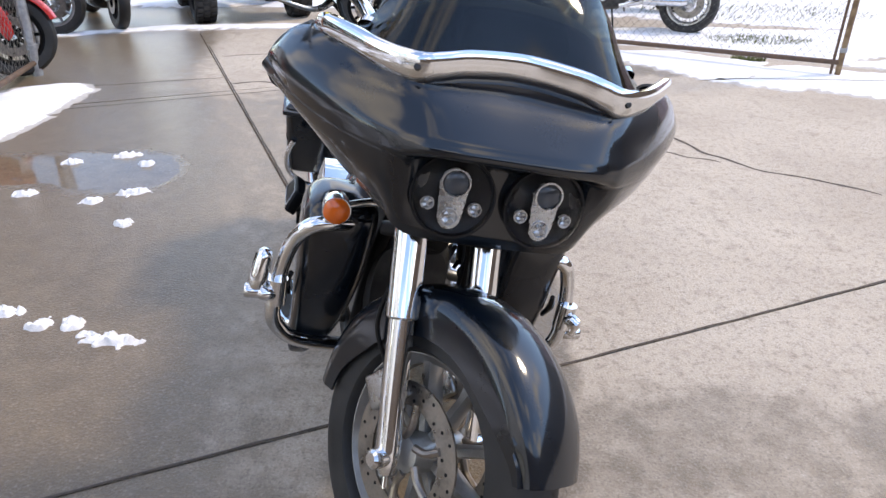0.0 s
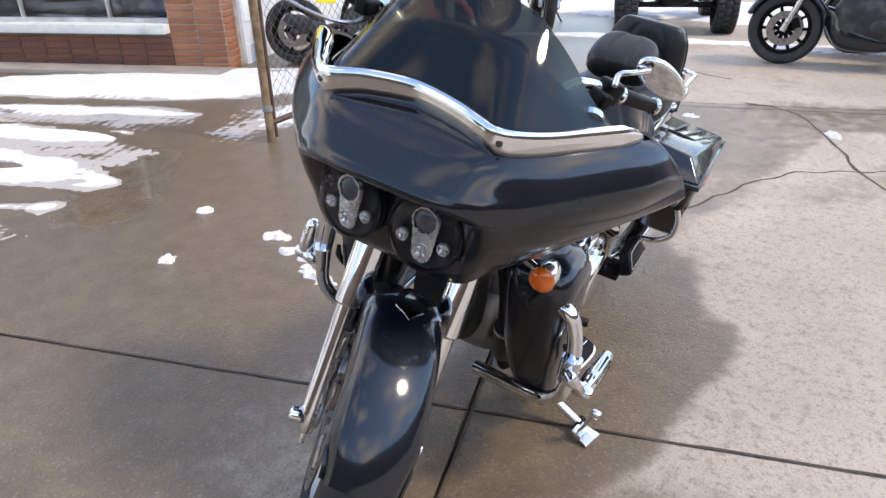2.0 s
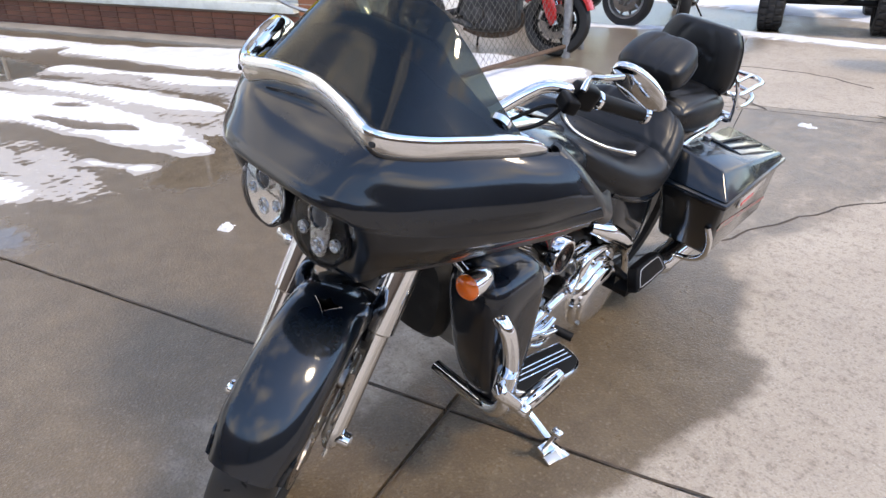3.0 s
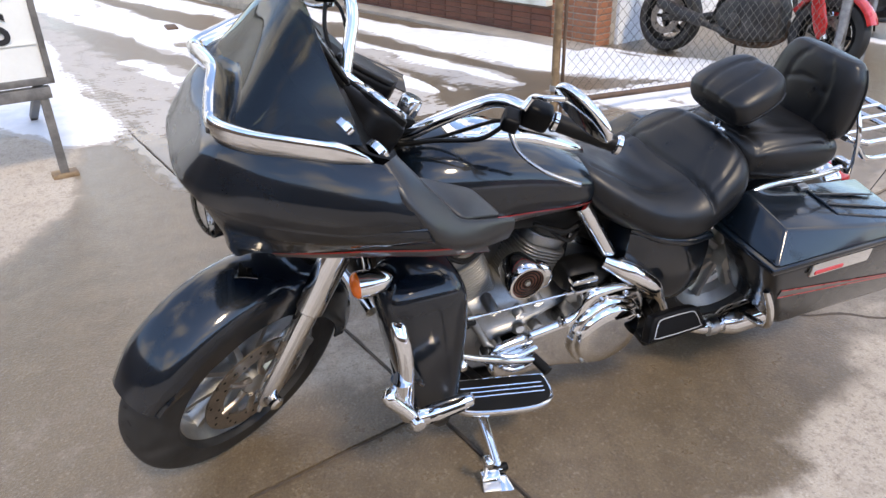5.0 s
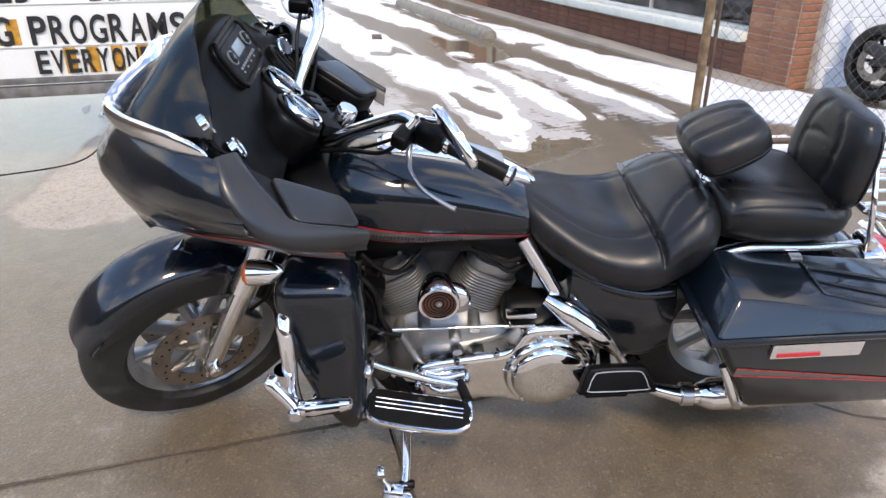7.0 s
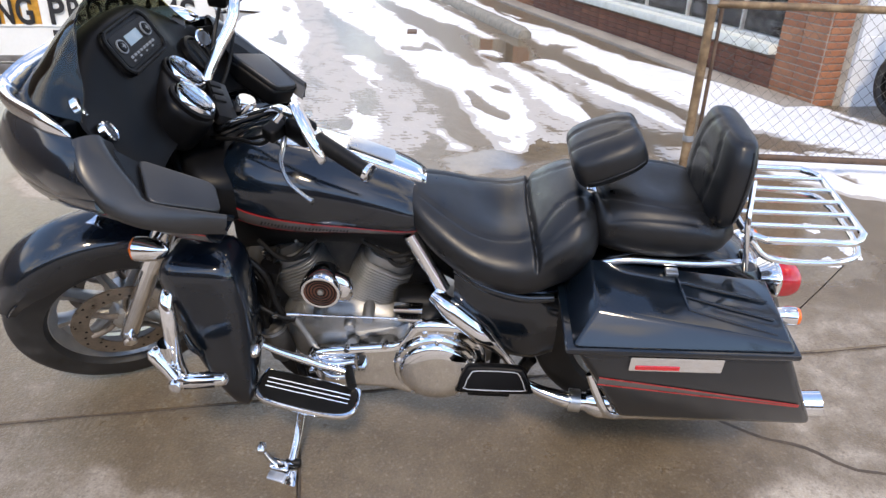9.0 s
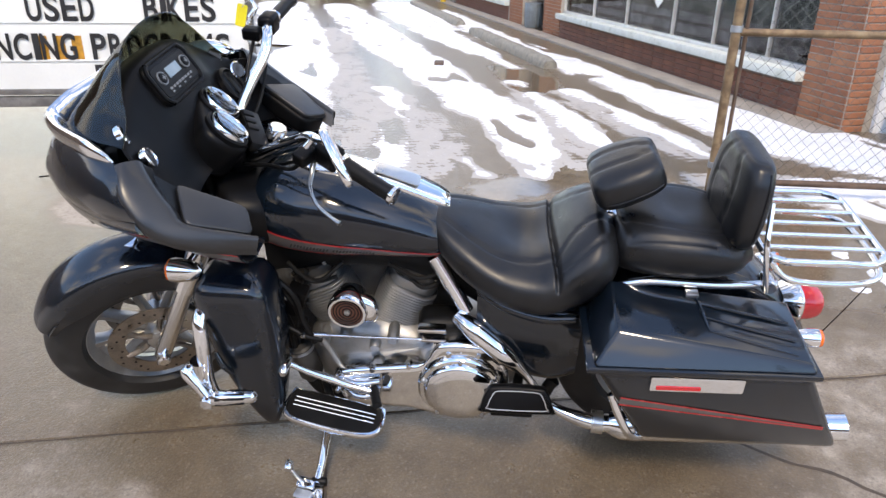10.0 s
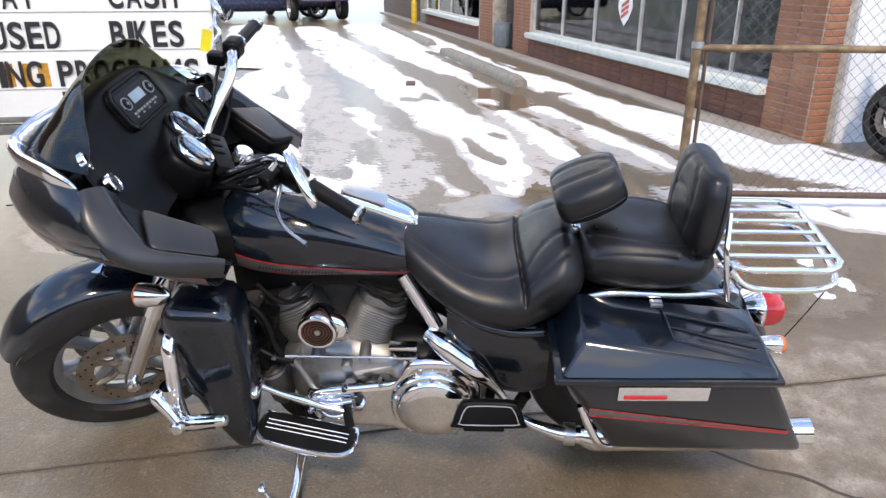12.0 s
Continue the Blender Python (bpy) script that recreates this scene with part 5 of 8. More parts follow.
# turn signals and lower fork details
for s in (1, -1):
    c = Vector((s * 0.245, 0.255, 0.716))
    sig = part("turn_signal", lathe([(-0.020, 0.029), (0.0, 0.030), (0.030, 0.026), (0.048, 0.016), (0.056, 0.006)], 28, "y", c), CHROME, bike, "bullet-shaped chrome turn signal with amber lens")
    part("lens", lathe([(-0.034, 0.008), (-0.031, 0.020), (-0.024, 0.027), (-0.018, 0.0275)], 28, "y", c), AMBER, sig, "amber lens")
    part("signal_arm", tube([c + Vector((-s * 0.015, 0.01, 0)), c + Vector((-s * 0.08, 0.02, 0.012)), c + Vector((-s * 0.14, 0.0, 0.012))], 0.009, 5, 10), CHROME, sig)

# ---- leg guards, crash bar, pegs ----
for s in (1, -1):
    guard = []
    for z, cx, wx, front, rear in ((0.236, 0.272, 0.012, 0.418, 0.450), (0.250, 0.270, 0.026, 0.400, 0.462), (0.300, 0.256, 0.048, 0.368, 0.478), (0.380, 0.242, 0.064, 0.330, 0.488), (0.480, 0.232, 0.078, 0.300, 0.494), (0.580, 0.226, 0.086, 0.282, 0.494), (0.650, 0.224, 0.089, 0.272, 0.488), (0.686, 0.222, 0.082, 0.280, 0.476), (0.706, 0.220, 0.064, 0.300, 0.458), (0.716, 0.220, 0.034, 0.335, 0.430)):
        guard.append((z, wx * 0.94, front + 0.010, rear - 0.012, 3.8, s * cx))
    g = part("leg_guard", hull(guard, 32, 5, axis="z"), BLACK_PAINT, bike, "glossy black lower leg fairing")
    top = [(0.25, 0.34, 0.59), (0.285, 0.312, 0.622), (0.308, 0.306, 0.615), (0.322, 0.309, 0.592)] if s > 0 else [(-0.17, 0.320, 0.660), (-0.24, 0.284, 0.668), (-0.288, 0.282, 0.655), (-0.318, 0.302, 0.61)]
    part("vent_lever", tube([(s * 0.314, 0.330, 0.515), (s * 0.322, 0.345, 0.480), (s * 0.314, 0.362, 0.445)], [0.006, 0.009, 0.006], 5, 10), BLACK_PAINT, g)
    bar = part("crash_bar", tube(top + [ (s * 0.337, 0.312, 0.54), (s * 0.346, 0.310, 0.46), (s * 0.335, 0.318, 0.385), (s * 0.27, 0.350, 0.325), (s * 0.10, 0.38, 0.30)], 0.0178, 8, 16), CHROME, bike, "chrome tubular crash bar")
    part("peg_clamp", tube([(s * 0.343, 0.298, 0.455), (s * 0.343, 0.300, 0.515)], 0.024, 3, 18, False), CHROME, bar)
    elbow, joint, end = ((0.355, 0.266, 0.487), (0.384, 0.320, 0.424), (0.398, 0.450, 0.458)) if s > 0 else ((-0.362, 0.280, 0.485), (-0.388, 0.286, 0.486), (-0.372, 0.300, 0.585))
    elbow, joint, end = Vector(elbow), Vector(joint), Vector(end)
    peg = part("highway_peg", tube([(s * 0.340, 0.300, 0.480), elbow, elbow.lerp(joint, 0.6), joint], [0.014, 0.017, 0.014, 0.013], 5, 16), CHROME, bike, "chrome highway foot peg")
    part("peg_knuckle", disc_rod(joint + Vector((-s * 0.022, 0, 0)), joint + Vector((s * 0.022, 0, 0)), 0.017, 18), CHROME, peg)
    reach = (end - joint).normalized()
    part("peg_pad", tube([joint, joint + reach * 0.012, joint.lerp(end, 0.35), joint.lerp(end, 0.8), end - reach * 0.006, end], [0.010, 0.019, 0.021, 0.018, 0.014, 0.006], 5, 18, False), CHROME, peg)
    for k in range(3):
        side = Vector((s * (0.8 - 0.2 * k), 0.0, -0.2 + 0.55 * k)).normalized() * 0.0185
        part("rubber_rib", tube([joint + reach * 0.025 + side, joint.lerp(end, 0.78) + side * 0.95], 0.0032, 2, 8, False), BLACK_DEEP, peg)

# ---- tank, console ----
TANK = [(0.385, 0.070, 0.72, 0.83, 2.6), (0.42, 0.118, 0.685, 0.875, 2.6), (0.50, 0.146, 0.665, 0.895, 2.5), (0.60, 0.152, 0.660, 0.888, 2.5), (0.70, 0.146, 0.664, 0.866, 2.4), (0.80, 0.140, 0.668, 0.830, 2.5), (0.87, 0.128, 0.674, 0.795, 2.5), (0.908, 0.090, 0.688, 0.768, 2.4)]
tank = part("fuel_tank", hull(TANK, 44, 7), BLACK_PAINT, bike, "glossy black fuel tank with red-edged grey stripe")


def on_tank(y, z):
    """Half width of the tank at a place on its side."""
    c = catmull(TANK, 20)
    i = int(np.argmin(abs(c[:, 0] - y)))
    _, w, lo, hi, sq = c[i]
    mid, half = (lo + hi) / 2, (hi - lo) / 2
    return w * max(0.0, 1 - min(1, abs((z - mid) / half)) ** sq) ** (1 / sq)


def tank_band(name, low, high, material, lift, label=""):
    for s in (1, -1):
        rows = []
        for y in np.linspace(0.425, 0.885, 34):
            a, b = low(y), high(y)
            rows.append([(s * (on_tank(y, z) + lift), y, z) for z in np.linspace(a, b, 6)])
        part(name, rings(rows, closed=False), material, tank, label)


def stripe_mid(y):
    return 0.703 + 0.040 * ((0.885 - y) / 0.46) ** 1.6


def stripe_half(y):
    return 0.002 + 0.0185 * ((0.885 - y) / 0.46) ** 0.55


tank_band("grey_band", lambda y: stripe_mid(y) - stripe_half(y), lambda y: stripe_mid(y) + stripe_half(y), GREY_BAND, 0.0012, "dull grey stripe")
tank_band("red_line", lambda y: stripe_mid(y) + stripe_half(y), lambda y: stripe_mid(y) + stripe_half(y) + 0.0048, RED_LINE, 0.0014, "thin red pinstripe")
tank_band("red_line", lambda y: stripe_mid(y) - stripe_half(y) - 0.0048, lambda y: stripe_mid(y) - stripe_half(y), RED_LINE, 0.0014, "thin red pinstripe")
# unreadable script on the stripe as slanted bars
for s in (1, -1):
    for k in range(26):
        y = 0.505 + 0.0082 * k
        if k in (12,):
            continue
        z, tall = stripe_mid(y), (0.006 if k % 5 else 0.010) * (1 - 0.012 * k)
        x = on_tank(y, z) + 0.0022
        part("script_bar", block((0.0006, 0.0042, tall * 1.5), (s * x, y, z), (-28, 0, 0), 0), SCRIPT, tank)
console = part("tank_console", hull([(0.52, 0.030, 0.872, 0.899, 3.4), (0.56, 0.048, 0.868, 0.906, 3.4), (0.72, 0.046, 0.838, 0.878, 3.4), (0.86, 0.036, 0.778, 0.822, 3.4), (0.895, 0.026, 0.760, 0.800, 3.4)], 28, 6), CHROME, bike, "chrome tank console")
part("filler_cap", lathe([(0, 0.038), (0.008, 0.040), (0.014, 0.034), (0.017, 0.012)], 28, "z", (0, 0.60, 0.893)), CHROME, console)
part("dash_insert", moved(slab(rounded(0.058, 0.12, 0.012), 0.004, pose(0, 0, 0), 0.001), pose(0, 0.76, 0.866, -20, 0, 0)), CHROME_DULL, console)

# ---- seats and backrests ----
def quilted(geo, lines, flat, normal, keep, depth=0.005, width=0.006):
    """Presses stitched lines into a padded body: each line runs in two of its directions, flat, and sinks along the third."""
    v = np.array(geo[0], float)
    live = keep(v)
    for line in lines:
        pts = catmull([(*q, 0) for q in line], 8)[:, :2]
        d = np.full(len(v), 9.0)
        for a, b in zip(pts, pts[1:]):
            ab = b - a
            t = np.clip(((v[:, flat] - a) @ ab) / (ab @ ab + 1e-12), 0, 1)
            d = np.minimum(d, np.linalg.norm(v[:, flat] - a - t[:, None] * ab, axis=1))
        v[:, abs(normal) - 1] -= math.copysign(depth, normal) * np.exp(-((d / width) ** 2)) * live
    return [tuple(q) for q in v], geo[1]


RIDER = [(0.838, 0.050, 0.735, 0.780, 2.4, 0.020), (0.87, 0.100, 0.695, 0.796, 2.5, 0.022), (0.93, 0.150, 0.640, 0.776, 2.6, 0.024), (1.02, 0.195, 0.595, 0.742, 2.6, 0.026), (1.11, 0.214, 0.578, 0.732, 2.7, 0.028), (1.165, 0.214, 0.580, 0.752, 2.7, 0.030), (1.21, 0.206, 0.590, 0.796, 2.6, 0.032), (1.26, 0.190, 0.610, 0.826, 2.5, 0.036), (1.300, 0.155, 0.650, 0.806, 2.4, 0.038), (1.320, 0.105, 0.690, 0.775, 2.2, 0.040)]
RIDER_SEAMS = [((-0.20, 1.172), (-0.10, 1.160), (0.0, 1.156), (0.13, 1.160), (0.235, 1.168))]
RIDER_FINE = []
for s in (1, -1):
    RIDER_FINE += [((0.025 + s * 0.055, 0.885), (0.025 + s * 0.100, 0.96), (0.025 + s * 0.130, 1.05), (0.025 + s * 0.130, 1.156)), ((0.03 + s * 0.140, 1.162), (0.03 + s * 0.100, 1.195), (0.03 + s * 0.075, 1.24), (0.03 + s * 0.070, 1.30)), ((0.03 + s * 0.175, 1.17), (0.03 + s * 0.165, 1.22), (0.03 + s * 0.125, 1.29))]
body = hull(RIDER, 120, 18)
body = quilted(body, RIDER_SEAMS, [0, 1], 3, lambda v: v[:, 2] > 0.66, 0.014, 0.0060)
body = quilted(body, RIDER_FINE, [0, 1], 3, lambda v: v[:, 2] > 0.68, 0.005, 0.0055)
body = ([(x, y, z - 0.016 * math.exp(-(((x - 0.028) / 0.085) ** 2) - ((y - 1.09) / 0.065) ** 2)) if z > 0.66 else (x, y, z) for x, y, z in body[0]], body[1])
seat = part("rider_seat", body, LEATHER, bike, "black padded vinyl rider saddle", sharp=70)


PILLION = [(1.292, 0.080, 0.715, 0.790, 2.5, 0.045), (1.32, 0.130, 0.695, 0.826, 2.6, 0.046), (1.40, 0.158, 0.690, 0.846, 2.7, 0.050), (1.50, 0.162, 0.695, 0.842, 2.7, 0.054), (1.575, 0.148, 0.712, 0.822, 2.5, 0.058), (1.62, 0.105, 0.735, 0.795, 2.4, 0.060)]
PILLION_SEAMS = [((-0.115, 1.33), (-0.02, 1.318), (0.06, 1.315), (0.16, 1.335))]
for s in (1, -1):
    PILLION_SEAMS += [((0.05 + s * 0.055, 1.32), (0.05 + s * 0.095, 1.40), (0.055 + s * 0.105, 1.50), (0.058 + s * 0.080, 1.60)), ((0.05 + s * 0.120, 1.33), (0.05 + s * 0.138, 1.42), (0.055 + s * 0.138, 1.52))]
body = quilted(hull(PILLION, 110, 16), PILLION_SEAMS, [0, 1], 3, lambda v: v[:, 2] > 0.76, 0.0045, 0.0055)
body = ([(x, y, z - 0.014 * math.exp(-(((x - 0.053) / 0.08) ** 2) - ((y - 1.47) / 0.08) ** 2)) if z > 0.76 else (x, y, z) for x, y, z in body[0]], body[1])
pillion = part("pillion_seat", body, LEATHER, bike, "black padded vinyl passenger seat", sharp=70)


def cushion(name, half, thick, tall, at, tilt, label, lines):
    """A padded rest on its edge: a squared body narrowing to its top, with lines stitched into its face."""
    secs = []
    for t, k, q in ((0, 0.70, 0.55), (0.05, 0.86, 0.84), (0.18, 0.98, 1.0), (0.45, 1.0, 1.06), (0.75, 0.93, 1.0), (0.92, 0.80, 0.90), (0.98, 0.70, 0.72), (1.0, 0.58, 0.48)):
        secs.append((tall * t, half * k, -thick * q / 2, thick * q / 2, 3.2))
    geo = quilted(hull(secs, 90, 12, axis="z"), [[(half * a, tall * b) for a, b in line] for line in lines], [0, 2], -2, lambda v: v[:, 1] < 0, 0.0045, 0.0050)
    piping = [(half * k * c, thick * 0.16, tall * t) for t, k, c in ((0.04, 0.80, 1), (0.2, 0.985, 1), (0.45, 1.005, 1), (0.75, 0.935, 1), (0.93, 0.79, 1))]
    m = pose(*at, -tilt, 0, 0)
    ob = part(name, moved(geo, m), LEATHER, bike, label, sharp=70)
    for c in (1, -1):
        part("piping", moved(tube([(c * x, y, z) for x, y, z in piping], 0.0026, 6, 8), m), LEATHER, ob)
    return ob


cushion("rider_backrest", 0.106, 0.096, 0.168, (0.053, 1.240, 0.888), 66, "squared padded black vinyl rider backrest leaning back", (((0.28, 0.02), (0.36, 0.35), (0.30, 0.70), (0.10, 0.98)), ((-0.28, 0.02), (-0.36, 0.35), (-0.30, 0.70), (-0.10, 0.98))))
cushion("pillion_backrest", 0.140, 0.080, 0.215, (0.063, 1.578, 0.790), 4, "tall padded black vinyl passenger backrest", (((0.30, 0.03), (0.46, 0.35), (0.42, 0.75), (0.22, 0.97)), ((-0.30, 0.03), (-0.46, 0.35), (-0.42, 0.75), (-0.22, 0.97)), ((-0.44, 0.55), (0.0, 0.66), (0.44, 0.55))))
post = part("backrest_post", tube([(0.04, 1.300, 0.72), (0.04, 1.300, 0.79), (0.045, 1.292, 0.87)], 0.011, 4, 10), CHROME, bike, "chrome backrest post")
part("adjuster", block((0.055, 0.03, 0.035), (0.048, 1.296, 0.800), (-10, 0, 0), 0.006), CHROME, post)
part("post_knob", disc_rod((0.07, 1.292, 0.795), (0.10, 1.290, 0.793), 0.010, 14), BLACK_MATTE, post)

# ---- engine ----
def cylinder(foot, lean, front):
    """One air-cooled cylinder: a stack of cooling fins, a head and a rocker box."""
    m = Matrix.Translation(foot) @ Matrix.Rotation(radians(lean), 4, "X")
    shape = rounded(0.168, 0.158, 0.050, 5)
    core = part("cylinder", moved(lathe([(0.0, 0.058), (0.21, 0.058)], 28, "z"), m), ENGINE_DARK, bike, "finned air-cooled engine cylinder")
    for k in range(20):
        wide = 0.86 + 0.10 * min(1, k / 12)
        part("fin", moved(slab([(x * wide, y * wide) for x, y in shape], 0.0038, pose(0, 0, 0.010 + 0.0089 * k), 0.0010, 1), m), ENGINE, core, sharp=50)
    part("head", moved(slab([(x * 0.80, y * 0.86) for x, y in shape], 0.030, pose(0, 0, 0.186), 0.004, 2), m), ENGINE, core)
    part("rocker_box", moved(slab([(x * 0.74, y * 0.80) for x, y in shape], 0.026, pose(0, 0, 0.216), 0.006, 2), m), ENGINE_DARK, core)
    for x, y in ((0.05, 0.05), (-0.05, 0.05), (0.05, -0.05), (-0.05, -0.05)):
        part("bolt", moved(disc_rod((x, y, 0.238), (x, y, 0.248), 0.006, 8), m), CHROME_DULL, core)


cylinder((0.022, 0.625, 0.390), 26, True)
cylinder((0.022, 0.720, 0.390), -24, False)
part("under_tank_frame", hull([(0.40, 0.05, 0.56, 0.72, 3), (0.55, 0.075, 0.60, 0.70, 3), (0.75, 0.08, 0.61, 0.70, 3), (0.95, 0.09, 0.52, 0.68, 3), (1.15, 0.10, 0.36, 0.66, 3)], 24, 4), BLACK_DEEP, bike, "black frame and wiring under the tank")
part("regulator", hull([(0.40, 0.09, 0.34, 0.58, 3, -0.03), (0.45, 0.10, 0.30, 0.62, 3, -0.03), (0.52, 0.08, 0.32, 0.60, 3, -0.05)], 24, 4), ENGINE_DARK, bike, "dark finned regulator behind the leg guard")
# dark hull added to block the view of the ground between the cylinders
part("engine_back", hull([(0.46, 0.040, 0.36, 0.66, 3.2, -0.04), (0.55, 0.055, 0.34, 0.69, 3.2, -0.05), (0.78, 0.055, 0.34, 0.69, 3.2, -0.05), (0.92, 0.045, 0.36, 0.68, 3.2, -0.04)], 20, 4), ENGINE_DARK, bike, "dark filler hull behind the cylinders")
# black hull added to close the bright gap between dash and tank
part("neck_filler", hull([(0.315, 0.100, 0.72, 0.880, 3.0), (0.36, 0.150, 0.70, 0.870, 3.2), (0.43, 0.140, 0.70, 0.855, 3.2), (0.47, 0.110, 0.71, 0.840, 3.0)], 24, 4), BLACK_MATTE, bike, "black filler hull between dash and tank")
part("air_cleaner", lathe([(-0.26, 0.05), (-0.25, 0.085), (-0.17, 0.09), (-0.10, 0.06)], 32, "x", (0, 0.68, 0.58)), CHROME, bike, "round chrome air cleaner")
for k, (y0, z0, y1, z1) in enumerate(((0.47, 0.64, 0.60, 0.60), (0.50, 0.60, 0.62, 0.65), (0.78, 0.63, 0.88, 0.60), (0.74, 0.65, 0.90, 0.64), (0.46, 0.50, 0.52, 0.62))):
    part("wire_loom", tube([(0.09, y0, z0), (0.115, (y0 + y1) / 2, (z0 + z1) / 2 - 0.02), (0.09, y1, z1)], 0.006, 5, 8), BLACK_DEEP, bike, "black wire loom")
crank = part("crankcase", hull([(0.50, 0.075, 0.28, 0.38, 3.0), (0.55, 0.125, 0.22, 0.46, 3.0), (0.65, 0.145, 0.20, 0.475, 3.0), (0.78, 0.145, 0.20, 0.46, 3.0), (0.90, 0.14, 0.21, 0.42, 3.0), (1.05, 0.13, 0.22, 0.40, 3.0), (1.12, 0.09, 0.25, 0.37, 3.0)], 32, 6), ENGINE, bike, "grey cast engine and gearbox case")
for y, z in ((0.56, 0.43), (0.62, 0.455), (0.75, 0.45), (0.70, 0.42)):
    part("boss", disc_rod((0.10, y, z), (0.158, y, z - 0.01), 0.016, 14), ENGINE, crank)
oil = part("oil_filter", tube([(0.125, 0.512, 0.272), (0.128, 0.506, 0.285), (0.130, 0.486, 0.372), (0.130, 0.484, 0.384), (0.130, 0.483, 0.388)], [0.028, 0.035, 0.036, 0.036, 0.030], 3, 28, False), ENGINE_DARK, bike, "dark spin-on oil filter")
part("filter_rim", tube([(0.130, 0.4865, 0.370), (0.130, 0.4845, 0.379)], 0.0375, 2, 28, False), CHROME_DULL, oil, "bright pressed rim")
for x, path in ((0.150, ((0.425, 0.690), (0.470, 0.600), (0.500, 0.520), (0.485, 0.440))), (0.160, ((0.455, 0.640), (0.500, 0.585), (0.512, 0.500), (0.540, 0.430))), (0.140, ((0.440, 0.520), (0.470, 0.450), (0.475, 0.370), (0.505, 0.290))), (0.165, ((0.470, 0.480), (0.520, 0.455), (0.560, 0.440)))):
    part("hose", tube([(x + 0.006 * (k % 2), y, z) for k, (y, z) in enumerate(path)], 0.0085, 6, 10), BLACK_DEEP, bike, "black rubber engine hose")
part("coil", block((0.05, 0.055, 0.085), (0.125, 0.490, 0.545), (-18, 0, 0), 0.010), BLACK_MATTE, bike, "black ignition coil")
part("sensor", tube([(0.12, 0.50, 0.470), (0.172, 0.512, 0.462)], [0.014, 0.011], 3, 14, False), BLACK_MATTE, bike, "black engine sensor")
part("sensor_nut", tube([(0.170, 0.511, 0.462), (0.180, 0.513, 0.461)], 0.0075, 2, 8, False), CHROME_DULL, bike)
part("frame_tube", tube([(0.10, 0.36, 0.70), (0.12, 0.44, 0.50), (0.13, 0.50, 0.27), (0.13, 0.62, 0.20), (0.13, 1.10, 0.20), (0.13, 1.20, 0.30)], 0.018, 8, 14), BLACK_DEEP, bike, "black frame tube")
part("frame_tube", tube([(-0.10, 0.36, 0.70), (-0.12, 0.44, 0.50), (-0.13, 0.50, 0.27), (-0.13, 0.62, 0.20), (-0.13, 1.10, 0.20), (-0.13, 1.20, 0.30)], 0.018, 8, 14), BLACK_DEEP, bike, "black frame tube")
part("down_tube_trim", tube([(0.135, 0.415, 0.665), (0.14, 0.475, 0.545)], [0.010, 0.010], 3, 10, False), CHROME_DULL, bike, "steel down tube strip")

# primary cover with its domed round cover
PRIMARY = [(0.600, 0.292), (0.585, 0.325), (0.605, 0.362), (0.66, 0.378), (0.76, 0.392), (0.835, 0.408), (0.868, 0.462), (0.900, 0.480), (0.985, 0.480), (1.030, 0.455), (1.062, 0.390), (1.066, 0.300), (1.030, 0.235), (0.960, 0.205), (0.88, 0.212), (0.80, 0.235), (0.68, 0.240), (0.62, 0.255)]
outline = [(p[0], p[1]) for p in catmull([(a, b, 0) for a, b in PRIMARY], 4, True)]
TO_SIDE = Matrix(((0, 0, 1, 0), (1, 0, 0, 0), (0, 1, 0, 0), (0, 0, 0, 1)))
primary = part("primary_cover", moved(slab(outline, 0.085, TO_SIDE @ pose(0, 0, 0.125), 0.020, 4), Matrix()), CHROME, bike, "chrome primary drive cover")
part("derby_cover", lathe([(0.200, 0.116), (0.218, 0.114), (0.226, 0.107), (0.227, 0.098), (0.238, 0.094), (0.243, 0.088), (0.245, 0.05), (0.2455, 0.004)], 56, "x", (0, 0.937, 0.336)), CHROME, bike, "round domed chrome clutch cover")
for k in range(5):
    t = 2 * math.pi * (k + 0.25) / 5
    part("cover_bolt", disc_rod((0.222, 0.937 + 0.103 * math.cos(t), 0.336 + 0.103 * math.sin(t)), (0.233, 0.937 + 0.103 * math.cos(t), 0.336 + 0.103 * math.sin(t)), 0.0055, 10), CHROME_DULL, primary)
for y, z in ((0.612, 0.352), (0.70, 0.384), (0.80, 0.402), (0.905, 0.452), (0.985, 0.452), (0.60, 0.30), (0.84, 0.30)):
    part("cover_bolt", disc_rod((0.19, y, z), (0.218, y, z), 0.0085, 10), CHROME, primary)
part("inspection_cover", moved(slab(rounded(0.085, 0.048, 0.020), 0.010, TO_SIDE @ pose(0.66, 0.318, 0.208, 0, 0, 4), 0.004, 2), Matrix()), CHROME, primary)
part("inspection_rib", moved(slab(rounded(0.060, 0.012, 0.005), 0.006, TO_SIDE @ pose(0.66, 0.318, 0.216, 0, 0, 4), 0.002, 2), Matrix()), CHROME, primary)
part("starter_cover", hull([(0.82, 0.030, 0.46, 0.50, 3, 0.12), (0.84, 0.045, 0.450, 0.520, 3, 0.12), (0.93, 0.045, 0.450, 0.520, 3, 0.12), (0.96, 0.03, 0.46, 0.505, 3, 0.13)], 24, 4), BLACK_DEEP, bike, "black battery and starter cover")
part("coil_cover", block((0.03, 0.075, 0.012), (0.175, 0.86, 0.508), bevel=0.004), CHROME, bike)
part("coil_cover", block((0.03, 0.065, 0.010), (0.178, 0.865, 0.478), bevel=0.004), CHROME, bike)

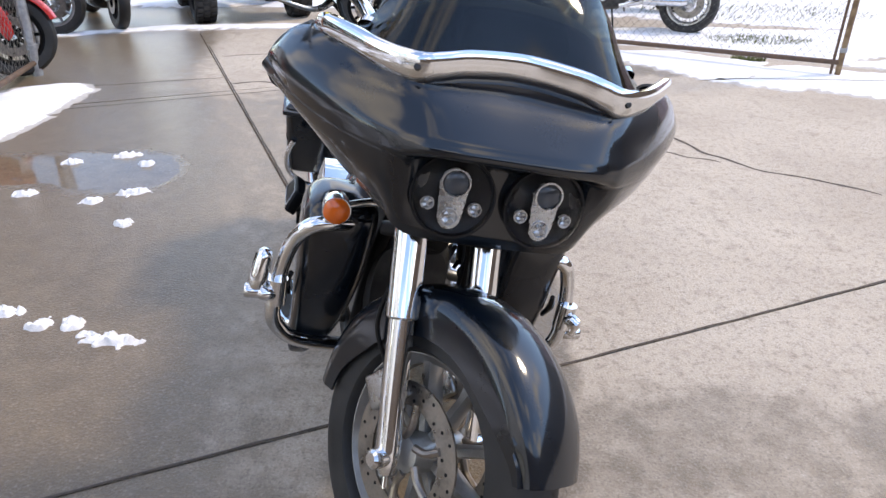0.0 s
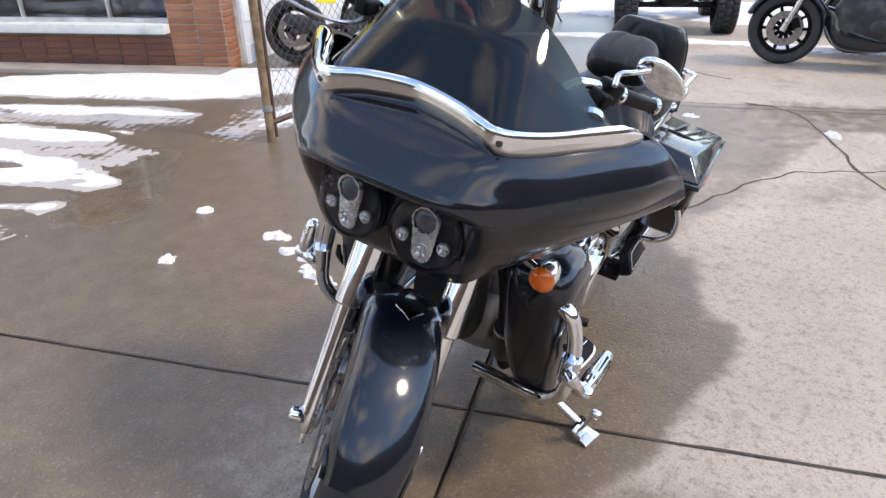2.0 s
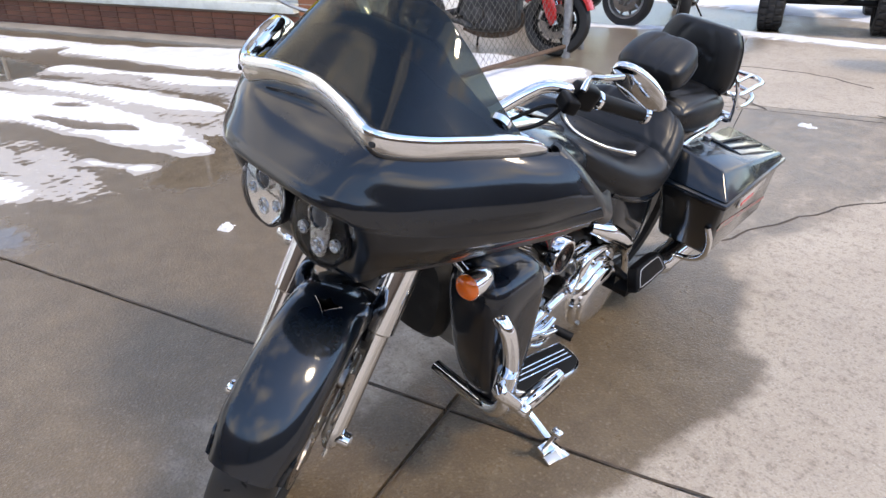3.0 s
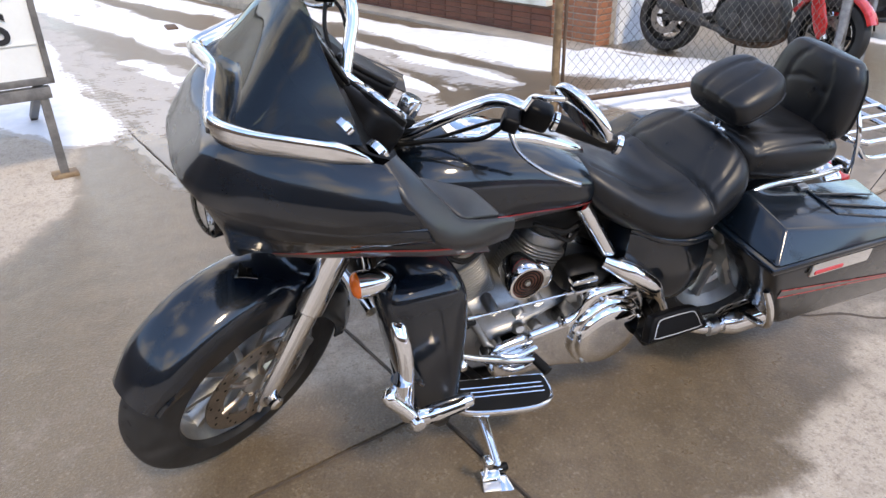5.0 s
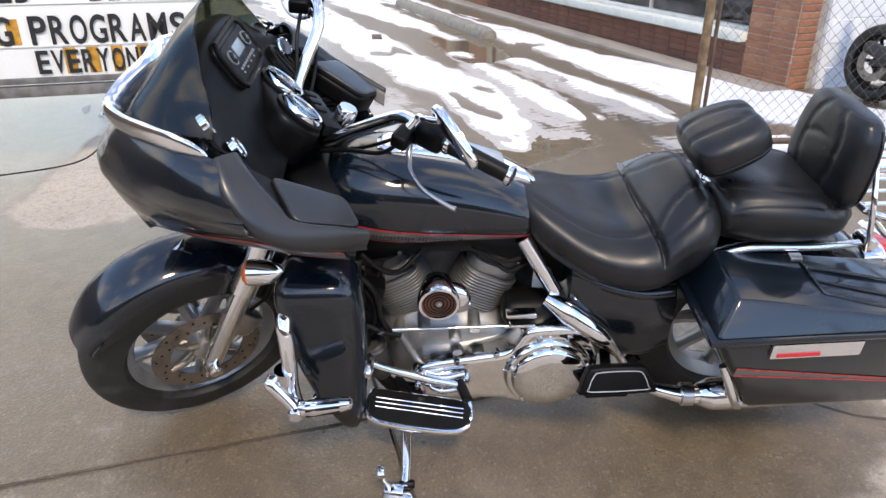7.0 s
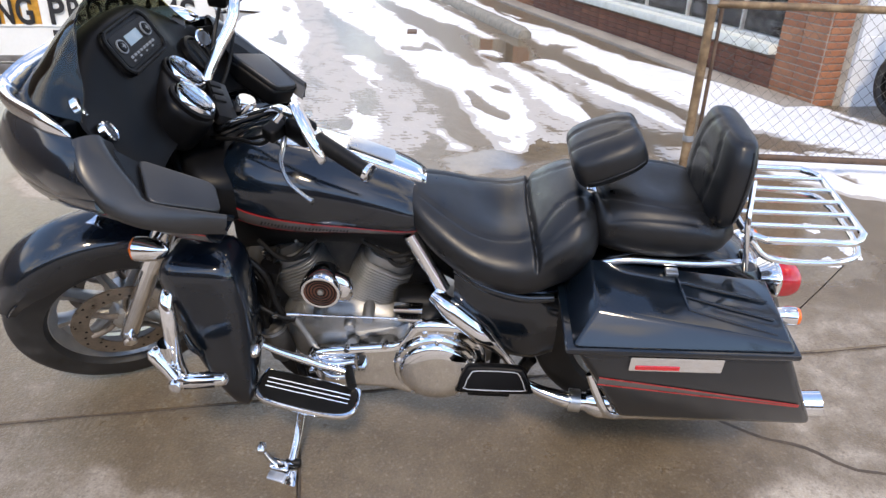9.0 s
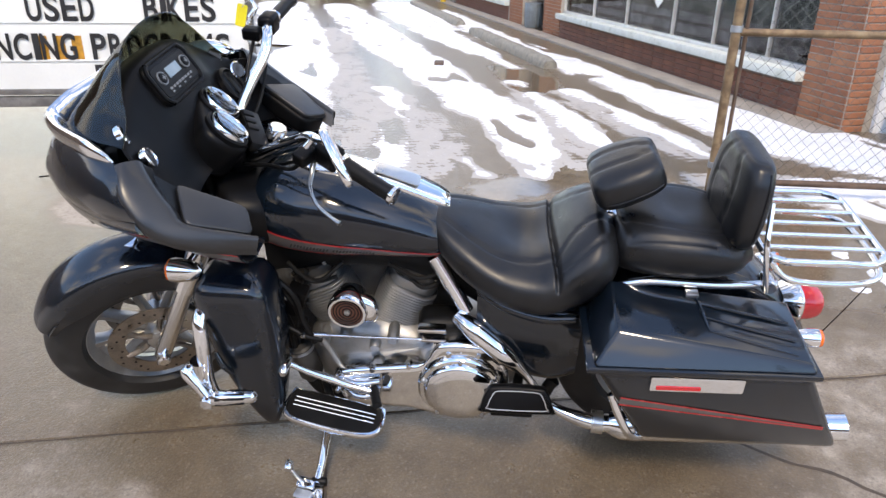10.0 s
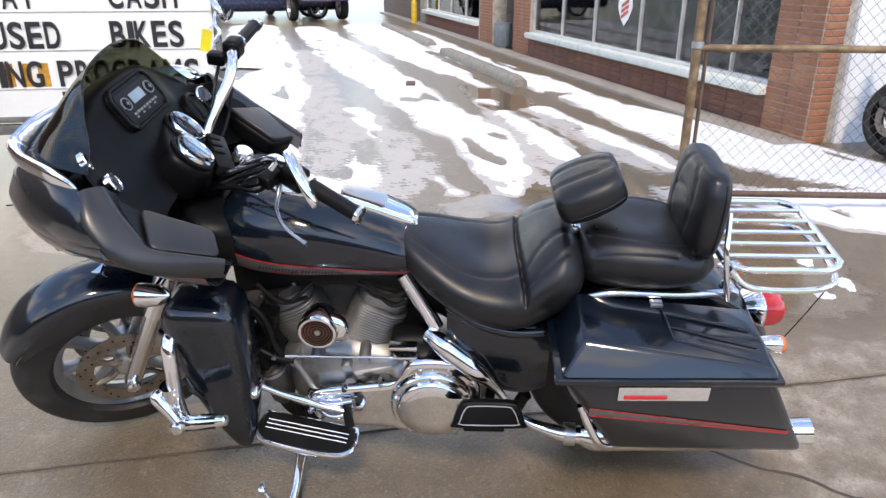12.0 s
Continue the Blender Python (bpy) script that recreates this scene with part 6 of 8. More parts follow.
# horn with its bell-shaped cover
horn = part("horn", lathe([(0.16, 0.040), (0.20, 0.050), (0.228, 0.051), (0.236, 0.047), (0.236, 0.041), (0.229, 0.040)], 36, "x", (0, 0.652, 0.596)), CHROME, bike, "chrome horn with a ringed grille")
part("horn_shell", hull([(0.645, 0.022, 0.60, 0.638, 2.6, 0.205), (0.68, 0.024, 0.555, 0.635, 2.8, 0.205), (0.715, 0.022, 0.555, 0.62, 2.8, 0.205), (0.728, 0.014, 0.57, 0.60, 2.6, 0.205)], 24, 5), CHROME, horn)
part("horn_grille", lathe([(0.215, 0.041), (0.230, 0.040), (0.231, 0.004)], 32, "x", (0, 0.652, 0.596)), COPPER, horn, "brown grille")
for r in (0.012, 0.020, 0.028, 0.035):
    part("horn_ring", tube([(0.232, 0.652 + r * math.cos(t), 0.596 + r * math.sin(t)) for t in (2 * math.pi * k / 18 for k in range(18))], 0.0016, 2, 6, True, True), BLACK_DEEP, horn)
part("horn_centre", lathe([(0.228, 0.008), (0.236, 0.007), (0.238, 0.003)], 16, "x", (0, 0.652, 0.596)), ALLOY, horn)
rod = part("shift_rod", tube([(0.165, 0.543, 0.457), (0.165, 0.840, 0.458)], 0.0034, 2, 10, False), CHROME, bike, "thin chrome shift rod")
for y in (0.552, 0.835):
    part("rod_end", tube([(0.165, y - 0.012, 0.4572), (0.165, y + 0.022, 0.4578)], 0.0065, 2, 10, False), CHROME, rod)
part("rod_arm", tube([(0.16, 0.548, 0.457), (0.16, 0.572, 0.41), (0.17, 0.605, 0.345)], 0.010, 4, 10), ENGINE, rod)
shifter = part("heel_shifter", tube([(0.245, 0.484, 0.426), (0.247, 0.535, 0.400), (0.242, 0.592, 0.371), (0.240, 0.635, 0.350), (0.245, 0.70, 0.336)], [0.008, 0.009, 0.012, 0.010, 0.008], 6, 12), CHROME, bike, "chrome heel-toe shift lever")
part("toe_peg", tube([(0.225, 0.484, 0.427), (0.235, 0.482, 0.427), (0.278, 0.478, 0.424), (0.286, 0.478, 0.423)], [0.010, 0.014, 0.014, 0.009], 3, 16, False), CHROME, shifter)
part("heel_peg", tube([(0.235, 0.705, 0.335), (0.288, 0.722, 0.327)], 0.013, 3, 14, False), BLACK_DEEP, shifter, "black rubber heel peg")
for k in range(3):
    part("side_tube", tube([(0.20, 0.60 + 0.01 * k, 0.345 - 0.022 * k), (0.225, 0.66, 0.342 - 0.024 * k), (0.222, 0.72, 0.350 - 0.024 * k)], 0.009, 5, 10), CHROME, shifter)

# footboards
for s in (1, -1):
    board = [(-0.050, -0.128), (0.020, -0.136), (0.052, -0.118), (0.064, -0.07), (0.066, 0.03), (0.060, 0.095), (0.040, 0.132), (0.005, 0.144), (-0.045, 0.138), (-0.056, 0.11), (-0.056, -0.10)]
    shape = [(p[0], p[1]) for p in catmull([(a, b, 0) for a, b in board], 5, True)]
    fm = pose(s * 0.276, 0.597, 0.268, -7, s * 7, s * -8) @ Matrix.Diagonal((0.88, 0.99, 1, 1))
    fb = part("footboard", slab([(s * a, b) for a, b in shape], 0.020, fm, 0.008, 3), CHROME, bike, "chrome-rimmed rider footboard with black rubber")
    part("rubber_pad", slab([(s * a * 0.86, b * 0.925) for a, b in shape], 0.004, fm @ pose(0, 0, 0.0195), 0.0015, 1), BLACK_DEEP, fb, "black ribbed rubber pad")
    for k in range(3):
        part("chrome_rib", moved(tube([(s * (-0.018 + 0.015 * k), -0.11, 0.0245), (s * (-0.018 + 0.015 * k), 0.115, 0.0245)], 0.0026, 2, 8, False), fm), CHROME, fb)
    part("board_bracket", tube([(s * 0.15, 0.55, 0.27), (s * 0.22, 0.58, 0.262), (s * 0.28, 0.60, 0.275)], 0.012, 4, 10), BLACK_DEEP, fb)
    face = [(p[0], p[1]) for p in catmull([(a, b, 0) for a, b in ((-0.036, -0.052), (-0.036, 0.052), (-0.024, 0.076), (0.020, 0.092), (0.032, 0.082), (0.034, -0.082), (0.020, -0.092), (-0.024, -0.076))], 4, True)]
    fold = pose(s * 0.285, 1.086, 0.385, 0, s * 62, 0)
    peg = part("pillion_footboard", slab([(s * a, b) for a, b in face], 0.036, fold, 0.009, 3), BLACK_MATTE, bike, "folded black passenger footboard")
    part("pad_line", moved(tube([(s * a * 0.70, b * 0.80, 0.0368) for a, b in face[::2]], 0.0014, 1, 6, False, True), fold), SILVER_LINE, peg)
    for k in range(5):
        part("hinge_rib", block((0.020, 0.010, 0.006), (s * 0.293, 1.058 + 0.016 * k, 0.345), (0, s * 25, 0), 0.002), BLACK_DEEP, peg)
    part("board_hinge", block((0.05, 0.11, 0.022), (s * 0.265, 1.075, 0.325), (0, 0, 0), 0.006), BLACK_DEEP, peg)
    part("hinge_arm", tube([(s * 0.15, 1.10, 0.35), (s * 0.26, 1.08, 0.335)], 0.014, 3, 12, False), BLACK_DEEP, peg)

# side stand
stand = part("side_stand", tube([(0.17, 0.545, 0.235), (0.225, 0.566, 0.185), (0.31, 0.566, 0.142), (0.382, 0.560, 0.112)], [0.018, 0.016, 0.013, 0.013], 6, 14), CHROME, bike, "chrome side stand leg")
part("stand_foot", slab([(-0.006, -0.016), (0.040, -0.024), (0.075, -0.012), (0.086, 0.004), (0.070, 0.020), (0.010, 0.018)], 0.012, pose(0.376, 0.560, 0.096, 0, 11, 0), 0.004, 2), CHROME, stand)
part("stand_tab", block((0.030, 0.050, 0.012), (0.385, 0.532, 0.118), (0, 11, -8), 0.004), CHROME, stand)
part("stand_tab", block((0.026, 0.046, 0.008), (0.412, 0.526, 0.104), (0, 11, -14), 0.003), CHROME_DULL, stand)
part("stand_pivot", disc_rod((0.376, 0.545, 0.116), (0.376, 0.585, 0.116), 0.012, 14), BLACK_DEEP, stand)
part("stand_lever", tube([(0.385, 0.520, 0.122), (0.398, 0.508, 0.170), (0.412, 0.503, 0.222)], [0.005, 0.005, 0.006], 4, 10), CHROME_DULL, stand)
part("lever_tip", disc_rod((0.400, 0.503, 0.224), (0.426, 0.503, 0.220), 0.012, 14), CHROME, stand)

# frame covers and strut under the seat
for s in (1, -1):
    part("frame_strut", tube([(s * 0.105, 0.862, 0.690), (s * 0.125, 0.905, 0.620), (s * 0.145, 0.948, 0.548)], [0.022, 0.021, 0.020], 5, 14), CHROME, bike, "chrome frame cover strut")
    cover = [(0.975, 0.055, 0.52, 0.645, 3.0, s * 0.125), (1.02, 0.075, 0.40, 0.645, 3.2, s * 0.125), (1.10, 0.082, 0.36, 0.618, 3.4, s * 0.125), (1.18, 0.085, 0.345, 0.600, 3.4, s * 0.125), (1.24, 0.075, 0.36, 0.590, 3.2, s * 0.125)]
    part("side_cover", hull(cover, 32, 6), BLACK_PAINT, bike, "glossy black side cover")
    part("cover_ridge", tube([(s * 0.175, 0.975, 0.640), (s * 0.205, 1.05, 0.612), (s * 0.212, 1.14, 0.590), (s * 0.208, 1.22, 0.588)], [0.008, 0.013, 0.014, 0.010], 6, 12), BLACK_PAINT, bike)
    pipe = part("exhaust_pipe", tube([(s * 0.16, 0.925, 0.540), (s * 0.195, 0.975, 0.522), (s * 0.222, 1.050, 0.470), (s * 0.215, 1.110, 0.395), (s * 0.215, 1.180, 0.290), (s * 0.235, 1.28, 0.258), (s * 0.245, 1.36, 0.262)], [0.020, 0.030, 0.027, 0.011, 0.012, 0.022, 0.027], 7, 18), CHROME, bike, "chrome exhaust pipe")
    muff = part("muffler", tube([(s * 0.245, 1.34, 0.262), (s * 0.247, 1.37, 0.264), (s * 0.262, 1.70, 0.300), (s * 0.268, 1.86, 0.318), (s * 0.269, 1.875, 0.319)], [0.030, 0.043, 0.046, 0.044, 0.038], 4, 24, False), CHROME, bike, "long chrome muffler")
    part("muffler_tip", tube([(s * 0.268, 1.865, 0.318), (s * 0.272, 1.925, 0.325), (s * 0.272, 1.925, 0.325), (s * 0.270, 1.89, 0.321)], [0.034, 0.036, 0.031, 0.028], 3, 24, False), CHROME, muff)
    part("pipe_clamp", tube([(s * 0.238, 1.295, 0.258), (s * 0.241, 1.325, 0.259)], 0.031, 3, 20, False), CHROME_DULL, pipe)

# ---- rear wheel, mudguard, bags ----
REAR = (0.0, 1.52, 0.318)
wheel(0.318, 0.14, 0.215, REAR, Matrix(), 9, "rear_wheel")
rows = []
for i in range(31):
    ang = radians(35 + 150 * i / 30)
    d = Vector((0, -math.cos(ang), math.sin(ang)))
    rows.append([tuple(Vector(REAR) + d * r + Vector((x, 0, 0))) for x, r in ((0.105, 0.27), (0.106, 0.32), (0.098, 0.352), (0.06, 0.368), (0, 0.373), (-0.06, 0.368), (-0.098, 0.352), (-0.106, 0.32), (-0.105, 0.27))])
part("rear_fender", sheet(rows, 0.006, 2), BLACK_PAINT, bike, "glossy black rear mudguard")


def prism(side, low, high, bevel, seg=3):
    """A box whose long sides are slanted: four (y, z) corners, between two sideways limits."""
    bm = bmesh.new()
    a = [bm.verts.new((low[i], *p)) for i, p in enumerate(side)]
    b = [bm.verts.new((high[i], *p)) for i, p in enumerate(side)]
    n = len(side)
    bm.faces.new(a)
    bm.faces.new(list(reversed(b)))
    for i in range(n):
        bm.faces.new((a[i], b[i], b[(i + 1) % n], a[(i + 1) % n]))
    bmesh.ops.recalc_face_normals(bm, faces=bm.faces[:])
    bmesh.ops.bevel(bm, geom=bm.edges[:], offset=bevel, segments=seg, profile=0.5, affect="EDGES")
    bm.verts.index_update()
    geo = [tuple(v.co) for v in bm.verts], [tuple(v.index for v in f.verts) for f in bm.faces]
    bm.free()
    return geo


for s in (1, -1):
    body = prism(((1.245, 0.588), (1.722, 0.596), (1.862, 0.338), (1.385, 0.335)), (s * 0.19,) * 4, (s * 0.402, s * 0.402, s * 0.372, s * 0.372), 0.022)
    bag = part("saddlebag", body, BLACK_PAINT, bike, "glossy black hard saddlebag with red-edged grey stripe")
    seamlip = prism(((1.225, 0.586), (1.735, 0.596), (1.735, 0.612), (1.225, 0.603)), (s * 0.18,) * 4, (s * 0.412,) * 4, 0.006, 2)
    part("lid_lip", seamlip, BLACK_PAINT, bag)
    lid = prism(((1.238, 0.604), (1.726, 0.612), (1.715, 0.630), (1.292, 0.664)), (s * 0.185, s * 0.185, s * 0.195, s * 0.195), (s * 0.407, s * 0.407, s * 0.392, s * 0.350), 0.008, 3)
    lid = ([(x, y, z + 0.14 * max(0.0, 0.40 - abs(x)) * min(1.0, max(0.0, (z - 0.616) / 0.02))) for x, y, z in lid[0]], lid[1])
    lid_ob = part("lid", lid, BLACK_PAINT, bag, "sculpted glossy black bag lid")
    def lid_z(x, y):
        return 0.664 - 0.034 * (y - 1.292) / 0.423 + 0.14 * (0.40 - x)

    for a, b in (((0.325, 1.50), (0.372, 1.685)), ((0.285, 1.50), (0.330, 1.690)), ((0.245, 1.50), (0.275, 1.690)), ((0.325, 1.50), (0.225, 1.490))):
        part("lid_ridge", tube([(s * (a[0] + (b[0] - a[0]) * t), a[1] + (b[1] - a[1]) * t, lid_z(a[0] + (b[0] - a[0]) * t, a[1] + (b[1] - a[1]) * t) - 0.001) for t in (0, 0.5, 1)], [0.002, 0.0045, 0.002], 4, 8), BLACK_PAINT, lid_ob)
    part("lid_hinge", block((0.022, 0.03, 0.010), (s * 0.215, 1.480, lid_z(0.215, 1.48) + 0.002), (0, s * 8, 0), 0.003), CHROME_DULL, lid_ob)
    latch = part("latch", moved(slab(rounded(0.205, 0.042, 0.004), 0.010, Matrix(((0, 0, s, s * 0.400), (1, 0, 0, 1.472), (0, 1, 0, 0.567), (0, 0, 0, 1))) @ pose(0, 0, 0, 0, 0, 1.2), 0.003, 2), Matrix()), CHROME, bag, "chrome bag latch with red insert")
    part("latch_red", moved(slab(rounded(0.098, 0.012, 0.003), 0.002, Matrix(((0, 0, s, s * 0.4098), (1, 0, 0, 1.432), (0, 1, 0, 0.557), (0, 0, 0, 1))) @ pose(0, 0, 0, 0, 0, 1.2), 0.0006, 1), Matrix()), RED_LENS, latch, "red reflector insert")

    bag.location = (s * 0.006, 0, 0.018)

    def side_x(z):
        return s * (0.372 + (0.402 - 0.372) * (z - 0.336) / 0.256 + 0.0012)

    def bag_band(name, low, high, material, lift=0.0):
        rows = []
        for y in np.linspace(1.315, 1.795, 20):
            rows.append([(side_x(z) + s * lift, y, z) for z in (low(y), (low(y) + high(y)) / 2, high(y))])
        part(name, rings(rows, closed=False), material, bag)

    def top(y):
        return 0.498 - (y - 1.315) * 0.152

    bag_band("grey_band", lambda y: min(top(y), 0.478 - (y - 1.315) * 0.112), top, GREY_BAND)
    bag_band("red_line", top, lambda y: top(y) + 0.005, RED_LINE, 0.0004)
    bag_band("red_line", lambda y: 0.473 - (y - 1.315) * 0.112, lambda y: 0.478 - (y - 1.315) * 0.112, RED_LINE, 0.0006)
    part("bag_guard", tube([(s * 0.37, 1.30, 0.50), (s * 0.385, 1.325, 0.44), (s * 0.375, 1.36, 0.37), (s * 0.33, 1.40, 0.315), (s * 0.27, 1.40, 0.30)], 0.010, 7, 12), CHROME, bike, "chrome saddlebag guard rail")
    rail = part("bag_rail", tube([(s * 0.20, 1.30, 0.690), (s * 0.205, 1.38, 0.712), (s * 0.20, 1.55, 0.706), (s * 0.19, 1.68, 0.712)], 0.009, 7, 12), CHROME, bike, "chrome bag support rail")
    part("docking_post", disc_rod((s * 0.16, 1.66, 0.712), (s * 0.215, 1.66, 0.712), 0.018, 16), CHROME, rail)

# luggage rack: an upper frame with long bars and a lower hoop
RACK_Z, RACK_X = 0.795, 0.055
rack = part("luggage_rack", tube([(RACK_X + x, 1.768 + y, RACK_Z) for x, y in rounded(0.33, 0.272, 0.055, 4)], 0.0085, 3, 12, True, True), CHROME, bike, "chrome tubular luggage rack")
for k in range(5):
    x = RACK_X - 0.11 + 0.055 * k
    part("rack_bar", tube([(x, 1.637, RACK_Z + 0.004), (x, 1.902, RACK_Z + 0.004)], 0.0062, 2, 10, False), CHROME, rack)
part("rack_hoop", moved(tube([(0.155, 1.64, RACK_Z - 0.008), (0.165, 1.70, RACK_Z - 0.052), (0.150, 1.870, RACK_Z - 0.062), (0.09, 1.922, RACK_Z - 0.055), (-0.09, 1.922, RACK_Z - 0.055), (-0.150, 1.870, RACK_Z - 0.062), (-0.165, 1.70, RACK_Z - 0.052), (-0.155, 1.64, RACK_Z - 0.008)], 0.008, 7, 12), Matrix.Translation((RACK_X, 0, 0))), CHROME, rack)
shift = Matrix.Translation((RACK_X, -0.008, 0.008))
for s in (1, -1):
    part("sissy_upright", moved(tube([(s * 0.165, 1.655, 0.70), (s * 0.168, 1.640, 0.76), (s * 0.155, 1.630, 0.83), (s * 0.10, 1.640, 0.90)], 0.0065, 6, 12), shift), CHROME, rack)
    if s > 0:
        part("antenna", moved(tube([(0.13, 1.835, 0.55), (0.13, 1.870, 0.63), (0.13, 1.905, 0.72)], 0.0014, 3, 6, False), shift), BLACK_DEEP, bike, "thin whip antenna")
    rs = part("rear_signal", moved(lathe([(-0.05, 0.008), (-0.03, 0.019), (0.0, 0.024), (0.015, 0.024)], 24, "y", (s * 0.165, 1.796, 0.566)), shift), CHROME, bike, "chrome rear turn signal")
    part("rear_lens", moved(lathe([(0.015, 0.0235), (0.024, 0.021), (0.030, 0.010), (0.033, 0.002)], 24, "y", (s * 0.165, 1.796, 0.566)), shift), AMBER, rs, "amber rear lens")
tail = part("tail_lamp", moved(hull([(1.77, 0.045, 0.53, 0.59, 2.6), (1.80, 0.058, 0.515, 0.605, 2.6), (1.815, 0.060, 0.51, 0.605, 2.6), (1.825, 0.05, 0.52, 0.595, 2.6)], 24, 4), shift), CHROME, bike, "chrome tail lamp housing")
part("tail_lens", moved(hull([(1.812, 0.057, 0.513, 0.603, 2.6), (1.845, 0.056, 0.515, 0.602, 2.6), (1.870, 0.046, 0.524, 0.592, 2.5), (1.880, 0.026, 0.542, 0.578, 2.4)], 24, 5), shift), RED_LENS, tail, "red tail lamp lens")

# the far-hand luggage sits closer in
for ob in bike.children:
    if ob.name.split(".")[0] in ("saddlebag", "bag_guard", "bag_rail", "muffler", "exhaust_pipe") and ob.data.vertices[0].co.x < 0:
        ob.location.x += 0.05

# ---- fence and gates ----
MESH_WIRE = plain("chain_link_wire", (0.13, 0.125, 0.115), 0.6, 0.4, var=0.25, scale=30, bump=0)


def wire_panel(name, a, b, z0, z1, cell, r, owner):
    """Chain link: bent wires that run up and down, hooked side to side, as three-sided bars."""
    a, b = Vector((*a, 0)), Vector((*b, 0))
    d = (b - a).normalized()
    nrm = Vector((-d.y, d.x, 0))
    length, tall = (b - a).length, z1 - z0
    geos = []
    n, m = int(length / cell), int(tall / cell)
    for i in range(n):
        pts = []
        for j in range(m + 1):
            s = (i + 0.5 + (0.5 if (i + j) % 2 else -0.5)) * cell
            pts.append(a + d * s + nrm * (0.002 if (i + j) % 2 else -0.002) + Vector((0, 0, z0 + tall * j / m)))
        geos.append(tube(pts, r, 1, 4, False))
    ob = part(name, join(*geos), MESH_WIRE, owner, "grey chain-link wire mesh")
    ob["kind"] = "stuff"
    return ob


def gate(a, b, tall, name, label, top=True, near_bar=None, post_r=0.026):
    """A swung-open gate leaf: a pipe frame with chain link, on its post."""
    g = thing(name, Matrix(), label, "gate", "open yard gates")
    A, B_ = Vector((*a, 0)), Vector((*b, 0))
    d = (B_ - A).normalized()
    for p, r, mat in ((A, post_r, RUST), (B_, post_r * 1.5, GALV)):
        part("gate_post", tube([p + Vector((0, 0, -0.02)), p + Vector((0, 0, tall + 0.25))], r, 2, 18, False), mat, g)
        for z in (0.20, 0.97):
            part("hinge_band", tube([p + Vector((0, 0, z)), p + Vector((0, 0, z + 0.035))], r * 1.25, 2, 18, False), GALV, g)
    part("rail", tube([A + Vector((0, 0, 0.12)), B_ + Vector((0, 0, 0.10))], 0.020, 2, 14, False), RUST_DARK, g)
    if top:
        part("rail", tube([A + Vector((0, 0, 0.97)), B_ + Vector((0, 0, 0.96))], 0.021, 2, 14, False), RUST, g)
        part("rail", tube([A + Vector((0, 0, tall)), B_ + Vector((0, 0, tall))], 0.021, 2, 14, False), RUST, g)
    if near_bar:
        p = A + d * near_bar
        part("frame_bar", tube([p + Vector((0, 0, 0.02)), p + Vector((0, 0, tall))], 0.011, 2, 12, False), RUST_DARK, g)
    return g


gate_left = gate((-2.64, 2.92), (-3.18, 5.38), 1.75, "gate", "rusty pipe gate leaf with chain link, swung open", near_bar=0.055)
wire_panel("chain_link", (-2.66, 3.0), (-3.17, 5.34), 0.12, 1.75, 0.036, 0.0017, gate_left)
gate_right = gate((3.106, 5.773), (1.233, 6.737), 1.75, "gate", "dark rusty pipe gate leaf standing open in snow", top=False, near_bar=0.05, post_r=0.022)
wire_panel("chain_link", (3.09, 5.78), (1.25, 6.73), 0.12, 1.75, 0.036, 0.0017, gate_right)
side_fence = thing("fence", Matrix(), "galvanised fence posts with chain link beside the white wall", "fence")
for p in ((-5.02, 4.36), (-3.35, 5.75)):
    part("fence_post", tube([(*p, -0.02), (*p, 1.9)], 0.03, 2, 18, False), GALV, side_fence)
part("fence_rail", tube([(-5.02, 4.36, 1.85), (-3.35, 5.75, 1.85)], 0.02, 2, 12, False), GALV, side_fence)

far_fence = thing("fence", Matrix(), "far weathered green posts and wire along the snow", "fence")
GREEN_POST = plain("green_post", (0.10, 0.13, 0.09), 0.7, var=0.3, scale=12)
for k in range(7):
    x, y = 1.6 + 1.5 * k, 11.6 - 0.55 * k
    part("fence_post", tube([(x, y, -0.02), (x, y, 1.7)], 0.035, 2, 10, False), GREEN_POST, far_fence)
PINK = plain("pinkish_siding", (0.50, 0.36, 0.37), 0.8, var=0.15, scale=3, grain=40)
shed = part("far_wall", block((7.0, 0.2, 2.6), (0, 0, 1.28), bevel=0.01), PINK)
shed.matrix_world = pose(8.5, 13.0, 0, 0, 0, -22)
tagged(shed, "far pinkish wall beyond the snowy yard", "wall", kind="structure")
GRASS = plain("winter_grass", (0.13, 0.15, 0.045), 0.9, var=0.4, scale=20, grain=90, bump=0.8, depth=0.02)


def tufts(name, cx, cy, rx, ry, count, seed, label):
    rnd = random.Random(seed)
    verts, faces = [], []
    for _ in range(count):
        t, q = rnd.uniform(0, 6.28), rnd.uniform(0, 1) ** 0.5
        x, y = cx + rx * q * math.cos(t), cy + ry * q * math.sin(t)
        h, w, a = rnd.uniform(0.02, 0.07), 0.004, rnd.uniform(0, 6.28)
        lx, ly = 0.03 * math.cos(a), 0.03 * math.sin(a)
        b = len(verts)
        verts += [(x - w, y, 0.0), (x + w, y, 0.0), (x + lx * 0.5, y + ly * 0.5, h * 0.7), (x + lx, y + ly, h)]
        faces += [(b, b + 1, b + 2), (b + 1, b + 3, b + 2)]
    ob = part(name, (verts, faces), GRASS, shade=False)
    return tagged(ob, label, "grass", kind="stuff")


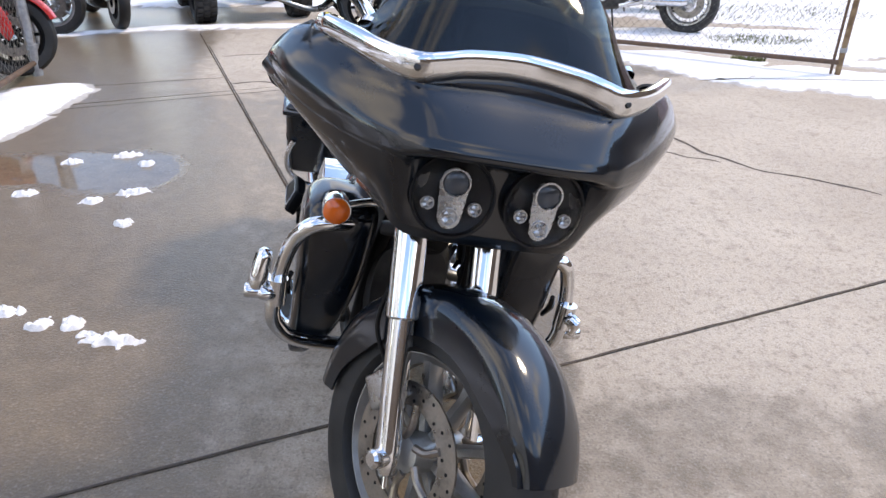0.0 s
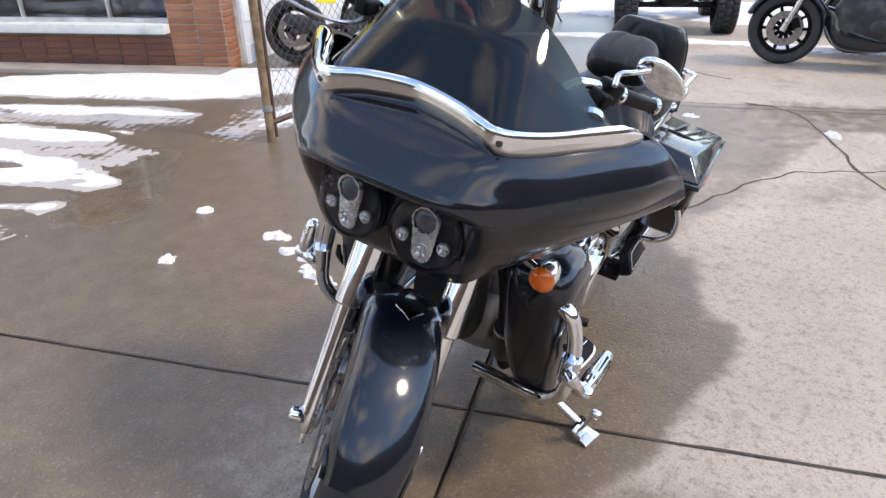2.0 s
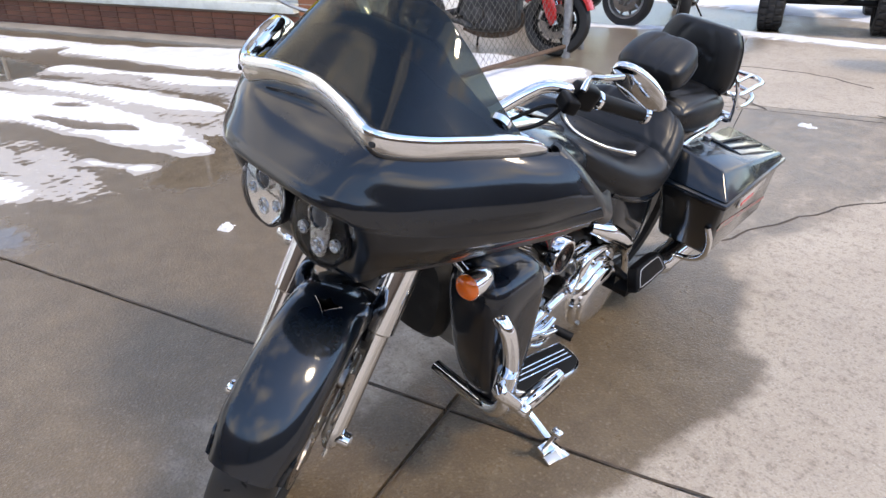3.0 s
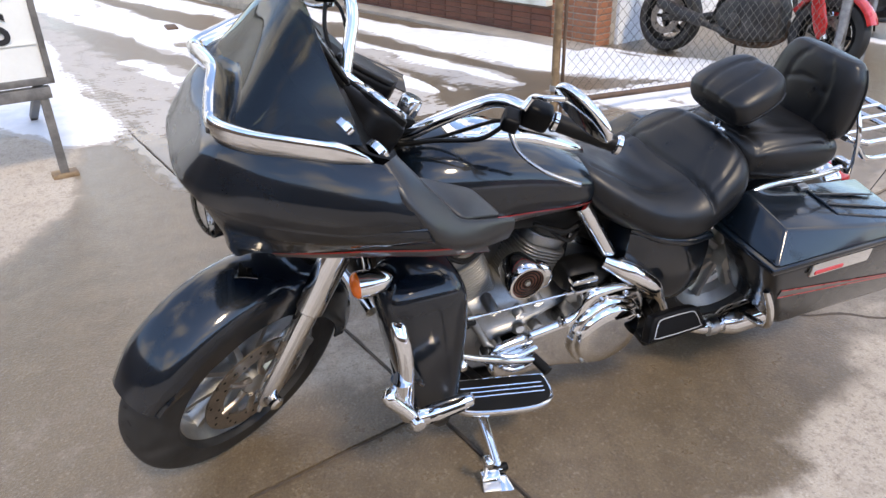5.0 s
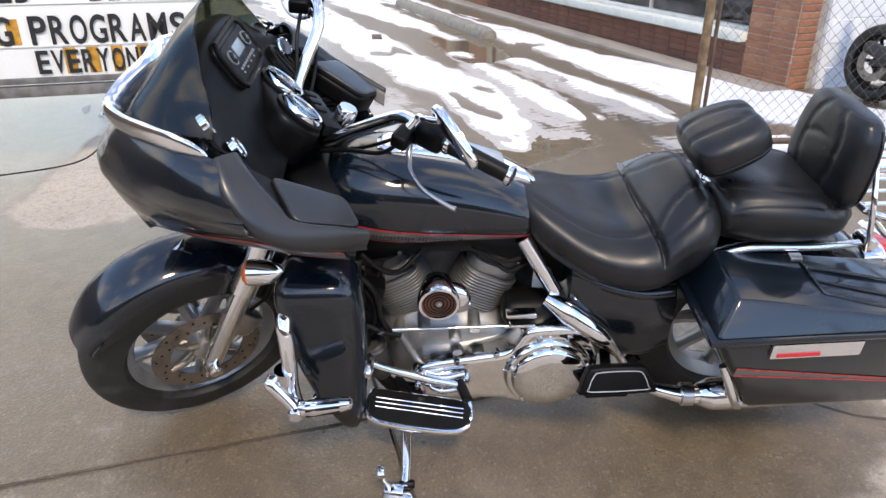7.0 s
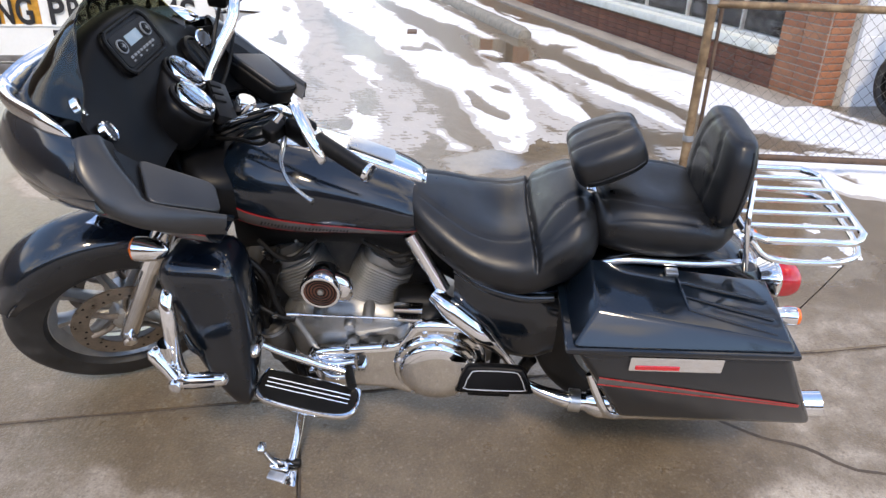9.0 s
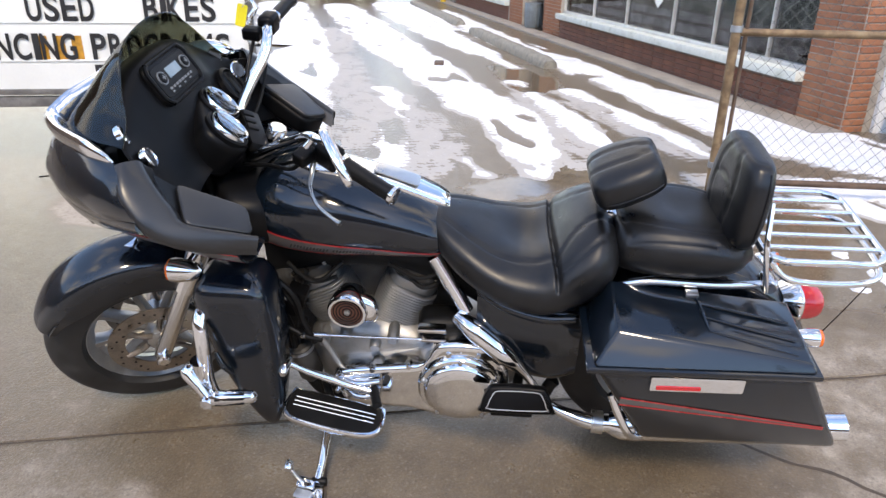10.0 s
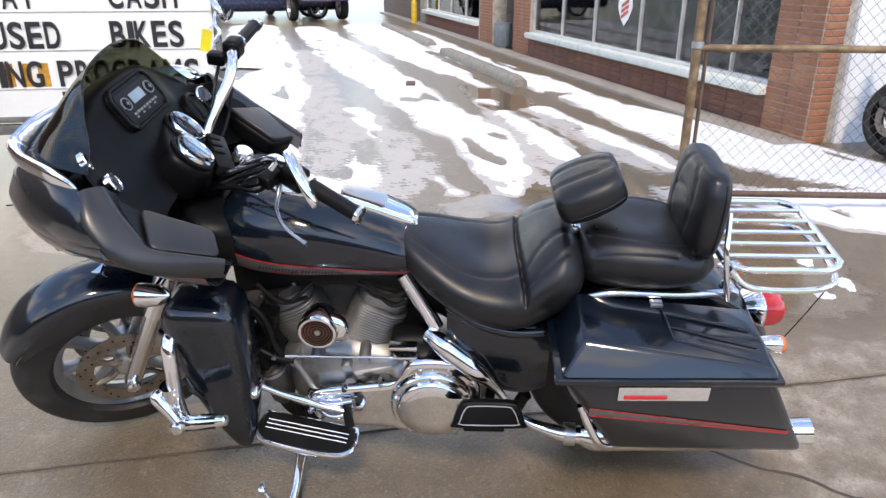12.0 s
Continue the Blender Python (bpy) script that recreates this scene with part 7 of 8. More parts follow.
tufts("grass", 3.0, 7.2, 0.5, 0.25, 900, 3, "flattened winter grass poking through snow")
tufts("grass", 2.6, 6.35, 0.16, 0.07, 200, 4, "dry grass tuft at the gate's foot")
tufts("grass", 3.6, 9.0, 1.4, 0.7, 1500, 5, "patch of green-brown winter grass")

# ---- the letter-board sign ----
SIGN = Matrix(((0.393, 0.92, 0, -2.35), (-0.92, 0.393, 0, 0.02), (0, 0, 1, 0), (0, 0, 0, 1)))  # x along the face, y out of it
BOARD = plain("white_sign_face", (0.80, 0.80, 0.76), 0.45, var=0.05, scale=2, grain=60, bump=0.1, dust=0.12, dust_colour=(0.55, 0.5, 0.42))
INK = plain("black_letters", (0.015, 0.015, 0.016), 0.5, var=0.2)
INK_WARM = plain("orange_letter_tint", (0.50, 0.24, 0.03), 0.5, var=0.3, scale=25)
FRAME_STEEL = plain("painted_sign_steel", (0.17, 0.16, 0.15), 0.6, 0.4, var=0.3, scale=12, dust=0.3)
sign = thing("letter_board_sign", SIGN, "portable white letter-board sign on a steel frame", "sign")
part("face", block((2.9, 0.10, 1.32), (1.41, -0.06, 1.18), bevel=0.006), BOARD, sign, "white changeable-letter face")
for z in (0.515, 1.85):
    part("face_frame", block((2.96, 0.13, 0.035), (1.41, -0.06, z), bevel=0.004), FRAME_STEEL, sign)
for x in (-0.055, 2.875):
    part("face_frame", block((0.03, 0.13, 1.36), (x, -0.06, 1.18), bevel=0.004), FRAME_STEEL, sign)
for z in (0.705, 0.93, 1.15, 1.375, 1.6):
    part("letter_track", block((2.88, 0.008, 0.012), (1.41, -0.005, z), bevel=0.002), BOARD, sign)
part("beam", block((2.9, 0.06, 0.06), (1.41, -0.02, 0.455), bevel=0.005), FRAME_STEEL, sign)
for x in (0.0, 2.8):
    for y, yb in ((-0.02, 0.0), (-0.12, -1.30)):
        part("leg", tube([(x, y, 0.48), (x - 0.0, yb, 0.02)], 0.030, 2, 4, False), FRAME_STEEL, sign)
        part("foot_plate", block((0.13, 0.10, 0.022), (x, yb, 0.011), bevel=0.003), RUST, sign, "rusty foot plate")
part("cable", tube([(0.5, -0.2, 0.40), (0.52, -0.1, 0.30), (0.62, 0.02, 0.16), (0.8, 0.10, 0.05), (1.3, 0.14, 0.012)], 0.005, 8, 8), BLACK_DEEP, sign, "dark power cable hanging to the ground")
# words read from the yard side: x runs to the reader's left
ROWS_OF_WORDS = ((1.165, (("PAY", 0.93), ("CASH", 0.135))), (0.94, (("USED", 0.83), ("BIKES", 0.125))), (0.715, (("FINANCING", 0.965), ("PROGRAMS", 0.055))), (0.555, (("EVERYONE", 0.265),)))
WIDE = {"PAY": 0.30, "CASH": 0.41, "USED": 0.40, "BIKES": 0.435, "FINANCING": 0.86, "PROGRAMS": 0.84, "EVERYONE": 0.63}
ADVANCE = {"I": 0.42, "M": 1.18, "J": 0.8}
for z, words in ROWS_OF_WORDS:
    for text, right in words:
        total = sum(ADVANCE.get(c, 1.0) for c in text)
        reach = 0.0
        for c in text:
            step = ADVANCE.get(c, 1.0) / total * WIDE[text]
            ob = letters("letter", c, 0.2, Matrix(), INK, sign, "", 0.0015, "LEFT", 1.0, 0.004)
            xs, zs = [v.co.x for v in ob.data.vertices], [v.co.y for v in ob.data.vertices]
            kx, kz = step * 0.84 / (max(xs) - min(xs)), (0.150 if z > 0.6 else 0.125) / max(zs)
            for v in ob.data.vertices:
                v.co = Vector((right + WIDE[text] - reach - (v.co.x - min(xs)) * kx, v.co.z + 0.0012, z + v.co.y * kz))
            reach += step
for x in (0.33, 0.47, 0.60, 0.72, 0.98, 1.08, 1.18):
    z = 0.552 if x < 0.8 else 0.712
    part("letter_tile", block((0.062, 0.001, 0.145), (x, -0.0094, z + 0.066), bevel=0), INK_WARM, sign, "orange-tinted letter tile")

# ---- motorcycles in the yard behind ----
RED_PAINT = plain("red_plastic", (0.45, 0.02, 0.02), 0.25, var=0.15, coat=0.6, bump=0)
BLUE_PAINT = plain("blue_plastic", (0.02, 0.10, 0.42), 0.25, var=0.15, coat=0.6, bump=0)
NAVY_PAINT = plain("navy_plastic", (0.012, 0.018, 0.05), 0.25, var=0.15, coat=0.6, bump=0)


def simple_wheel(owner, y, r, w, rim_mat, spokes=5, disc=True, at_x=0.0, knob=False):
    h = w / 2
    prof = [(h * 0.75, r * 0.70), (h, r * 0.80), (h * 0.93, r * 0.92), (h * 0.55, r * 0.985), (0, r), (-h * 0.55, r * 0.985), (-h * 0.93, r * 0.92), (-h, r * 0.80), (-h * 0.75, r * 0.70)]
    tyre = part("tyre", lathe(prof, 40, "x", (at_x, y, r), True), RUBBER, owner, "black rubber tyre")
    rim = part("rim", lathe([(h * 0.8, r * 0.72), (h * 0.8, r * 0.66), (h * 0.3, r * 0.60), (-h * 0.3, r * 0.60), (-h * 0.8, r * 0.66), (-h * 0.8, r * 0.72)], 36, "x", (at_x, y, r), True), rim_mat, owner)
    for k in range(spokes):
        t = 2 * math.pi * k / spokes
        d = Vector((0, math.cos(t), math.sin(t)))
        c = Vector((at_x, y, r))
        part("spoke", tube([c + d * 0.02, c + d * r * 0.64], [0.020, 0.013] if spokes < 12 else 0.004, 2, 6, False), rim_mat, rim)
    part("hub", lathe([(-h * 0.9, 0.03), (-h * 0.8, 0.045), (h * 0.8, 0.045), (h * 0.9, 0.03)], 18, "x", (at_x, y, r)), rim_mat, rim)
    if disc:
        for s in (1, -1):
            part("brake_disc", lathe([(-0.002, 0.085), (-0.002, 0.145), (0.002, 0.145), (0.002, 0.085)], 32, "x", (at_x + s * (h + 0.006), y, r), True), DISC_STEEL, owner, "steel brake disc")
    if knob:
        for k in range(26):
            for q in (-0.6, 0.0, 0.6):
                t = 2 * math.pi * (k + (0.5 if q == 0 else 0)) / 26
                part("tread_block", block((w * 0.26, 0.05, 0.03), (at_x + q * h, y + r * 0.985 * math.cos(t), r + r * 0.985 * math.sin(t)), (math.degrees(t) - 90, 0, 0), 0.006, 1), RUBBER, tyre)
    return tyre


def yard_bike(m, label, body, rim_mat, style="sport", wheelbase=1.40, front_guard=None, pipe_mat=CHROME_DULL, stand=True):
    """A parked bike: front wheel at the origin, its tail along +y."""
    b = thing("motorcycle", m, label, "motorcycle", "parked bikes")
    r = 0.30
    sport = style == "sport"
    simple_wheel(b, 0.0, r, 0.115, rim_mat, 10 if sport else 28)
    simple_wheel(b, wheelbase, r, 0.16 if sport else 0.14, rim_mat, 5 if sport else 28, True)
    for s in (1, -1):
        part("fork_leg", tube([(s * 0.095, -0.01, r - 0.02), (s * 0.095, 0.085, r + 0.22)], 0.026, 2, 14, False), CHROME_DULL if sport else CHROME, b)
        part("fork_tube", tube([(s * 0.095, 0.085, r + 0.22), (s * 0.095, 0.24, r + 0.58)], 0.021, 2, 14, False), CHROME, b)
        part("caliper", block((0.035, 0.06, 0.09), (s * 0.078, 0.085, r + 0.05), (20, 0, 0), 0.01), BLACK_MATTE, b)
        part("swingarm", tube([(s * 0.115, wheelbase, r), (s * 0.12, wheelbase - 0.28, r + 0.02), (s * 0.11, wheelbase - 0.52, r + 0.07)], [0.026, 0.030, 0.034], 4, 12), ENGINE_DARK if sport else BLACK_DEEP, b)
        part("foot_peg", tube([(s * 0.12, wheelbase - 0.56, r + 0.02), (s * 0.25, wheelbase - 0.54, r + 0.02)], 0.014, 2, 10, False), BLACK_DEEP, b)
        part("frame_rail", tube([(s * 0.06, 0.26, r + 0.50), (s * 0.13, 0.50, r + 0.44), (s * 0.14, 0.80, r + 0.30), (s * 0.12, 0.90, r + 0.05)], 0.026, 5, 12), BLACK_DEEP, b)
    rows = []
    for i in range(19):
        ang = radians((20 if sport else 10) + (130 if sport else 150) * i / 18)
        d = Vector((0, -math.cos(ang), math.sin(ang)))
        rows.append([tuple(Vector((0, 0, r)) + d * q + Vector((x, 0, 0))) for x, q in ((0.07, r + 0.0), (0.066, r + 0.03), (0.03, r + 0.045), (-0.03, r + 0.045), (-0.066, r + 0.03), (-0.07, r + 0.0))])
    part("front_guard", sheet(rows, 0.004, 2), front_guard or body, b, "front mudguard")
    if front_guard and sport:
        for s in (1, -1):
            part("guard_flank", hull([(-0.02, 0.010, r + 0.02, r + 0.10, 2.6, s * 0.115), (0.03, 0.014, r - 0.02, r + 0.24, 2.6, s * 0.12), (0.10, 0.012, r + 0.12, r + 0.36, 2.6, s * 0.12), (0.14, 0.008, r + 0.26, r + 0.36, 2.6, s * 0.118)], 16, 4), front_guard, b)
    part("engine", hull([(0.36, 0.11, 0.24, 0.50, 3.2), (0.44, 0.17, 0.20, 0.60, 3.2), (0.62, 0.19, 0.18, 0.62, 3.2), (0.82, 0.18, 0.20, 0.52, 3.2), (0.92, 0.12, 0.25, 0.45, 3.0)], 28, 5), ENGINE_DARK, b, "dark engine block")
    for s in (1, -1):
        part("engine_cover", lathe([(0, 0.070), (s * 0.022, 0.066), (s * 0.03, 0.05), (s * 0.032, 0.005)], 28, "x", (s * 0.185, 0.70, 0.34)), CHROME if not sport else ENGINE_DARK, b)
    part("tank", hull([(0.32, 0.09, 0.78, 0.90, 2.4), (0.42, 0.15, 0.70, 0.98, 2.4), (0.58, 0.16, 0.68, 0.99, 2.4), (0.74, 0.10, 0.70, 0.88, 2.4), (0.80, 0.06, 0.72, 0.80, 2.4)], 28, 5), body, b, "painted fuel tank")
    part("seat", hull([(0.76, 0.08, 0.72, 0.79, 2.6), (0.90, 0.14, 0.70, 0.79, 2.6), (1.08, 0.15, 0.72, 0.83, 2.6), (1.25, 0.11, 0.78, 0.90, 2.6), (1.36, 0.07, 0.84, 0.92, 2.6)], 24, 5), BLACK_MATTE, b, "black seat")
    part("tail", hull([(1.00, 0.12, 0.62, 0.74, 2.6), (1.25, 0.11, 0.70, 0.82, 2.6), (1.50, 0.06, 0.80, 0.90, 2.6), (1.58, 0.03, 0.86, 0.90, 2.6)], 24, 5), body, b, "tail section")
    if sport:
        part("belly", hull([(0.30, 0.06, 0.34, 0.50, 3.0), (0.42, 0.16, 0.17, 0.46, 3.0), (0.66, 0.18, 0.14, 0.34, 3.0), (0.92, 0.12, 0.17, 0.27, 3.0)], 28, 5), front_guard if body is RED_PAINT else BLACK_PAINT if body is not RED_PAINT else body, b, "lower cowl") if body is not RED_PAINT else part("header_pipe", tube([(0.08, 0.42, 0.44), (0.10, 0.36, 0.28), (0.10, 0.50, 0.17), (0.11, 0.75, 0.15), (0.16, 0.95, 0.20)], 0.032, 6, 14), RUST_DARK, b, "brown exhaust header")
        part("cowl", hull([(0.10, 0.08, 0.80, 0.98, 2.6), (0.22, 0.20, 0.66, 1.08, 2.6), (0.38, 0.24, 0.60, 1.02, 2.8), (0.52, 0.20, 0.62, 0.88, 2.8)], 28, 5), body, b, "front cowl")
    mid = wheelbase - 0.45
    can = part("silencer", tube([(-0.17, mid - 0.22, 0.24), (-0.19, mid, 0.30), (-0.20, mid + 0.03, 0.31), (-0.21, mid + 0.42, 0.42 if sport else 0.32), (-0.21, mid + 0.45, 0.43 if sport else 0.325)], [0.024, 0.030, 0.050, 0.052, 0.040], 3, 18, False), pipe_mat, b, "exhaust silencer")
    can2 = part("silencer", mirrored(tube([(-0.17, mid - 0.22, 0.24), (-0.19, mid, 0.30), (-0.20, mid + 0.03, 0.31), (-0.21, mid + 0.42, 0.42 if sport else 0.32), (-0.21, mid + 0.45, 0.43 if sport else 0.325)], [0.024, 0.030, 0.050, 0.052, 0.040], 3, 18, False)), pipe_mat, b, "exhaust silencer") if not sport else None
    part("handlebar", tube([(-0.36, 0.34, 0.98), (-0.15, 0.25, 0.95), (0.15, 0.25, 0.95), (0.36, 0.34, 0.98)], 0.012, 6, 10), BLACK_DEEP, b)
    part("heel_plate", slab(((-0.05, -0.05), (0.06, -0.03), (0.04, 0.06), (-0.03, 0.09)), 0.006, Matrix(((0, 0, 1, 0.165), (1, 0, 0, wheelbase - 0.60), (0, 1, 0, r + 0.06), (0, 0, 0, 1))), 0.002), CHROME, b, "bright heel plate")
    if stand:
        part("kick_stand", tube([(0.14, 0.80, 0.20), (0.22, 0.84, 0.08), (0.27, 0.86, 0.008)], 0.010, 4, 10), BLACK_DEEP, b)
    return b


def facing(front, rear, lean=0.0):
    """The pose of a bike whose wheels stand at these two places."""
    d = Vector((rear[0] - front[0], rear[1] - front[1]))
    return pose(front[0], front[1], 0, 0, lean, math.degrees(math.atan2(-d.x, d.y)))


yard_bike(facing((-3.28, 5.34), (-4.50, 4.66), 5), "red and black sport bike parked behind the chain link", RED_PAINT, BLACK_MATTE, front_guard=RED_PAINT, wheelbase=1.40, pipe_mat=ENGINE_DARK)
yard_bike(facing((-3.88, 7.0), (-5.2, 6.75), 5), "black sport bike parked on snow behind the gate", BLACK_PAINT, ALLOY)
yard_bike(facing((-3.42, 7.35), (-4.3, 8.5), 5), "dark blue sport bike parked nose to the yard", NAVY_PAINT, BLACK_MATTE)
yard_bike(facing((-0.80, 7.05), (0.55, 7.30), -6), "all-black sport bike parked across the yard", BLACK_PAINT, BLACK_MATTE, pipe_mat=BLACK_MATTE)
yard_bike(facing((-0.40, 7.85), (1.02, 7.72), -6), "black cruiser with wire wheels behind another bike", BLACK_PAINT, CHROME_DULL, "cruiser", 1.45)
yard_bike(facing((0.95, 8.2), (2.40, 7.62), -6), "dark cruiser with chrome engine standing in snow", BLACK_PAINT, CHROME_DULL, "cruiser", 1.55, pipe_mat=CHROME)

yard_bike(facing((-0.75, 9.0), (0.75, 8.85), -6), "dark cruiser in the second row of parked bikes", BLACK_PAINT, BLACK_MATTE, "cruiser", 1.5, pipe_mat=ENGINE_DARK)
yard_bike(facing((1.25, 9.35), (2.7, 8.95), -6), "black sport bike in the second row of parked bikes", NAVY_PAINT, BLACK_MATTE, pipe_mat=ENGINE_DARK)

# quad bike with fat tyres
quad = thing("quad_bike", pose(-2.35, 8.3, 0, 0, 0, 28), "dark quad bike with fat knobbly tyres on snow", "quad bike")
for x in (-0.52, 0.52):
    for y in (-0.15, 1.1):
        simple_wheel(quad, y, 0.29, 0.24, BLACK_MATTE, 6, False, x, True)
part("axle", tube([(-0.45, -0.15, 0.29), (0.45, -0.15, 0.29)], 0.03, 2, 12, False), BLACK_DEEP, quad)
part("axle", tube([(-0.45, 1.1, 0.29), (0.45, 1.1, 0.29)], 0.03, 2, 12, False), BLACK_DEEP, quad)
for s in (1, -1):
    part("lower_arm", tube([(s * 0.12, -0.05, 0.32), (s * 0.42, -0.15, 0.28)], 0.016, 2, 10, False), ALLOY, quad)
    part("damper", tube([(s * 0.14, 0.0, 0.62), (s * 0.38, -0.13, 0.32)], 0.028, 2, 12, False), ALLOY, quad)
    part("mudguard", hull([(-0.5, 0.20, 0.66, 0.72, 3, s * 0.46), (-0.15, 0.24, 0.70, 0.78, 3, s * 0.46), (0.2, 0.20, 0.62, 0.70, 3, s * 0.44)], 20, 4), BLACK_MATTE, quad)
part("belly", hull([(-0.45, 0.14, 0.34, 0.55, 3), (0.0, 0.22, 0.24, 0.70, 3), (0.6, 0.24, 0.22, 0.75, 3), (1.1, 0.18, 0.30, 0.70, 3), (1.4, 0.12, 0.45, 0.65, 3)], 24, 5), BLACK_DEEP, quad)

# ---- things by the shop and down the drive ----
bin_ob = thing("litter_bin", WALL @ pose(8.25, -0.05, 0.035), "round grey-blue ribbed litter bin in the shop entrance", "litter bin")
BIN = plain("bin_plastic", (0.16, 0.19, 0.21), 0.5, var=0.15)
part("drum", lathe([(0.0, 0.14), (0.02, 0.155), (0.30, 0.165), (0.40, 0.168), (0.42, 0.160)], 32, "z"), BIN, bin_ob)
part("rim", lathe([(0.41, 0.150), (0.415, 0.175), (0.435, 0.172), (0.437, 0.14)], 32, "z"), BIN, bin_ob)
for k in range(16):
    t = 2 * math.pi * k / 16
    part("rib", tube([(0.158 * math.cos(t), 0.158 * math.sin(t), 0.03), (0.167 * math.cos(t), 0.167 * math.sin(t), 0.39)], 0.006, 2, 6, False), BIN, bin_ob)
YELLOW = plain("yellow_paint", (0.62, 0.40, 0.02), 0.5, var=0.15)
bollard = part("bollard", lathe([(-0.01, 0.075), (0.55, 0.075), (0.60, 0.06), (0.62, 0.02)], 24, "z"), YELLOW)
bollard.matrix_world = WALL @ pose(15.2, 0.25, 0.03)
tagged(bollard, "yellow painted bollard by the far shop door", "bollard")
debris = part("board_scrap", block((0.30, 0.12, 0.025), (0, 0, 0.012), (0, 0, 0), 0.004), RUST_DARK)
debris.matrix_world = pose(-7.13, -0.08, 0.02, 0, 0, 15)
tagged(debris, "dark scrap of board lying on the snow", "debris")
drain = part("drain_cover", slab(rounded(0.26, 0.20, 0.02), 0.006, pose(0, 0, 0), 0.002), RUST_DARK)
drain.matrix_world = pose(-4.87, 0.74, 0.001, 0, 0, 20)
tagged(drain, "rusty square drain cover in wet concrete", "drain cover")

# shop goods behind the window
show = thing("display_bike", WALL @ pose(1.0, -0.75, 0.35, 0, 0, 90), "bright blue sport bike on display inside the window", "motorcycle")
part("blue_fairing", hull([(-0.9, 0.03, 0.42, 0.50, 2.4), (-0.5, 0.10, 0.32, 0.58, 2.4), (-0.1, 0.14, 0.30, 0.62, 2.4), (0.3, 0.10, 0.40, 0.62, 2.4), (0.6, 0.04, 0.52, 0.60, 2.4)], 24, 5), BLUE_PAINT, show)
part("blue_flank", hull([(-0.3, 0.02, 0.05, 0.18, 2.2), (0.0, 0.08, 0.02, 0.34, 2.2), (0.25, 0.03, 0.20, 0.36, 2.2)], 20, 4), BLUE_PAINT, show)
part("spring", join(*[tube([(-0.05 + 0.03 * math.cos(t), -0.75 + 0.03 * math.sin(t), 0.05 + 0.02 * k) for t in (2 * math.pi * j / 10 for j in range(10))], 0.006, 1, 6, False, True) for k in range(9)]), ALLOY, show)
simple_wheel(show, -0.62, 0.27, 0.1, BLACK_MATTE, 5, False)
simple_wheel(show, 0.62, 0.27, 0.1, BLACK_MATTE, 5, False)
decal = part("window_decal", slab(((-0.17, 0.12), (0.17, 0.12), (0.19, 0.0), (0.10, -0.14), (0.0, -0.22), (-0.10, -0.14), (-0.19, 0.0)), 0.002, Matrix(((-1, 0, 0, 0), (0, 0, 1, 0), (0, 1, 0, 0), (0, 0, 0, 1))), 0), BOARD)
decal.matrix_world = WALL @ pose(3.55, -0.09, 0.95)
tagged(decal, "white shield-shaped decal on the shop window", "decal")
for k in range(3):
    stripe = part("decal_band", block((0.20, 0.002, 0.045), (0.0, 0.004, 0.05 - 0.065 * k), (0, 24, 0), 0), RED_PAINT, decal)
BENCH = plain("pale_goods", (0.45, 0.45, 0.46), 0.6, var=0.3, scale=5)
for s0, w, h in ((1.6, 1.2, 0.30), (3.2, 1.6, 0.22), (5.2, 1.0, 0.42)):
    counter = part("display_shelf", block((w, 0.5, h), (0, 0, h / 2), bevel=0.02), BENCH)
    counter.matrix_world = WALL @ pose(s0 + w / 2, -1.6, 0.05)
    tagged(counter, "low pale display shelf inside the shop", "shelf", "display shelves")


def vehicle(name, m, label, paint, length, width, low, waist, roof, cab, tyre_r):
    v = thing(name, m, label, "car" if name != "pickup_truck" else "truck")
    part("body", hull([(0, width * 0.46, low + 0.10, waist - 0.10, 5), (0.15, width * 0.5, low, waist, 5), (length - 0.2, width * 0.5, low, waist, 5), (length, width * 0.46, low + 0.12, waist - 0.12, 5)], 28, 4), paint, v)
    part("cabin", hull([(cab[0], width * 0.40, waist - 0.05, waist + 0.10, 4), (cab[0] + 0.35, width * 0.42, waist - 0.05, roof, 4), (cab[1] - 0.35, width * 0.42, waist - 0.05, roof, 4), (cab[1], width * 0.40, waist - 0.05, waist + 0.10, 4)], 28, 4), LAMP_DARK, v, "dark cabin glass")
    part("bumper", block((width * 0.92, 0.12, 0.18), (0, -0.04, low + 0.16), bevel=0.03), CHROME_DULL, v, "pale bumper")
    part("number_bar", block((0.34, 0.01, 0.09), (0, -0.105, low + 0.17), bevel=0), BOARD, v)
    for s in (1, -1):
        for y in (0.75, length - 0.85):
            simple_wheel(v, y, tyre_r, 0.24, ALLOY, 6, False, s * (width / 2 - 0.12))
        part("lamp", block((0.20, 0.04, 0.16), (s * width * 0.37, 0.0, waist - 0.22), bevel=0.02), RED_LENS, v)
    return v


PURPLE = plain("dark_purple_paint", (0.035, 0.015, 0.06), 0.25, var=0.2, coat=0.6, bump=0)
vehicle("pickup_truck", pose(-18.35, -5.95, 0, 0, 0, 128), "high dark purple pickup truck seen end on down the drive", PURPLE, 5.0, 1.75, 0.55, 1.15, 1.8, (1.9, 3.6), 0.40)
vehicle("parked_car", pose(-20.4, -6.4, 0, 0, 0, 215), "dark car parked beyond the pickup truck", NAVY_PAINT, 4.4, 1.7, 0.25, 0.85, 1.4, (1.1, 3.6), 0.32)

# ---- bricks ----
def brick_mesh(l, d, h):
    geo = block((l, d, h), bevel=0.004, seg=1)
    me = bpy.data.meshes.new("brick")
    me.from_pydata(geo[0], [], geo[1])
    return me


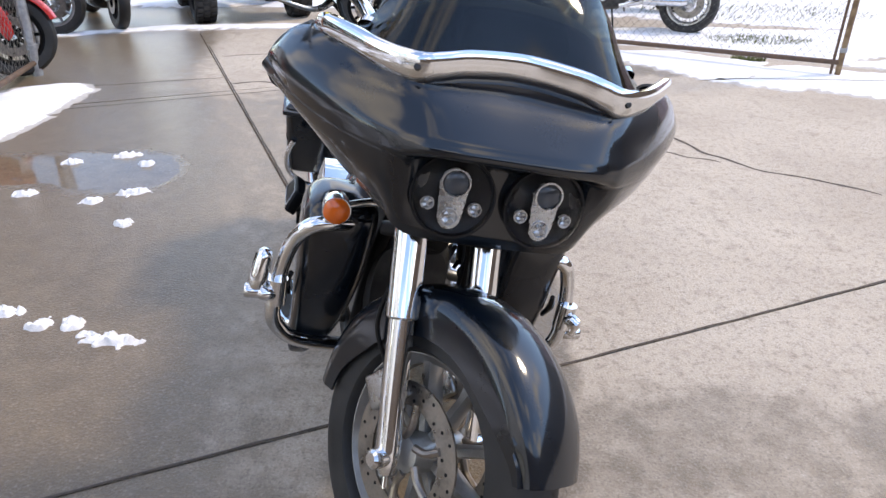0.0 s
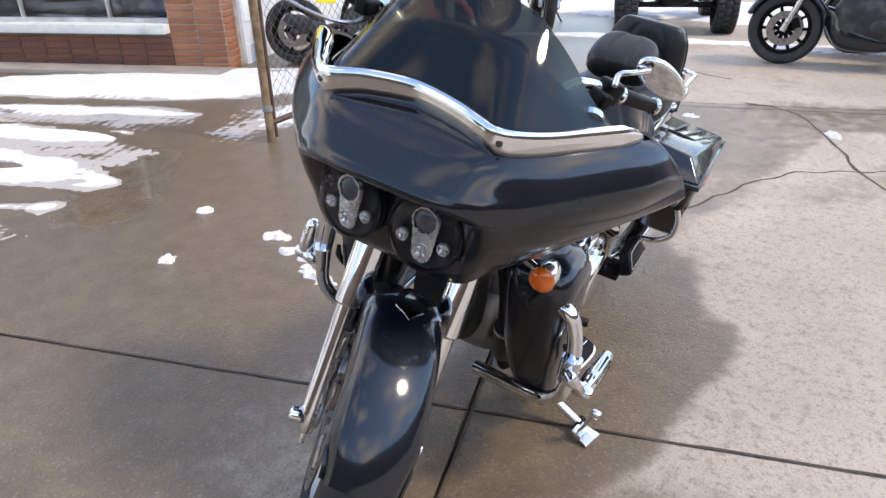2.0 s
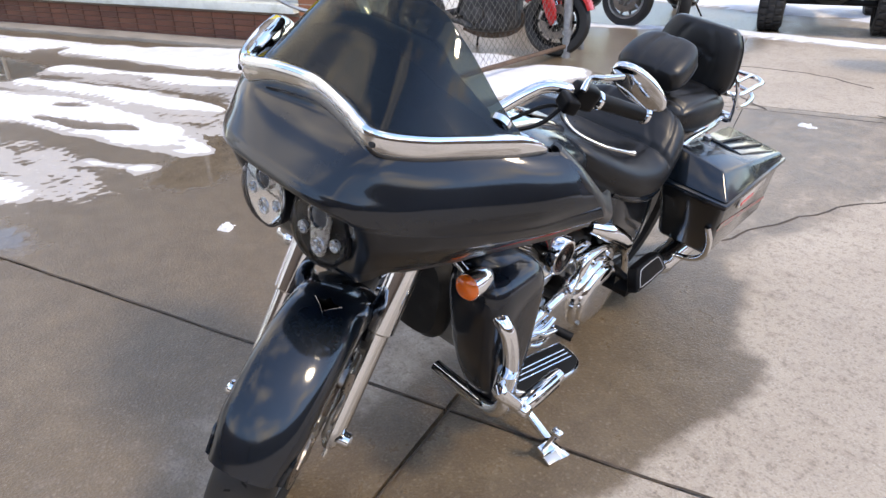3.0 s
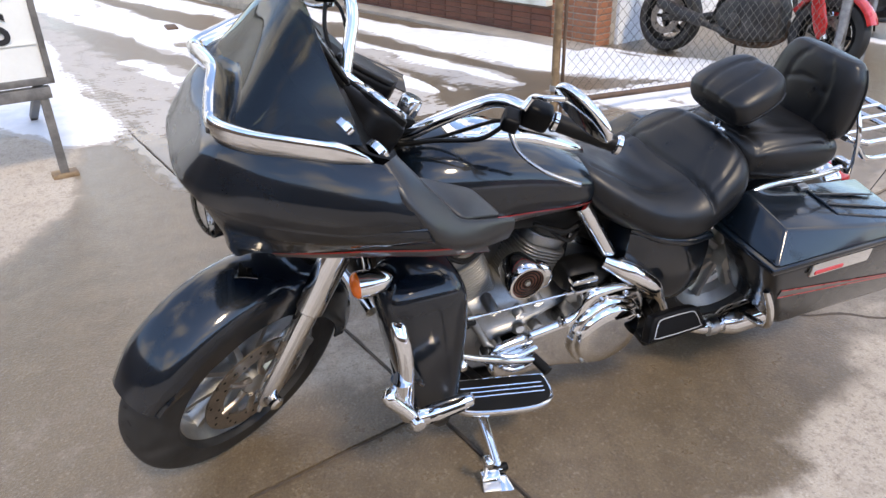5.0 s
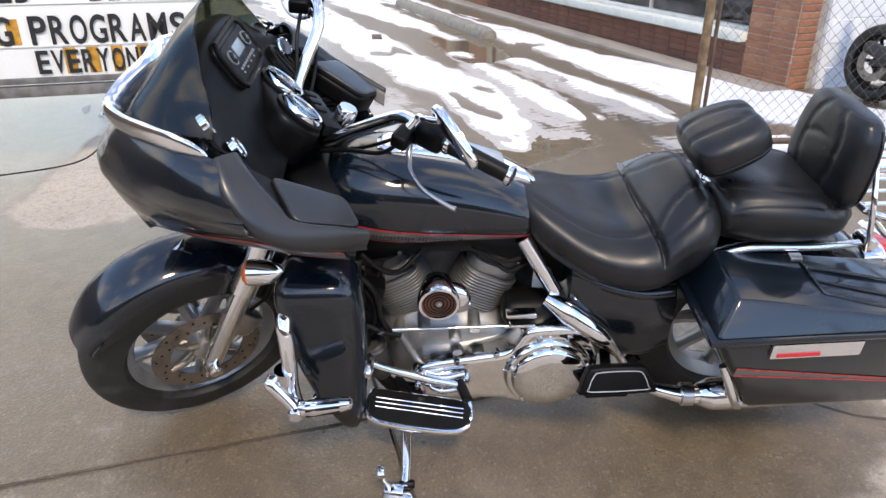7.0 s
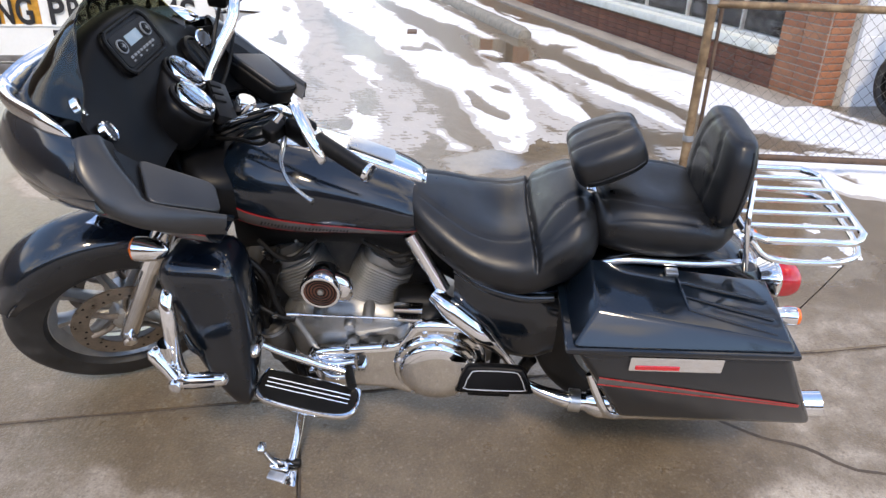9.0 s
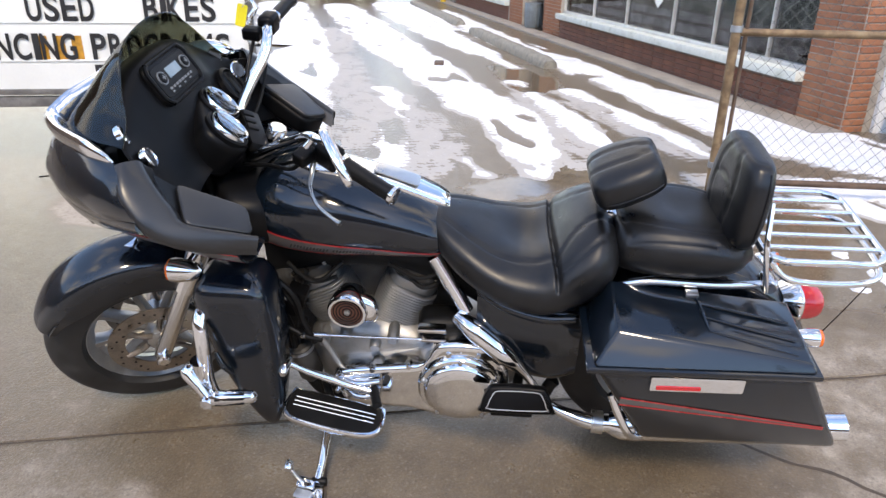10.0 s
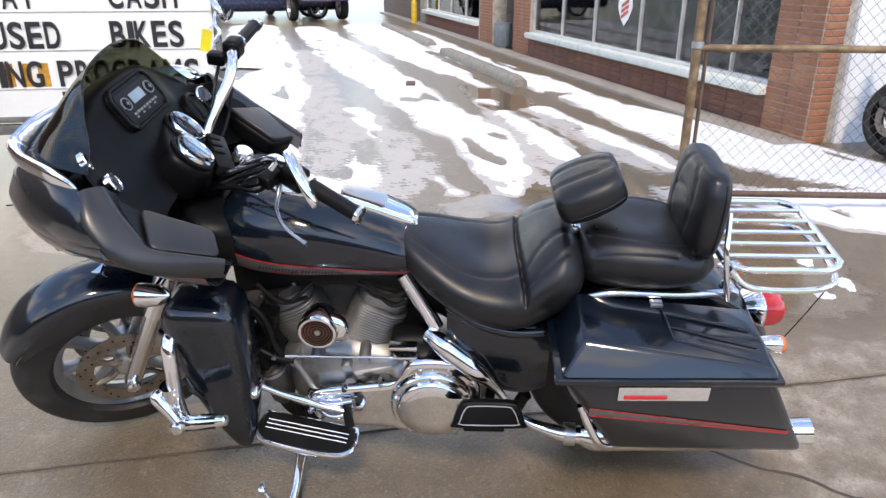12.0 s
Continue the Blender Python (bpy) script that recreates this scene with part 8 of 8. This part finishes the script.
def brick(me, at, turn, owner, rnd):
    ob = new("brick", me)
    ob.parent = owner
    ob.matrix_local = owner.matrix_world.inverted() @ WALL @ pose(at[0], at[1] + rnd.uniform(-0.0015, 0.0015), at[2], 0, 0, turn + rnd.uniform(-0.2, 0.2))


rnd = random.Random(5)
COURSE = 0.0585
tan_long, tan_end = brick_mesh(0.272, 0.05, COURSE - 0.010), brick_mesh(0.20, 0.05, COURSE - 0.010)
red_long, red_mid = brick_mesh(0.272, 0.05, COURSE - 0.006), brick_mesh(0.262, 0.05, COURSE - 0.006)
for me, mat in ((tan_long, PIER_BRICK), (tan_end, PIER_BRICK), (red_long, LOW_BRICK), (red_mid, LOW_BRICK)):
    me.materials.append(mat)
for k in range(32):
    z = 0.03 + COURSE * k
    for s in (0.155, 0.437):
        brick(tan_long, (s, -0.028, z), 0, wall_front, rnd)
    brick(tan_end, (0.030, -0.118, z), 90, wall_front, rnd)
for k in range(5):
    z = 0.03 + COURSE * k
    for j in range(22):
        brick(red_long, (0.72 + 0.278 * j, -0.028, z), 0, wall_front, rnd)
far_bricks = []
for k in range(38):
    for lo, hi in ((6.72, 7.52), (8.82, 9.74)):
        s = lo + 0.135
        while s < hi - 0.1:
            far_bricks.append(block((0.268, 0.05, COURSE - 0.008), (s, -0.026, 0.03 + COURSE * k), bevel=0))
            s += 0.276
ob = part("far_brickwork", join(*far_bricks), PIER_BRICK, wall_front, shade=False)
ob.matrix_local = Matrix()
ob["kind"] = "stuff"
low_far = [block((0.268, 0.05, COURSE - 0.008), (9.9 + 0.276 * j, -0.026, 0.03 + COURSE * k), bevel=0) for k in range(5) for j in range(18)]
ob = part("far_brickwork", join(*low_far), LOW_BRICK, wall_front, shade=False)
ob["kind"] = "stuff"

# painted blocks of the side wall
wb = brick_mesh(0.012, 0.390, 0.190)
wb.name = "wall_block"
wb.materials.append(WHITE_WALL)
for k in range(10):
    for j in range(12):
        ob = new("wall_block", wb)
        ob.parent = wall_side
        ob.matrix_local = pose(-0.022 + rnd.uniform(-0.0012, 0.0012), -0.52 - 0.398 * j - 0.199 * (k % 2), 0.085 + 0.198 * k)
